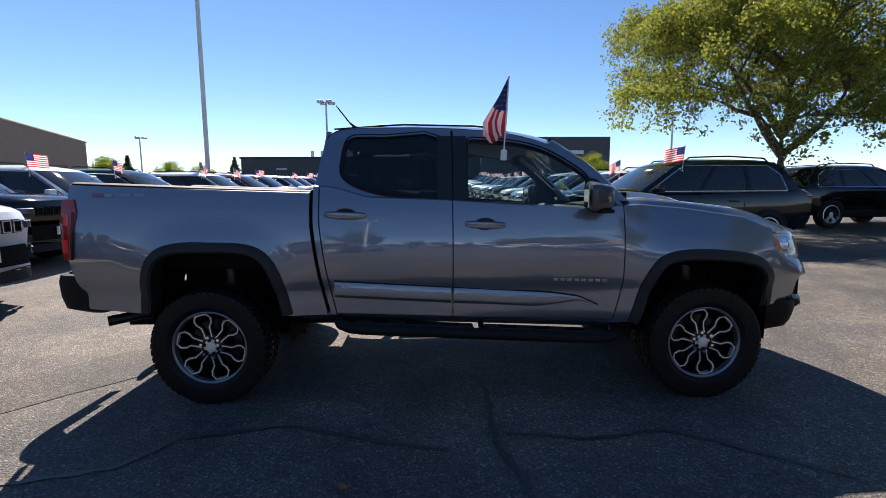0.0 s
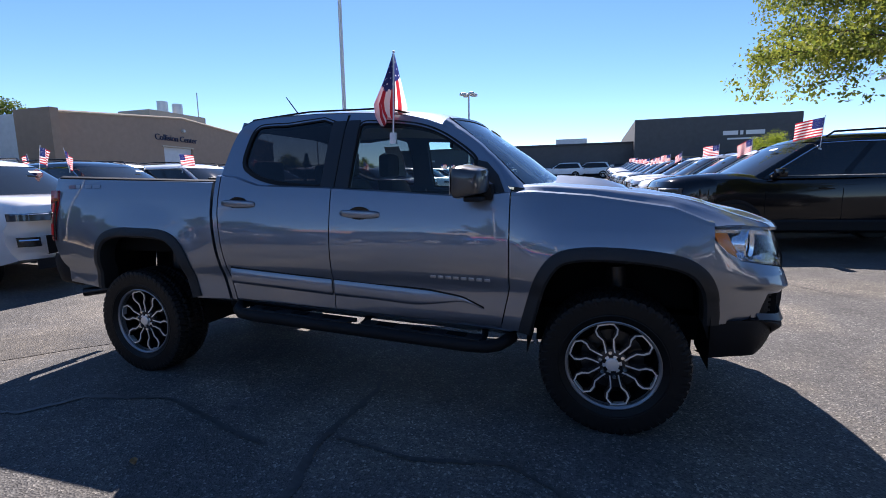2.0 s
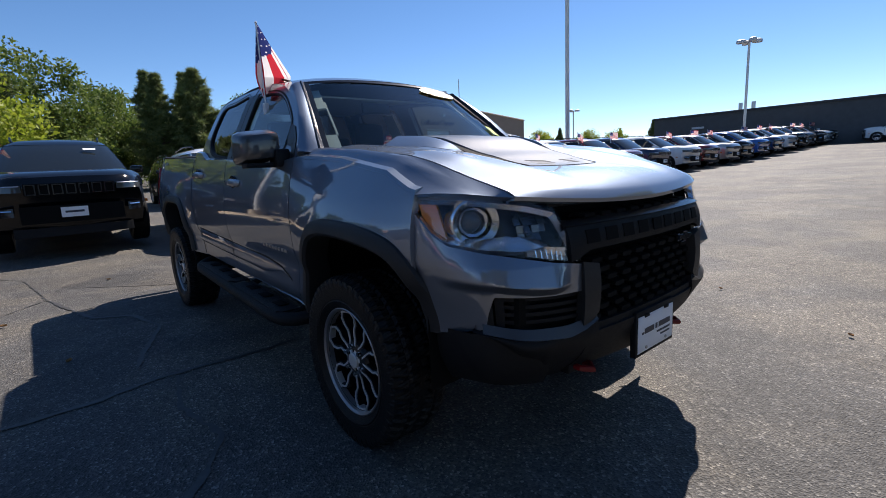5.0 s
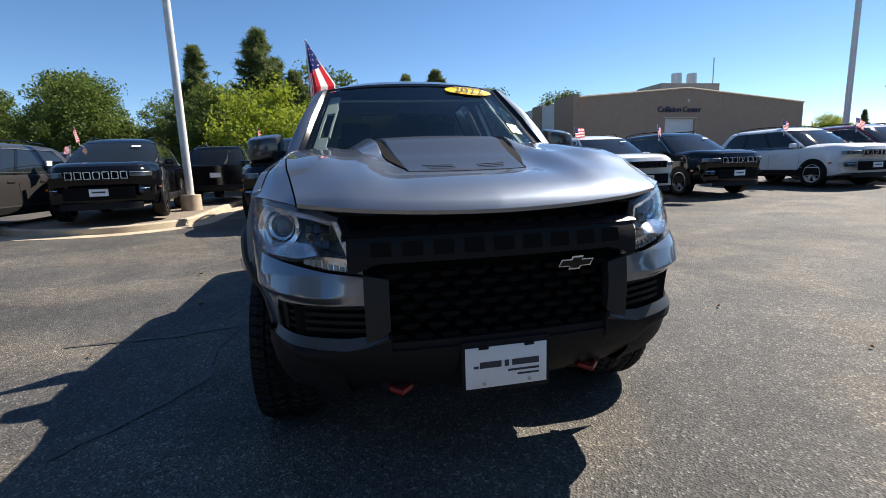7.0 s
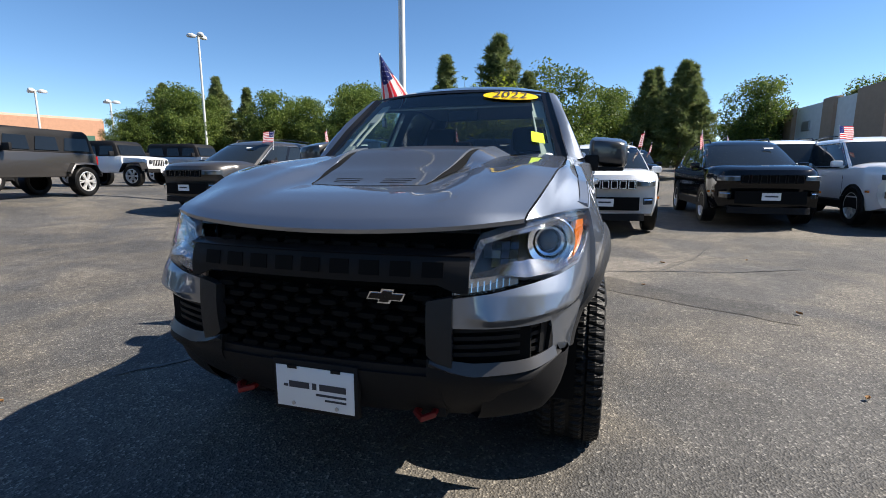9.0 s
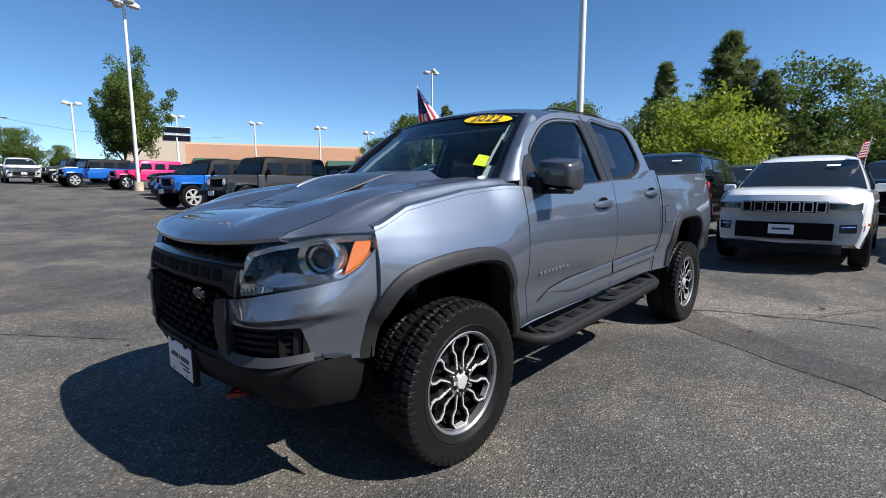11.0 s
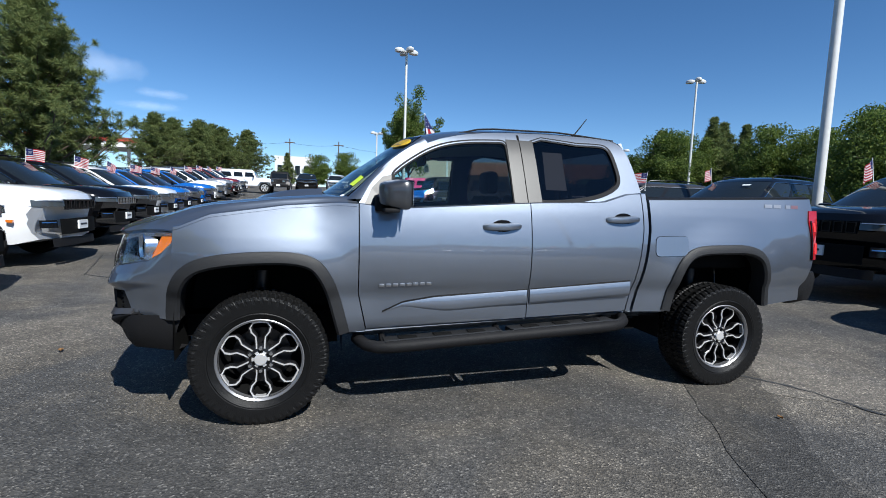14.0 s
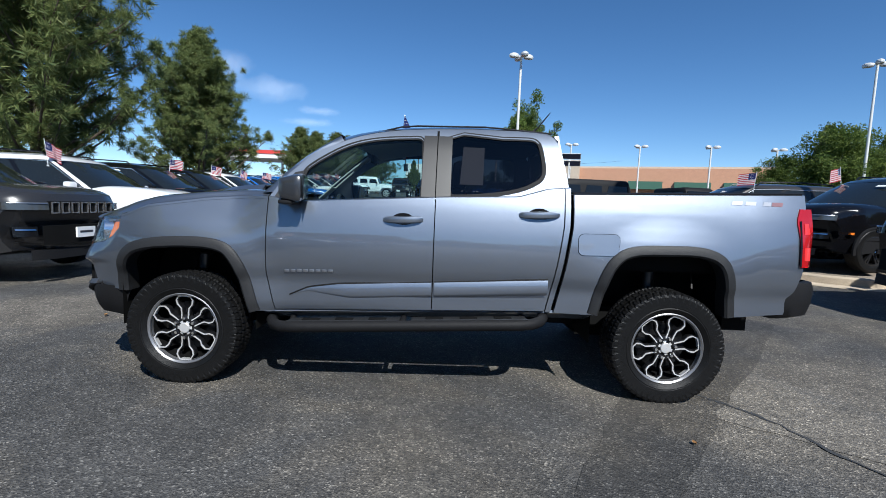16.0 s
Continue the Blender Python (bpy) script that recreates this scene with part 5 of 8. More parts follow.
# ---- underside ----
bm = bmesh.new()
box(bm, -2.45, 2.15, -0.46, 0.46, 0.44, 0.58)
box(bm, -0.95, 1.10, -0.80, 0.80, 0.50, 0.60)
# front box added to stop sun leaking under the nose
box(bm, 1.85, 2.34, -0.50, 0.50, 0.43, 0.56)
box(bm, 2.10, 2.36, -0.72, 0.72, 0.56, 0.86)
for s in (-1, 1):
    box(bm, -2.4, 2.2, *sorted((s * 0.42, s * 0.54)), 0.42, 0.56)
part("underbody", bm, M_MATTEBLACK, truck, smooth=False)
for x in (1.63, -1.63):
    bm = bmesh.new()
    tube(bm, [(x, -0.78, 0.38), (x, -0.2, 0.37), (x, 0.2, 0.37), (x, 0.78, 0.38)], [0.05, 0.05, 0.05, 0.05], 10)
    bmesh.ops.create_icosphere(bm, subdivisions=2, radius=0.15, matrix=Matrix.Translation((x, 0.05, 0.37)))
    part("axle", bm, M_MATTEBLACK, truck)
    for s in (-1, 1):
        bm = bmesh.new()
        tube(bm, [(x + 0.05, s * 0.62, 0.36), (x + 0.02, s * 0.60, 0.85)], 0.05, 10)
        part("shock_absorber", bm, M_DARKALLOY, truck)

# ---- cabin ----
bm = bmesh.new()
box(bm, -0.95, 1.12, -0.78, 0.78, 0.62, 0.70)
box(bm, -0.98, -0.93, -0.74, 0.74, 0.65, 1.34)
for s in (-1, 1):
    box(bm, -0.9, 1.05, *sorted((s * 0.78, s * 0.84)), 0.66, 1.27)
part("cabin_shell", bm, M_CABIN, truck, smooth=False)
bm = bmesh.new()
grid(bm, [[(0.78, y, 0.85), (0.76, y, 1.05), (0.80, y, 1.18), (0.90, y, 1.235 + (0.03 if y > 0.15 else 0)), (1.1, y, 1.25), (1.25, y, 1.245)] for y in (-0.76, -0.4, 0.1, 0.2, 0.4, 0.6, 0.76)])
thicken(bm, 0.02)
part("dashboard", bm, M_CABIN, truck)
for y in (-0.38, 0.38):
    bm = bmesh.new()
    box(bm, -0.05, 0.50, y - 0.25, y + 0.25, 0.70, 0.90, 0.05)
    seat = part("front_seat", bm, M_SEAT, truck)
    bm = bmesh.new()
    rows = []
    for j in range(9):
        t = j / 8
        hw = interp(t, [(0, 0.24), (0.6, 0.235), (0.85, 0.20), (1, 0.15)])
        xc = 0.0 - 0.19 * t
        rows.append([(xc + 0.07, y - hw, 0.82 + 0.56 * t), (xc + 0.10, y, 0.82 + 0.56 * t), (xc + 0.07, y + hw, 0.82 + 0.56 * t), (xc - 0.06, y + hw * 0.96, 0.82 + 0.56 * t), (xc - 0.08, y, 0.82 + 0.56 * t), (xc - 0.06, y - hw * 0.96, 0.82 + 0.56 * t)])
    vs = grid(bm, rows, close_v=True)
    bm.faces.new(vs[-1])
    flip_out(bm)
    part("seat_back", bm, M_SEAT, seat)
    bm = bmesh.new()
    box(bm, -0.26, -0.15, y - 0.13, y + 0.13, 1.40, 1.585, 0.04)
    part("head_restraint", bm, M_SEAT, seat)
bm = bmesh.new()
box(bm, -0.80, -0.35, -0.66, 0.66, 0.70, 0.92, 0.05)
box(bm, -0.90, -0.76, -0.66, 0.66, 0.85, 1.34, 0.05)
rs = part("rear_bench", bm, M_SEAT, truck)
for y in (-0.4, 0.4):
    bm = bmesh.new()
    box(bm, -0.90, -0.81, y - 0.14, y + 0.14, 1.36, 1.52, 0.035)
    part("head_restraint", bm, M_SEAT, rs)
bm = bmesh.new()
pts = []
for k in range(25):
    a = 2 * math.pi * k / 24
    pts.append((0.66 + 0.055 * math.sin(a), 0.38 + 0.185 * math.cos(a), 1.14 + 0.175 * math.sin(a)))
tube(bm, pts, 0.015, 8, caps=False)
tube(bm, [(0.67, 0.20, 1.14), (0.70, 0.38, 1.13), (0.67, 0.56, 1.14)], 0.02, 6)
tube(bm, [(0.70, 0.38, 1.13), (0.82, 0.38, 1.08)], 0.03, 8)
part("steering_wheel", bm, M_CABIN, truck)
bm = bmesh.new()
box(bm, 0.50, 0.53, -0.11, 0.11, 1.575, 1.64, 0.01)
part("rear_view_mirror", bm, M_CABIN, truck)
# pale pillar trim inside, with the grab handle's opening
for s in (-1, 1):
    bm = bmesh.new()
    us, vsn = (0.955, 0.935, 0.90, 0.862, 0.848), [0.10 + 0.085 * k for k in range(11)]
    pts = [[bm.verts.new(shield(s * (u - 0.02 * v * (u < 0.91)), v) + Vector((-0.035, 0, -0.022))) for v in vsn] for u in us]
    for i in range(4):
        for j in range(10):
            if i == 0 or i == 3 and 2 < j < 8 or i < 3 and not 3 <= j <= 6:
                bm.faces.new((pts[i][j], pts[i + 1][j], pts[i + 1][j + 1], pts[i][j + 1]))
    thicken(bm, 0.012)
    part("pillar_trim", bm, M_PILLAR_LIGHT, truck, "pale grey pillar trim with a grab handle")
# back glass
bm = bmesh.new()
grid(bm, [[(-0.955 + 0.07 * t, y * (1 - 0.20 * t), 1.37 + 0.36 * t) for t in (0, 0.5, 1)] for y in (-0.70, -0.35, 0, 0.35, 0.70)])
bg = part("back_window", bm, G_TINT, truck)
bm = bmesh.new()
ring = [(-0.72, 0), (0.72, 0), (0.555, 1), (-0.555, 1)]
rows = []
for y, t in ring:
    rows.append([(-0.96 + 0.07 * t - 0.01, y * 1.06, 1.36 + 0.38 * t + (0.02 if t else -0.02)), (-0.96 + 0.07 * t - 0.01, y * 0.94, 1.36 + 0.38 * t + (-0.03 if t else 0.03))])
grid(bm, rows, close_u=True)
thicken(bm, 0.03)
part("back_window_frame", bm, M_PAINT, bg, smooth=False)
bm = bmesh.new()
for y in (-0.2, 0.2):
    box(bm, -0.96, -0.94, y - 0.015, y + 0.015, 1.38, 1.44)
part("slider_frame", bm, M_BLACKPLASTIC, bg, smooth=False)
# price sheet in the driver's rear window
bm = bmesh.new()
bm.faces.new([bm.verts.new((x, glass_y(x, z) - 0.028, z)) for x, z in ((-0.20, 1.42), (-0.36, 1.42), (-0.37, 1.66), (-0.22, 1.66))])
thicken(bm, 0.001)
part("price_sheet", bm, M_PAPER, truck, "pale price sheet behind the tinted glass", smooth=False)
# antenna
bm = bmesh.new()
tube(bm, [(-0.74, 0, 1.83), (-0.80, 0, 1.855), (-0.845, 0, 1.895), (-0.95, 0, 2.03)], [0.03, 0.014, 0.006, 0.004], 8)
part("antenna", bm, M_BLACKPLASTIC, roof)


# the roof and the glass below it stand a little taller
for o in truck.children_recursive:
    if o.type == "MESH" and o.name.split(".")[0] not in ("antenna",):
        for v in o.data.vertices:
            v.co.z += max(0.0, v.co.z - 1.42) * 0.115
    elif o.type == "MESH":
        o.location.z += 0.045


# the front overhang, drawn out to fit the nose's outline from the camera
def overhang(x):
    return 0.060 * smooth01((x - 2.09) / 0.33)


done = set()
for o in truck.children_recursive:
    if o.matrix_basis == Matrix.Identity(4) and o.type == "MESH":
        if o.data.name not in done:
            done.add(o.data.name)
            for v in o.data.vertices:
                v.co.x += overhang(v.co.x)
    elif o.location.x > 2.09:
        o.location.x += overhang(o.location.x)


# ---- wheels ----
def wheel(parent, m, spokes=6, R=0.385, W=0.265, rim_r=0.235, face=0.045, look_rim=None):
    """Wheel about the y axis, its outside towards +y."""
    hub = empty("wheel")
    hub.parent = parent
    hub.matrix_basis = m
    bm = bmesh.new()
    hw = W / 2
    ys = [-0.97, -0.78, -0.56, -0.50, -0.40, -0.22, -0.06, 0.02, 0.20, 0.36, 0.46, 0.52, 0.74, 0.97]
    seg = 50 * 6
    rows = []
    for k in range(seg):
        row = [(rim_r - 0.01, -hw * 0.72), (rim_r + 0.012, -hw * 0.86), (R - 0.10, -hw * 0.98), (R - 0.055, -hw), (R - 0.030, -hw * (1.012 if k % 6 < 4 else 0.99))]
        for q in ys:
            band = 0 if q < -0.53 else 1 if q < -0.03 else 2 if q < 0.49 else 3
            step = (k + (0, 3, 1, 4)[band] + int(6 * q)) % 6
            groove = step == 5 or q in (-0.50, -0.06, 0.02, 0.46) or (band in (1, 2) and step == 4 and q in (-0.22, 0.20))
            sipe = step == 2 and q not in (-0.97, 0.97)
            row.append((R - (0.012 if abs(q) > 0.9 else 0.0) - (0.0095 if groove else 0.003 if sipe else 0.0), hw * q))
        row += [(R - 0.030, hw * (1.012 if k % 6 < 4 else 0.99)), (R - 0.055, hw), (R - 0.10, hw * 0.98), (rim_r + 0.045, hw * 0.965), (rim_r + 0.040, hw * 0.985), (rim_r + 0.034, hw * 0.96), (rim_r + 0.012, hw * 0.86), (rim_r - 0.01, hw * 0.72)]
        a = 2 * math.pi * k / seg
        rows.append([(r * math.cos(a), y, r * math.sin(a)) for r, y in row])
    grid(bm, rows, close_u=True)
    flip_out(bm)
    part("tyre", bm, M_RUBBER, hub, "all-terrain tyre with blocky tread", smooth=False)
    bm = bmesh.new()
    lathe(bm, [(rim_r, hw * 0.80), (rim_r + 0.008, hw * 0.86), (rim_r + 0.003, hw * 0.88), (rim_r - 0.007, hw * 0.82), (rim_r - 0.010, hw * 0.55)], 64)
    flip_out(bm)
    rim = part("rim", bm, M_RIMLIP, hub, "machined alloy rim with dark pockets")
    bm = bmesh.new()
    lathe(bm, [(rim_r - 0.006, hw * 0.6), (rim_r - 0.03, -hw * 0.2), (rim_r - 0.035, -hw * 0.75)], 48)
    lathe(bm, [(rim_r - 0.03, -hw * 0.3), (0.17, -hw * 0.30), (0.03, -hw * 0.28)], 48)
    flip_out(bm)
    part("barrel", bm, M_MATTEBLACK, rim)
    bm = bmesh.new()
    lathe(bm, [(0.165, -hw * 0.12), (0.165, -0.0), (0.09, 0.0), (0.08, 0.02), (0.02, 0.02)], 40)
    flip_out(bm)
    part("brake_disc", bm, M_DARKALLOY, rim)
    yo = hw * 0.72
    for k in range(spokes):
        a0 = 2 * math.pi * k / spokes + math.pi / 6
        for q in (-1, 1):
            path = [(0.028, 30), (0.058, 22), (0.098, 13.5), (0.135, 11.5), (0.166, 17.0), (0.196, 16.5), (0.220, 10.0), (rim_r - 0.003, 9.0)]
            wid = [0.013, 0.009, 0.0075, 0.0075, 0.009, 0.009, 0.010, 0.013]
            for mm, dy, gw, nm in ((M_DARKALLOY, -0.005, 2.6, "spoke_back"), (M_MACHINED, 0.0, 1.0, "spoke")):
                bm = bmesh.new()
                rows = []
                for (r, deg), w in zip(path, wid):
                    a = a0 + q * radians(deg)
                    c = Vector((r * math.cos(a), 0, r * math.sin(a)))
                    t = Vector((-math.sin(a), 0, math.cos(a)))
                    y = yo - 0.012 * math.sin(math.pi * (r / rim_r)) + dy
                    hwid = w * gw / 2
                    rows.append([c + t * hwid + Vector((0, y - 0.035, 0)), c + t * hwid + Vector((0, y, 0)), c - t * hwid + Vector((0, y, 0)), c - t * hwid + Vector((0, y - 0.035, 0))])
                grid(bm, rows)
                flip_out(bm)
                part(nm, bm, mm, rim, smooth=False)
        bm = bmesh.new()
        a = a0
        tube(bm, [(0.066 * math.cos(a), yo - 0.02, 0.066 * math.sin(a)), (0.066 * math.cos(a), yo + 0.006, 0.066 * math.sin(a))], 0.010, 8)
        part("lug_nut", bm, M_CHROME, rim)
        # machined foot of each petal at the rim
        bm = bmesh.new()
        rows = []
        for k2 in range(7):
            a = a0 + radians(-10.5 + 3.5 * k2)
            rows.append([(r * math.cos(a), yo + dy, r * math.sin(a)) for r, dy in ((0.2165, -0.03), (0.2165, 0.0), (0.2265, 0.0), (0.2265, -0.03))])
        grid(bm, rows)
        flip_out(bm)
        part("spoke_foot", bm, M_MACHINED, rim, smooth=False)
    bm = bmesh.new()
    lathe(bm, [(0.09, yo - 0.03), (0.082, yo - 0.012), (0.05, yo - 0.006)], 24)
    flip_out(bm)
    part("hub_plate", bm, M_DARKALLOY, rim)
    bm = bmesh.new()
    lathe(bm, [(0.035, yo - 0.02), (0.035, yo + 0.0015), (0.032, yo + 0.004), (0.001, yo + 0.005)], 24)
    flip_out(bm)
    part("centre_cap", bm, M_MACHINED, rim, smooth=False)
    return hub


w1 = wheel(truck, pose(1.63, 0.838, 0.375))
turn = Matrix.Rotation(math.pi, 4, "Z")
for x, y, tw in ((-1.63, 0.838, 40), (1.63, -0.838, 10), (-1.63, -0.838, 75)):
    w = copy_thing(w1, Matrix.Translation((x, y, 0.375)) @ (turn if y < 0 else Matrix()) @ Matrix.Rotation(radians(tw), 4, "Y"))

# ---- flags ----
def flag_meshes(droop, seed, hang=False):
    """Cloth and pole meshes of a small window flag; the pole stands up from the origin."""
    rnd = random.Random(seed)
    L, H = 0.40, 0.27
    nu, nv = 20, 13
    verts, faces, mats = [], [], []
    for i in range(nu + 1):
        u = i / nu
        for j in range(nv + 1):
            v = j / nv
            wave = 0.035 * math.sin(u * 7 + v * 1.5 + seed) * u
            x = -L * u * (1 - droop)
            z = 0.45 - H * (1 - v) - droop * L * u * 0.93 - 0.03 * u * u
            if hang:
                x = -0.13 * u ** 0.8 - 0.045 * (1 - v) * u + 0.012 * math.sin(9 * v + 4 * u)
                z = 0.47 - H * (1 - v) * (1 - 0.30 * u) - 0.25 * u
                wave = 0.03 * math.sin(14 * v + 2 * u) * u + 0.05 * u
            verts.append((x + 0.02 * droop * math.sin(v * 5), wave + droop * 0.05 * math.sin(u * 9), z))
    for i in range(nu):
        for j in range(nv):
            a = i * (nv + 1) + j
            faces.append((a, a + nv + 1, a + nv + 2, a + 1))
            mats.append(2 if (i < 8 and j >= 6) else (0 if j % 2 == 0 else 1))
    # stars as small white squares standing just off the canton
    for r in range(5):
        for c in range(6):
            i, j = 0.7 + c * 1.25, 6.7 + r * 1.35
            i0, j0 = int(i), int(j)
            p = Vector(verts[i0 * (nv + 1) + j0])
            for off in (0.0025, -0.0025):
                b = len(verts)
                for dx, dz in ((-0.006, 0), (0, -0.006), (0.006, 0), (0, 0.006)):
                    verts.append((p.x + dx, p.y + off, p.z + dz))
                faces.append((b, b + 1, b + 2, b + 3))
                mats.append(1)
    if hang:
        # a cloth that has sunk down its pole in two folds
        verts, faces, mats = [], [], []
        nu, nv = 36, 60
        for i in range(nu + 1):
            u = i / nu
            for j in range(nv + 1):
                v = j / nv
                w = interp(v, [(0, 0.02), (0.3, 0.40), (0.62, 0.86), (0.72, 1.0), (0.88, 0.90), (1, 0.62)])
                px = interp(u, [(0, 0.0), (0.5, -0.150), (0.75, -0.10), (1, 0.03)])
                py = interp(u, [(0, 0.0), (0.25, 0.00), (0.5, 0.04), (0.75, 0.17), (1, 0.19)])
                z = 0.475 - 0.40 * v - 0.03 * u * v + 0.022 * math.sin(u * 11) * smooth01((v - 0.7) / 0.3)
                verts.append((px * w + 0.010 * math.sin(u * 15 + v * 3) * w, py * w + 0.014 * math.sin(u * 17 + 1.0) * w, z))
        for i in range(nu):
            for j in range(nv):
                a = i * (nv + 1) + j
                faces.append((a, a + nv + 1, a + nv + 2, a + 1))
                u, v = i / nu, j / nv
                if v < 0.56 - 0.30 * abs(u - 0.15):
                    mats.append(1 if (j % 5 == 2 and (i + (j // 5 % 2) * 2) % 4 == 0) else 2)
                else:
                    mats.append(i // 3 % 2)
    me = bpy.data.meshes.new("cloth")
    me.from_pydata(verts, [], faces)
    for m in (M_FLAGRED, M_FLAGWHITE, M_FLAGBLUE):
        me.materials.append(m)
    me.polygons.foreach_set("material_index", mats)
    bm = bmesh.new()
    tube(bm, [(0, 0, -0.02), (0, 0, 0.47)], 0.005, 6)
    bmesh.ops.create_icosphere(bm, subdivisions=1, radius=0.009, matrix=Matrix.Translation((0, 0, 0.475)))
    box(bm, -0.02, 0.02, -0.012, 0.012, -0.07, 0.0)
    pm = bpy.data.meshes.new("pole")
    bm.to_mesh(pm)
    bm.free()
    pm.materials.append(M_PLATE)
    return me, pm


FLAGS = [flag_meshes(0.15, 1), flag_meshes(0.35, 2), flag_meshes(0.05, 3), flag_meshes(0.0, 4, True)]


def car_flag(m, k, label, group=""):
    f = empty("car_flag", m)
    for me, nm in zip(FLAGS[k if k == 3 else k % 3], ("cloth", "pole")):
        o = new(nm, me)
        o.parent = f
    return tagged(f, label, "flag", group)


# ---- cars of the lot ----
M_TRIM = material("satin_bright_trim", (0.55, 0.56, 0.58), 0.25, metal=0.9)
M_CARGLASS = material("car_window", (0.012, 0.015, 0.016), 0.03, spec=0.5, coat=0.25)
M_HEADLAMP = material("smoked_lamp", (0.05, 0.055, 0.06), 0.08, coat=0.5)
CACHE = {}


def cached(key, build, mat, smooth=True):
    """A mesh built once, used by all cars that share it."""
    if key not in CACHE:
        bm = bmesh.new()
        build(bm)
        me = bpy.data.meshes.new(key[0])
        bm.to_mesh(me)
        bm.free()
        if smooth:
            for p in me.polygons:
                p.use_smooth = True
            me.set_sharp_from_angle(angle=radians(35))
        for m in (mat if isinstance(mat, (list, tuple)) else [mat]):
            me.materials.append(m)
        CACHE[key] = me
    return CACHE[key]


def add(name, key, build, mat, parent, m=None, smooth=True, label=""):
    o = new(name, cached(key, build, mat, smooth))
    o.parent = parent
    if m is not None:
        o.matrix_basis = m
    if label:
        o["label"] = label
    return o


def b_tyre(bm):
    lathe(bm, [(0.25, -0.10), (0.30, -0.125), (0.36, -0.12), (0.385, -0.095), (0.388, 0.0), (0.385, 0.095), (0.36, 0.12), (0.30, 0.125), (0.25, 0.10)], 36)
    flip_out(bm)


def b_rim(bm):
    lathe(bm, [(0.262, 0.108), (0.245, 0.112), (0.235, 0.08), (0.225, 0.03)], 36)
    for k in range(6):
        a = 2 * math.pi * k / 6
        for q in (-0.11, 0.11):
            rows = []
            for r, w, da in ((0.05, 0.026, q * 0.6), (0.14, 0.018, q), (0.24, 0.022, q * 1.25)):
                c = Vector((r * math.cos(a + da), 0, r * math.sin(a + da)))
                t = Vector((-math.sin(a + da), 0, math.cos(a + da)))
                rows.append([c + t * w + Vector((0, 0.055, 0)), c + t * w * 0.8 + Vector((0, 0.098, 0)), c - t * w * 0.8 + Vector((0, 0.098, 0)), c - t * w + Vector((0, 0.055, 0))])
            grid(bm, rows)
    lathe(bm, [(0.065, 0.08), (0.06, 0.105), (0.001, 0.108)], 20)
    flip_out(bm)


def b_barrel(bm):
    lathe(bm, [(0.255, 0.10), (0.235, 0.02), (0.10, -0.02), (0.001, -0.02)], 28)
    flip_out(bm)


def car_wheels(car, places, rim_mat, scale=1.0):
    for x, y in places:
        w = empty("wheel")
        w.parent = car
        w.matrix_basis = Matrix.Translation((x, y, 0.388 * scale)) @ (Matrix() if y > 0 else turn) @ Matrix.Scale(scale, 4)
        add("tyre", ("tyre",), b_tyre, M_RUBBER, w)
        add("rim", ("rim", rim_mat.name), b_rim, rim_mat, w)
        add("barrel", ("barrel",), b_barrel, M_MATTEBLACK, w)


def suv_width(x):
    return 0.985 - 0.085 * smooth01((x - 1.75) / 0.72) ** 1.2 - 0.06 * smooth01((-1.9 - x) / 0.6)


def suv_top(x):
    return interp(x, [(-2.45, 1.15), (-2.3, 1.22), (-1.5, 1.20), (0, 1.16), (1.0, 1.16), (1.3, 1.20), (1.7, 1.19), (2.1, 1.16), (2.3, 1.12), (2.40, 1.07), (2.46, 0.95)])


def suv_low(x):
    return interp(x, [(-2.45, 0.52), (-2.2, 0.40), (-1.9, 0.34), (1.9, 0.31), (2.2, 0.33), (2.46, 0.40)])


def suv_half(x):
    w, zt, zb = suv_width(x), suv_top(x), suv_low(x)
    hood = smooth01((x - 0.9) / 0.5)
    crown = 0.035 * hood
    return [(0.0, zt + crown), (w * 0.45, zt + crown * 0.9), (w * 0.72, zt + 0.012 + 0.012 * hood), (w * 0.88, zt - 0.012), (w * 0.965, zt - 0.07), (w * 0.995, zt - 0.17), (w * 0.985, (zt + zb) * 0.52), (w * 0.995, zb + 0.24), (w * 0.97, zb + 0.10), (w * 0.93, zb), (0.0, zb)]


def b_suv_body(bm):
    rows = []
    for x in [2.46, 2.44, 2.40, 2.35, 2.28, 2.18, 2.05, 1.9, 1.7, 1.5, 1.35, 1.2, 1.05, 0.9, 0.6, 0.3, 0, -0.4, -0.8, -1.2, -1.5, -1.8, -2.0, -2.2, -2.35, -2.42, -2.45]:
        h = suv_half(x)
        rows.append([(x, y, z) for y, z in h] + [(x, -y, z) for y, z in h[-2:0:-1]])
    vs = grid(bm, rows, close_v=True)
    bm.faces.new(vs[0])
    bm.faces.new(vs[-1])
    for v in bm.verts:
        if v.co.x > 1.6:
            v.co.x -= (2.46 - nose_line(v.co.y)) * smooth01((v.co.x - 1.6) / 0.8)
    flip_out(bm)


def nose_line(y):
    return interp(abs(y), [(0, 2.455), (0.45, 2.44), (0.62, 2.405), (0.75, 2.34), (0.83, 2.25), (0.90, 2.10)])


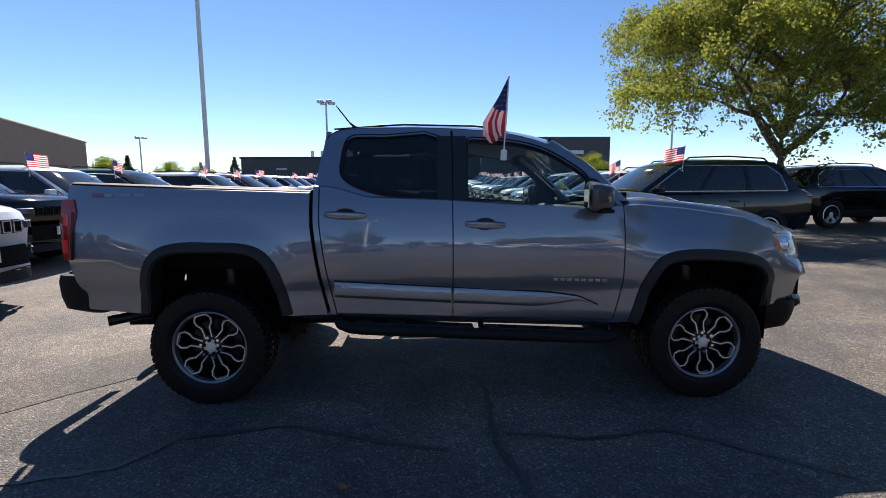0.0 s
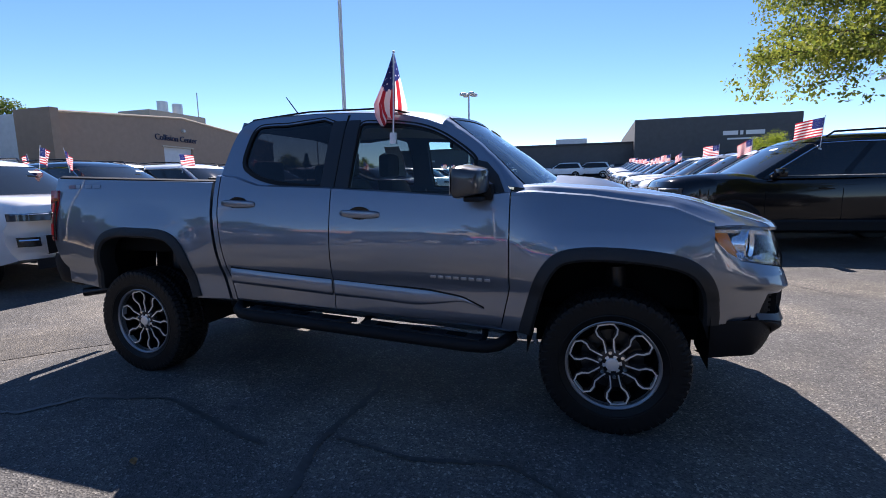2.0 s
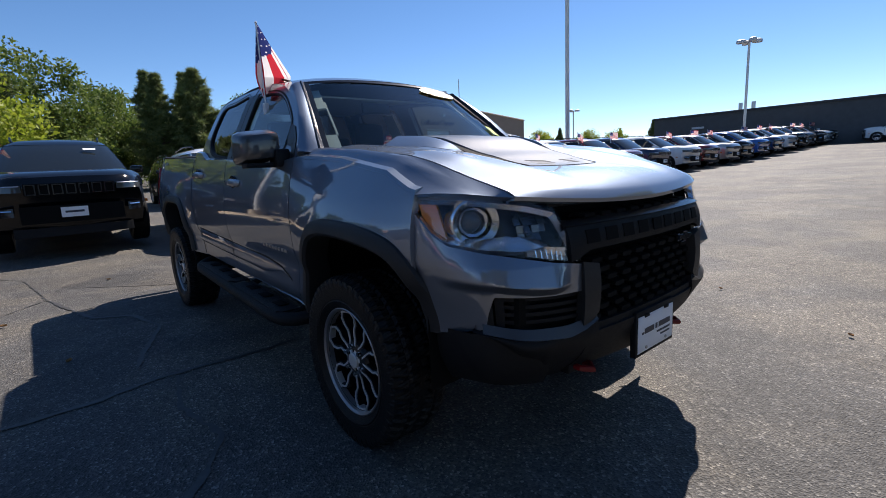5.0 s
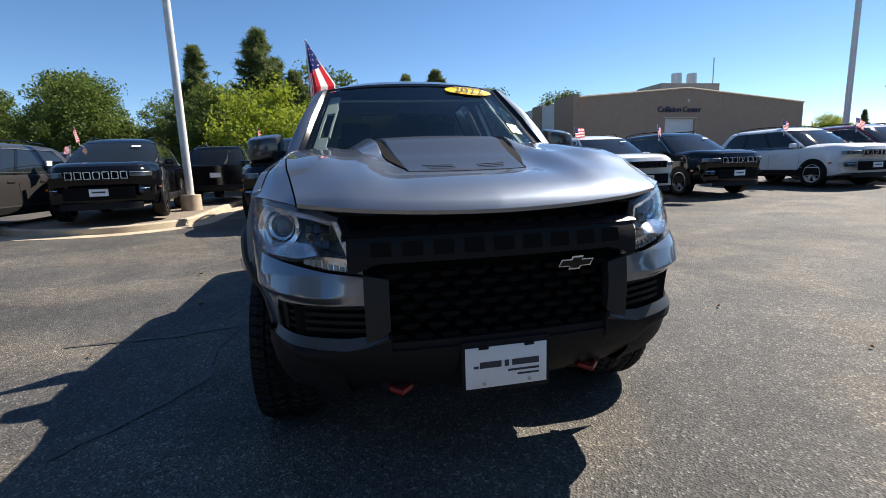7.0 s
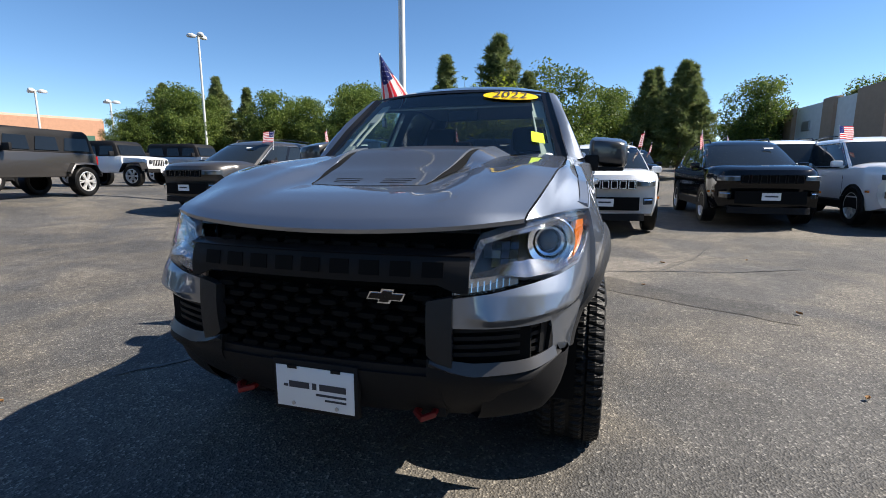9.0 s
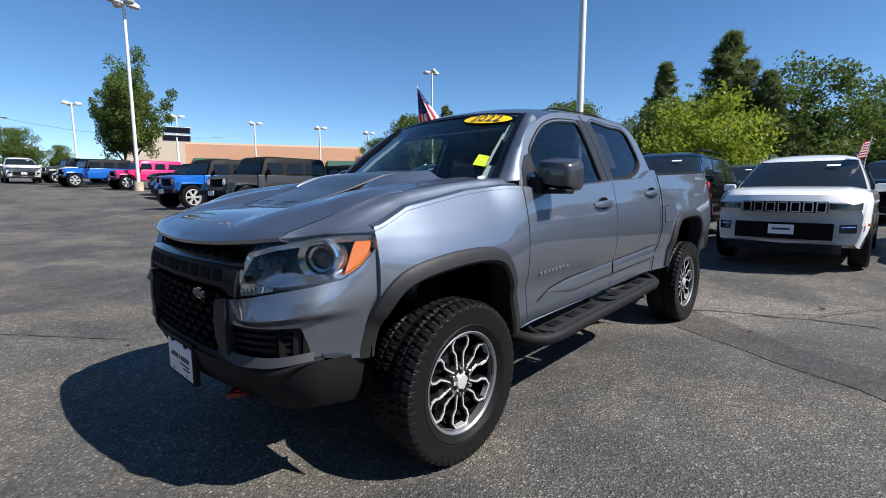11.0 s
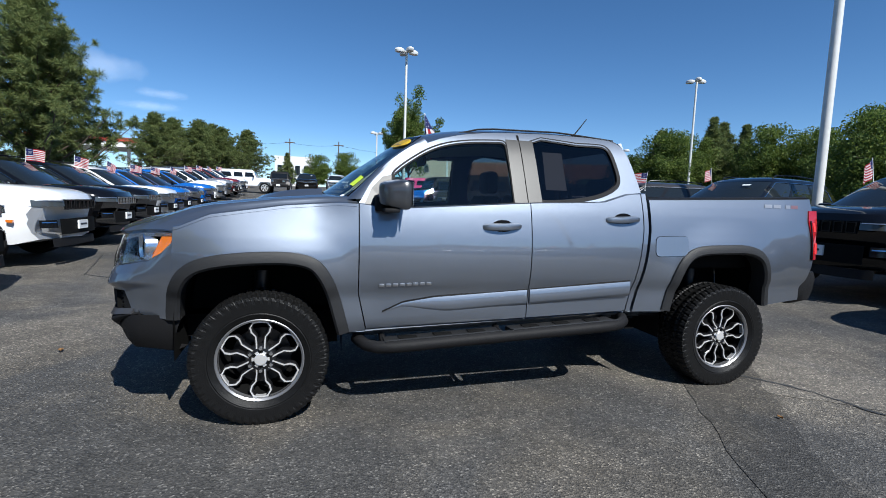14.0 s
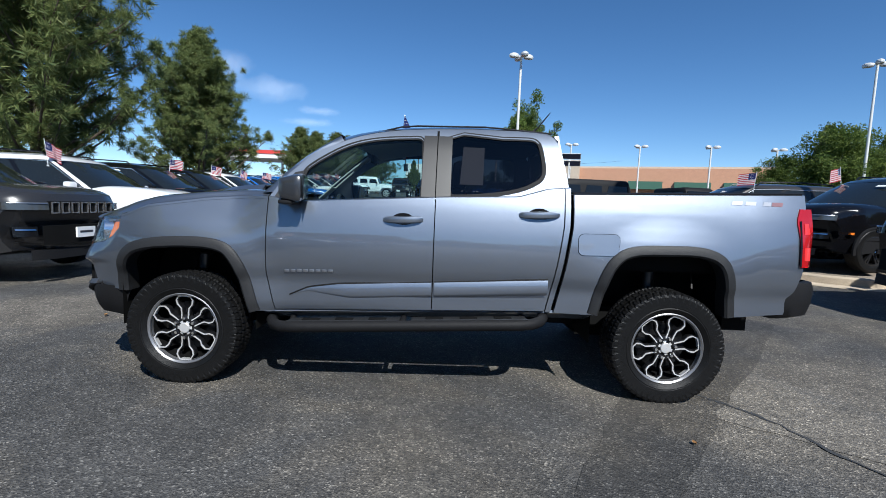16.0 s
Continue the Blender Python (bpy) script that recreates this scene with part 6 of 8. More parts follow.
def suv_ring(z, n=9):
    """Half outline of the cabin at height z, from front centre to rear centre."""
    xf = interp(z, [(1.08, 1.40), (1.15, 1.30), (1.3, 1.06), (1.5, 0.74), (1.62, 0.53), (1.68, 0.38), (1.73, 0.16), (1.76, -0.1)])
    xr = interp(z, [(1.08, -2.36), (1.2, -2.30), (1.45, -2.14), (1.62, -2.02), (1.68, -1.95), (1.73, -1.7), (1.76, -1.2)])
    w = interp(z, [(1.08, 0.93), (1.2, 0.895), (1.45, 0.80), (1.62, 0.725), (1.68, 0.68), (1.73, 0.56), (1.76, 0.35)])
    pts = [(xf, 0), (xf - 0.02, w * 0.45), (xf - 0.09, w * 0.80), (xf - 0.20, w * 0.955), (xf - 0.5, w)]
    for k in range(1, 5):
        pts.append((xf - 0.5 + (xr + 0.45 - xf + 0.5) * k / 5, w))
    pts += [(xr + 0.45, w), (xr + 0.15, w * 0.97), (xr + 0.04, w * 0.80), (xr, w * 0.4), (xr, 0)]
    return [(x, y, 1.12 + (z - 1.08) * 1.0) for x, y in pts]


def full_ring(z):
    h = suv_ring(z)
    return h + [(x, -y, zz) for x, y, zz in h[-2:0:-1]]


def b_suv_glass(bm):
    grid(bm, [full_ring(z) for z in (1.08, 1.15, 1.3, 1.45, 1.56, 1.64)], close_v=True)
    flip_out(bm)


def b_suv_roof(bm):
    rows = [full_ring(z) for z in (1.625, 1.65, 1.68, 1.71, 1.735, 1.76)]
    rows[0] = [(x * 1.0, y * 1.012, z) for x, y, z in rows[0]]
    vs = grid(bm, rows, close_v=True)
    bm.faces.new(vs[-1])
    flip_out(bm)


def pillar(bm, idx, w0, w1, sgn, out=0.006):
    rows = []
    for z in (1.08, 1.2, 1.35, 1.5, 1.64):
        h = suv_ring(z)
        i = int(idx)
        f = idx - i
        p = Vector(h[i]).lerp(Vector(h[i + 1]), f)
        t = (Vector(h[i + 1]) - Vector(h[i])).normalized()
        n = Vector((-t.y, t.x, 0))
        if n.y < 0 and abs(t.x) > 0.3:
            n = -n
        w = w0 + (w1 - w0) * (z - 1.08) / 0.56
        rows.append([(q.x, sgn * q.y, q.z) for q in (p - t * w - n * 0.01, p - t * w + n * out, p + t * w + n * out, p + t * w - n * 0.01)])
    grid(bm, rows)


def b_suv_apillar(bm, s):
    pillar(bm, 3.25, 0.05, 0.035, s, 0.012)
    flip_out(bm)


def b_suv_dpillar(bm, s):
    pillar(bm, 9.7, 0.10, 0.12, s, 0.008)
    flip_out(bm)


def b_suv_bpillar(bm, s, at=5.6):
    pillar(bm, at, 0.045, 0.045, s)
    flip_out(bm)


def front_strip(bm, y0, y1, z0, z1, out, n=10, s=1):
    """A piece that follows the car's front."""
    rows = []
    for i in range(n + 1):
        y = y0 + (y1 - y0) * i / n
        x = nose_line(y) + out
        rows.append([(x - 0.05, s * y, z0), (x, s * y, z0), (x - 0.012, s * y, z1), (x - 0.06, s * y, z1)])
    grid(bm, rows)
    flip_out(bm)


def b_wtrim(bm, s):
    """Thin bright line round the side windows."""
    pts = []
    for z in (1.135, 1.3, 1.45, 1.60):
        h = suv_ring(z)
        pts.append(Vector(h[3]).lerp(Vector(h[4]), 0.55))
    for k in (5, 6, 7, 8, 9):
        pts.append(Vector(suv_ring(1.615)[k]))
    h = suv_ring(1.45)
    pts.append(Vector(h[9]).lerp(Vector(h[10]), 0.4))
    h = suv_ring(1.2)
    pts.append(Vector(h[9]).lerp(Vector(h[10]), 0.1))
    for k in (9, 8, 7, 6, 5, 4):
        pts.append(Vector(suv_ring(1.12)[k]))
    tube(bm, [(p.x, s * (p.y + 0.006), p.z) for p in pts], 0.009, 5)


def b_arch(bm, s, x):
    # the wheel well's shade is a flat black disc on the flank
    rows = []
    y = suv_width(x) * 0.99
    for k in range(17):
        a = math.pi * (-0.06 + 1.12 * k / 16)
        rows.append([(x, s * (y + 0.004), 0.36), (x + 0.40 * math.cos(a), s * (y + 0.004), 0.38 + 0.40 * math.sin(a)), (x + 0.40 * math.cos(a), s * (y + 0.012), 0.38 + 0.40 * math.sin(a)), (x + 0.435 * math.cos(a), s * (y + 0.010), 0.38 + 0.43 * math.sin(a)), (x + 0.44 * math.cos(a), s * (y - 0.02), 0.38 + 0.435 * math.sin(a))])
    grid(bm, rows)
    flip_out(bm)


def b_sill(bm, s):
    grid(bm, [[(x, s * (suv_width(x) - 0.01), 0.50), (x, s * (suv_width(x) + 0.008), 0.47), (x, s * (suv_width(x) - 0.005), 0.34), (x, s * 0.80, 0.29)] for x in (1.05, 0.5, 0, -0.5, -1.08)])
    flip_out(bm)


def b_door_line(bm, s, x):
    tube(bm, [(x, s * (suv_width(x) * z2 + 0.0), z) for z, z2 in ((0.5, 0.995), (0.75, 0.985), (0.95, 0.995), (1.06, 0.965))], 0.005, 4)


def b_handle(bm, s, x):
    box(bm, x, x + 0.2, *sorted((s * 0.96, s * 1.0)), 0.955, 0.985, 0.008)


def b_mirrors(bm, s):
    box(bm, 0.80, 0.93, *sorted((s * 0.95, s * 1.14)), 1.14, 1.27, 0.03)
    box(bm, 0.84, 0.90, *sorted((s * 0.88, s * 0.97)), 1.12, 1.17)


def b_rails(bm, s):
    tube(bm, [(0.1, s * 0.60, 1.74), (0.0, s * 0.61, 1.815), (-0.8, s * 0.62, 1.84), (-1.6, s * 0.60, 1.805), (-1.7, s * 0.59, 1.74)], 0.016, 6)


def b_slot(bm, k):
    y = -0.45 + 0.15 * k
    x = interp(abs(y), [(0, 2.455), (0.45, 2.44)]) + 0.022
    outer = [(y - 0.06, 0.856), (y + 0.06, 0.856), (y + 0.06, 1.002), (y - 0.06, 1.002)]
    inner = [(y - 0.044, 0.870), (y + 0.044, 0.870), (y + 0.044, 0.988), (y - 0.044, 0.988)]
    grid(bm, [[(x - 0.015, *o), (x, *o), (x, *i), (x - 0.02, *i)] for o, i in zip(outer, inner)], close_u=True)
    flip_out(bm)


def suv(m, colour, label, grille="chrome", rim=None, group="", rails=True, sheet=False, stretch=1.0):
    car = empty("parked_suv", m)
    P = CARPAINT[colour]
    add("body", ("body", colour), b_suv_body, P, car)
    add("window_band", ("window_band",), b_suv_glass, M_CARGLASS, car)
    add("roof", ("roof", colour), b_suv_roof, P, car)
    for s in (-1, 1):
        add("front_pillar", ("apillar", colour, s), lambda bm: b_suv_apillar(bm, s), P, car)
        add("rear_pillar", ("dpillar", colour, s), lambda bm: b_suv_dpillar(bm, s), P, car)
        for at in (5.6, 7.5):
            add("door_pillar", ("bpillar", s, at), lambda bm: b_suv_bpillar(bm, s, at), M_BLACKGLOSS, car)
        for x in (1.45, -1.48):
            add("wheel_arch", ("arch", s, x), lambda bm: b_arch(bm, s, x), M_BLACKPLASTIC, car)
        add("sill", ("sill", s), lambda bm: b_sill(bm, s), M_BLACKPLASTIC, car)
        for x in (1.02, 0.0, -0.95):
            add("door_seam", ("seam", s, x), lambda bm: b_door_line(bm, s, x), M_MATTEBLACK, car)
        for x in (0.12, -0.83):
            add("door_handle", ("handle", colour, s, x), lambda bm: b_handle(bm, s, x), P, car)
        add("door_mirror", ("mirror", colour, s), lambda bm: b_mirrors(bm, s), P if colour == "white" else M_BLACKGLOSS, car)
        if rails:
            add("roof_rail", ("rail", colour == "grey", s), lambda bm: b_rails(bm, s), M_BLACKGLOSS if colour != "grey" else M_CHROME, car)
        bright = colour not in ("black", "navy")
        add("window_trim", ("wtrim", bright, s), lambda bm: b_wtrim(bm, s), M_TRIM if bright else M_CHROME, car)
        hl = add("headlight", ("headlight", s), lambda bm: front_strip(bm, 0.54, 0.88, 0.90, 0.995, 0.030, 8, s), M_HEADLAMP, car)
        add("running_light", ("drl", s), lambda bm: front_strip(bm, 0.56, 0.86, 0.980, 0.990, 0.034, 8, s), M_TRIM, hl)
        fog = add("fog_lamp", ("fog", s), lambda bm: front_strip(bm, 0.66, 0.84, 0.57, 0.69, 0.024, 5, s), M_BLACKGLOSS, car)
        add("fog_strip", ("fogstrip", s), lambda bm: front_strip(bm, 0.68, 0.83, 0.648, 0.664, 0.030, 5, s), M_CHROME, fog)
        add("side_marker", ("marker", s), lambda bm: box(bm, 1.90, 1.98, *sorted((s * (suv_width(1.94) - 0.03), s * (suv_width(1.94) + 0.008))), 0.66, 0.70), M_AMBER, car, smooth=False)
        add("taillight", ("tail", s), lambda bm: box(bm, -2.44, -2.20, *sorted((s * 0.55, s * 0.925)), 1.02, 1.10, 0.02), M_RED, car)
    g = add("grille", ("grille",), lambda bm: front_strip(bm, -0.52, 0.52, 0.85, 1.01, 0.012), M_MATTEBLACK, car)
    for k in range(7):
        add("slot_frame", ("slot", grille, k), lambda bm: b_slot(bm, k), M_TRIM if grille == "chrome" else M_BLACKGLOSS, g, smooth=False)
    add("lower_grille", ("lowgrille",), lambda bm: front_strip(bm, -0.60, 0.60, 0.46, 0.70, 0.010), M_MATTEBLACK, car)
    add("lower_bumper", ("lowbump",), lambda bm: front_strip(bm, -0.70, 0.70, 0.27, 0.395, -0.012, 16), M_BLACKPLASTIC, car)
    pl = add("plate", ("plate",), lambda bm: box(bm, 2.46, 2.485, -0.155, 0.155, 0.53, 0.67), M_PLATE, car, smooth=False)
    add("plate_print", ("plateprint",), lambda bm: box(bm, 2.485, 2.487, -0.11, 0.11, 0.59, 0.62), M_PRINT, pl, smooth=False)
    add("rear_plate", ("rearplate",), lambda bm: box(bm, -2.47, -2.45, -0.155, 0.155, 0.80, 0.94), M_PLATE, car, smooth=False)
    add("rear_bumper", ("rearbump",), lambda bm: box(bm, -2.49, -2.30, -0.80, 0.80, 0.40, 0.58, 0.03), M_BLACKPLASTIC, car)
    add("dealer_sticker", ("sticker",), lambda bm: [bm.faces.new([bm.verts.new(p) for p in ((0.69, 0.50, 1.592), (0.74, 0.50, 1.562), (0.755, 0.32, 1.562), (0.705, 0.32, 1.592))])], M_PAPER, car, smooth=False)
    if sheet:
        add("window_sheet", ("sheet",), lambda bm: box(bm, -1.35, -1.1, 0.855, 0.87, 1.22, 1.42), M_PAPER, car, smooth=False)
    car_wheels(car, ((1.45, 0.87), (1.45, -0.87), (-1.48, 0.88), (-1.48, -0.88)), rim or M_MACHINED)
    return tagged(car, label, "car", group)


# ---- boxy off-roaders ----
def b_roader_body(bm):
    box(bm, -2.05, 0.98, -0.78, 0.78, 0.55, 1.22, 0.04)
    rows = []
    for x, w, zt in ((0.95, 0.72, 1.22), (1.4, 0.66, 1.20), (1.85, 0.60, 1.16), (1.95, 0.57, 1.12)):
        rows.append([(x, -w, 0.60), (x, -w, zt - 0.06), (x, -w + 0.08, zt), (x, 0, zt + 0.02), (x, w - 0.08, zt), (x, w, zt - 0.06), (x, w, 0.60)])
    vs = grid(bm, rows)
    bm.faces.new(vs[-1])
    flip_out(bm)


def b_roader_fender(bm, s, end):
    x0, x1, x2, x3 = (2.02, 1.90, 1.15, 0.95) if end else (-0.98, -1.15, -1.85, -2.02)
    pts = [(x0, 0.68), (x1, 0.93), ((x1 + x2) / 2, 0.955), (x2, 0.93), (x3, 0.62)]
    grid(bm, [[(x, s * 0.62, z + 0.03), (x, s * 0.92, z), (x, s * 0.94, z - 0.05), (x, s * 0.62, z - 0.03)] for x, z in pts])
    flip_out(bm)


def b_roader_top(bm):
    rows = []
    for z, xf, xr, w in ((1.22, 0.83, -2.02, 0.765), (1.45, 0.74, -1.98, 0.735), (1.66, 0.66, -1.93, 0.70), (1.76, 0.60, -1.90, 0.68), (1.83, 0.48, -1.84, 0.62), (1.85, 0.2, -1.6, 0.4)):
        rows.append([(xf, -w * 0.95, z), (xf + 0.02, 0, z), (xf, w * 0.95, z), (xf - 0.06, w, z), (0.0, w, z), (-0.9, w, z), (xr + 0.05, w, z), (xr, w * 0.95, z), (xr, -w * 0.95, z), (xr + 0.05, -w, z), (-0.9, -w, z), (0.0, -w, z), (xf - 0.06, -w, z)])
    vs = grid(bm, rows, close_v=True)
    bm.faces.new(vs[-1])
    flip_out(bm)


def b_roader_pane(bm, pts):
    bm.faces.new([bm.verts.new(p) for p in pts])
    shell(bm, 0.006)


ROADER_PANES = [[(0.845, -0.64, 1.27), (0.845, 0.64, 1.27), (0.70, 0.60, 1.66), (0.70, -0.60, 1.66)], [(-2.03, 0.55, 1.27), (-2.03, -0.55, 1.27), (-1.965, -0.52, 1.62), (-1.965, 0.52, 1.62)]]
for s in (-1, 1):
    for a, b in ((0.66, -0.02), (-0.16, -0.84), (-1.0, -1.82)):
        q = [(a, s * 0.772, 1.27), (a - 0.10, s * 0.722, 1.62), (b + 0.02, s * 0.722, 1.62), (b, s * 0.772, 1.27)]
        ROADER_PANES.append(q if s > 0 else q[::-1])


def b_roader_lamps(bm, s):
    tube(bm, [(1.93, s * 0.43, 0.98), (1.975, s * 0.43, 0.98)], 0.095, 16)


def off_roader(m, colour, label, group="", top=None, fender=None):
    car = empty("parked_off_roader", m)
    P = CARPAINT[colour]
    add("body", ("jbody", colour), b_roader_body, P, car)
    for s in (-1, 1):
        for end in (0, 1):
            add("fender", ("jfender", (fender or P).name, s, end), lambda bm: b_roader_fender(bm, s, end), fender or P, car)
        add("round_headlight", ("jlamp", s), lambda bm: b_roader_lamps(bm, s), M_SILVERLAMP, car)
        add("taillight", ("jtail", s), lambda bm: box(bm, -2.09, -2.03, *sorted((s * 0.60, s * 0.76)), 0.90, 1.15), M_RED, car, smooth=False)
        add("door_mirror", ("jmirror", s), lambda bm: box(bm, 0.62, 0.70, *sorted((s * 0.80, s * 1.02)), 1.22, 1.40, 0.02), M_BLACKPLASTIC, car)
    for k in range(7):
        add("grille_slot", ("jgrille", k), lambda bm: box(bm, 1.93, 1.965, -0.295 + 0.09 * k, -0.245 + 0.09 * k, 0.82, 1.07), M_MATTEBLACK, car, smooth=False)
    for k, q in enumerate(ROADER_PANES):
        add("window", ("jwin", k), lambda bm: b_roader_pane(bm, q), M_WALLGLASS, car, smooth=False)
    t = top or M_BLACKPLASTIC
    add("hardtop", ("jtop", t.name), b_roader_top, t, car)
    add("front_bumper", ("jbump",), lambda bm: box(bm, 1.98, 2.16, -0.80, 0.80, 0.56, 0.72, 0.02), M_BLACKPLASTIC, car)
    add("rear_bumper", ("jrbump",), lambda bm: box(bm, -2.20, -2.05, -0.78, 0.78, 0.55, 0.70, 0.02), M_BLACKPLASTIC, car)
    add("plate", ("jplate",), lambda bm: box(bm, 2.16, 2.18, -0.155, 0.155, 0.55, 0.70), M_PLATE, car, smooth=False)
    sp = empty("spare_wheel")
    sp.parent = car
    sp.matrix_basis = pose(-2.20, 0.05, 1.02, 0, 0, 90)
    add("tyre", ("tyre",), b_tyre, M_RUBBER, sp)
    add("rim", ("rim", M_DARKALLOY.name), b_rim, M_DARKALLOY, sp)
    car_wheels(car, ((1.50, 0.80), (1.50, -0.80), (-1.50, 0.80), (-1.50, -0.80)), M_MACHINED, 1.08)
    return tagged(car, label, "car", group)


rnd = random.Random(7)
SUV_LABEL = {
    "white": "white mid-size SUV with black windows parked in the row", "black": "glossy black mid-size SUV parked in the row", "grey": "dark grey SUV with bright slotted grille in the row",
    "bronze": "bronze grey SUV with black wheels beside the island", "maroon": "dark maroon SUV parked in the row", "blue": "bright blue SUV parked in the row", "navy": "navy blue SUV parked in the row",
    "silver": "silver grey SUV parked in the row"}


def stand(x, y, heading, lift=0.0):
    return Matrix.Translation((x, y, rise(x, y) + lift)) @ Matrix.Rotation(radians(heading), 4, "Z")


def park_suv(px, y, heading, colour, group, flag=None, lift=0.0, label="", size=1.0, **k):
    """Park by the front plate's place."""
    a = radians(heading)
    x, yy = px - 2.48 * size * math.cos(a), y - 2.48 * size * math.sin(a)
    m = stand(x, yy, heading, lift) @ Matrix.Scale(size, 4)
    car = suv(m, colour, label or SUV_LABEL[colour], group=group, **k)
    if flag is not None:
        s, kind = flag
        f = m @ Matrix.Translation((0.25, s * 0.765, 1.56)) @ Matrix.Rotation(radians(s * -8), 4, "X") @ Matrix.Rotation(radians(rnd.uniform(-25, 25) - heading + 180 + (180 if heading > 90 else 0)), 4, "Z")
        car_flag(f, kind % 3, "small striped flag on a car window", "flags on car windows")
    return car


WEST, EAST = "cars of the west row", "cars of the east row"
# the row behind the truck's tail
park_suv(-5.0, 1.2, 0, "white", WEST, (1, 0), size=0.97)
park_suv(-6.5, 4.25, 0, "black", WEST, (-1, 1), grille="black")
park_suv(-6.3, 6.85, 0, "white", WEST, (-1, 2), grille="black")
park_suv(-6.3, 9.5, 0, "black", WEST, (-1, 0))
for k, c in enumerate(["white", "maroon", "navy", "white", "maroon", "silver", "black", "blue", "navy", "white", "black", "silver", "black", "white", "grey", "black"]):
    park_suv(-6.1 + rnd.uniform(-0.15, 0.15), 13.7 + 2.8 * k, rnd.uniform(-1.5, 1.5), c, WEST, (-1, k) if k % 4 != 3 else None)
park_suv(-5.75, -1.52, 0, "black", WEST, (-1, 1), lift=0.04, grille="black", rim=M_DARKALLOY, size=1.07, label="large glossy black SUV with black grille behind the truck")
park_suv(-5.2, -8.4, -3, "bronze", WEST, (1, 2), rim=M_DARKALLOY, grille="black", sheet=True, size=1.04, lift=0.03)
park_suv(-6.6, -5.28, 10, "black", WEST, (-1, 0), lift=0.16, size=1.03, rim=M_DARKALLOY, label="black SUV with bright grille standing on the kerbed island")
park_suv(-13.5, -1.5, 4, "navy", "cars further back", (1, 1))
park_suv(-14.0, 2.4, 0, "black", "cars further back", (1, 1))
park_suv(-16.4, -4.25, 180, "black", "cars further back", (1, 1), lift=0.1, label="black SUV parked tail-out on the gravel island")
park_suv(-14.3, 5.6, 180, "white", "cars further back", (1, 2))
park_suv(-13.8, -11.0, 0, "grey", "cars further back", (1, 0))
# the facing row
for k, (y, c) in enumerate([(-2.38, "grey"), (-5.5, "white"), (-8.2, "black"), (-10.9, "black"), (-13.6, "white"), (-16.4, "blue"), (-19.2, "navy"), (-22.0, "blue"), (-24.8, "white"), (-27.6, "silver"), (-30.4, "maroon"), (-33.2, "white")]):
    park_suv(min(4.85 + 0.085 * (-2.3 - y), 6.2), y, 180 + rnd.uniform(-1.5, 1.5), c, EAST, (-1 if k < 2 else 1, k), grille="chrome" if k != 1 else "black")
for k, c in enumerate(["black", "white", "silver", "white", "black", "grey", "white", "silver", "white", "navy", "white", "silver", "white", "black"]):
    park_suv(2.5, 6.3 + 2.9 * k, 180 + (6 if k == 0 else rnd.uniform(-1.5, 1.5)), c, EAST, (1, k) if k != 3 else None, size=1.07 if k == 0 else 1.0)
park_suv(15.0, 10.4, 4, "black", "cars further back", None)
park_suv(18.5, 7.5, 4, "black", "cars further back", None)
for k, (x, y, h, c) in enumerate([(-4.5, 52, 180, "white"), (-1.6, 52.5, 180, "white"), (1.5, 53, 180, "silver"), (2.2, -41.2, 90, "black"), (-0.6, -41.2, 90, "white")]):
    park_suv(x, y, h, c, "cars further back")

JL = "boxy off-roader with a black top parked in the row"
OFF = "off-roaders in the south row"
off_roader(stand(-4.66, -13.6, 10), "bronze", "dark grey " + JL, OFF)
off_roader(stand(-4.2, -16.9, 9), "blue", "bright blue " + JL, OFF)
off_roader(stand(-11.3, -18.0, 97), "white", "white " + JL, OFF, fender=M_BLACKPLASTIC)
off_roader(stand(-15.0, -17.6, 97), "silver", "pale silver-green " + JL, OFF, fender=M_BLACKPLASTIC)
off_roader(stand(-5.9, -33.0, 8), "pink", "bright pink " + JL, OFF, top=CARPAINT["pink"])
off_roader(stand(-6.1, -24.4, 8), "blue", "bright blue " + JL, OFF)
off_roader(stand(-3.9, -36.8, 8), "blue", "bright blue " + JL, OFF)
off_roader(stand(-4.3, -40.0, 8), "white", "white " + JL, OFF)
off_roader(stand(-3.8, -43.2, 8), "bronze", "dark grey " + JL, OFF)
off_roader(stand(6.9, -38.2, 180), "white", "white " + JL, OFF, top=CARPAINT["white"])
off_roader(stand(4.4, -40.0, 90), "bronze", "dark grey " + JL, OFF)
park_suv(-4.4, -26.6, 5, "black", OFF, None)
park_suv(-4.4, -19.6, 5, "black", OFF, None)

# the truck's own flag, on the passenger's window
car_flag(Matrix.Translation((0.315, -0.700, 1.66)) @ Matrix.Rotation(radians(2), 4, "X") @ Matrix.Rotation(radians(3), 4, "Y") @ Matrix.Rotation(radians(0), 4, "Z"), 3, "small striped flag drooping from the truck's window")

# ---- light poles ----
def b_pole(bm):
    tube(bm, [(0, 0, 0.0), (0, 0, 11.2)], [0.105, 0.085], 14)


def b_pole_base(bm):
    tube(bm, [(0, 0, -0.1), (0, 0, 0.55)], 0.26, 18)


def b_head(bm):
    rows = []
    for z, r in ((0.0, 0.30), (0.10, 0.34), (0.22, 0.30), (0.30, 0.16)):
        rows.append([(0.55 + r * math.cos(2 * math.pi * k / 12) * 1.15, r * math.sin(2 * math.pi * k / 12) * 0.8, z) for k in range(12)])
    vs = grid(bm, rows, close_v=True)
    bm.faces.new(vs[0])
    bm.faces.new(vs[-1])
    tube(bm, [(0, 0, 0.1), (0.3, 0, 0.12)], 0.05, 6)
    flip_out(bm)


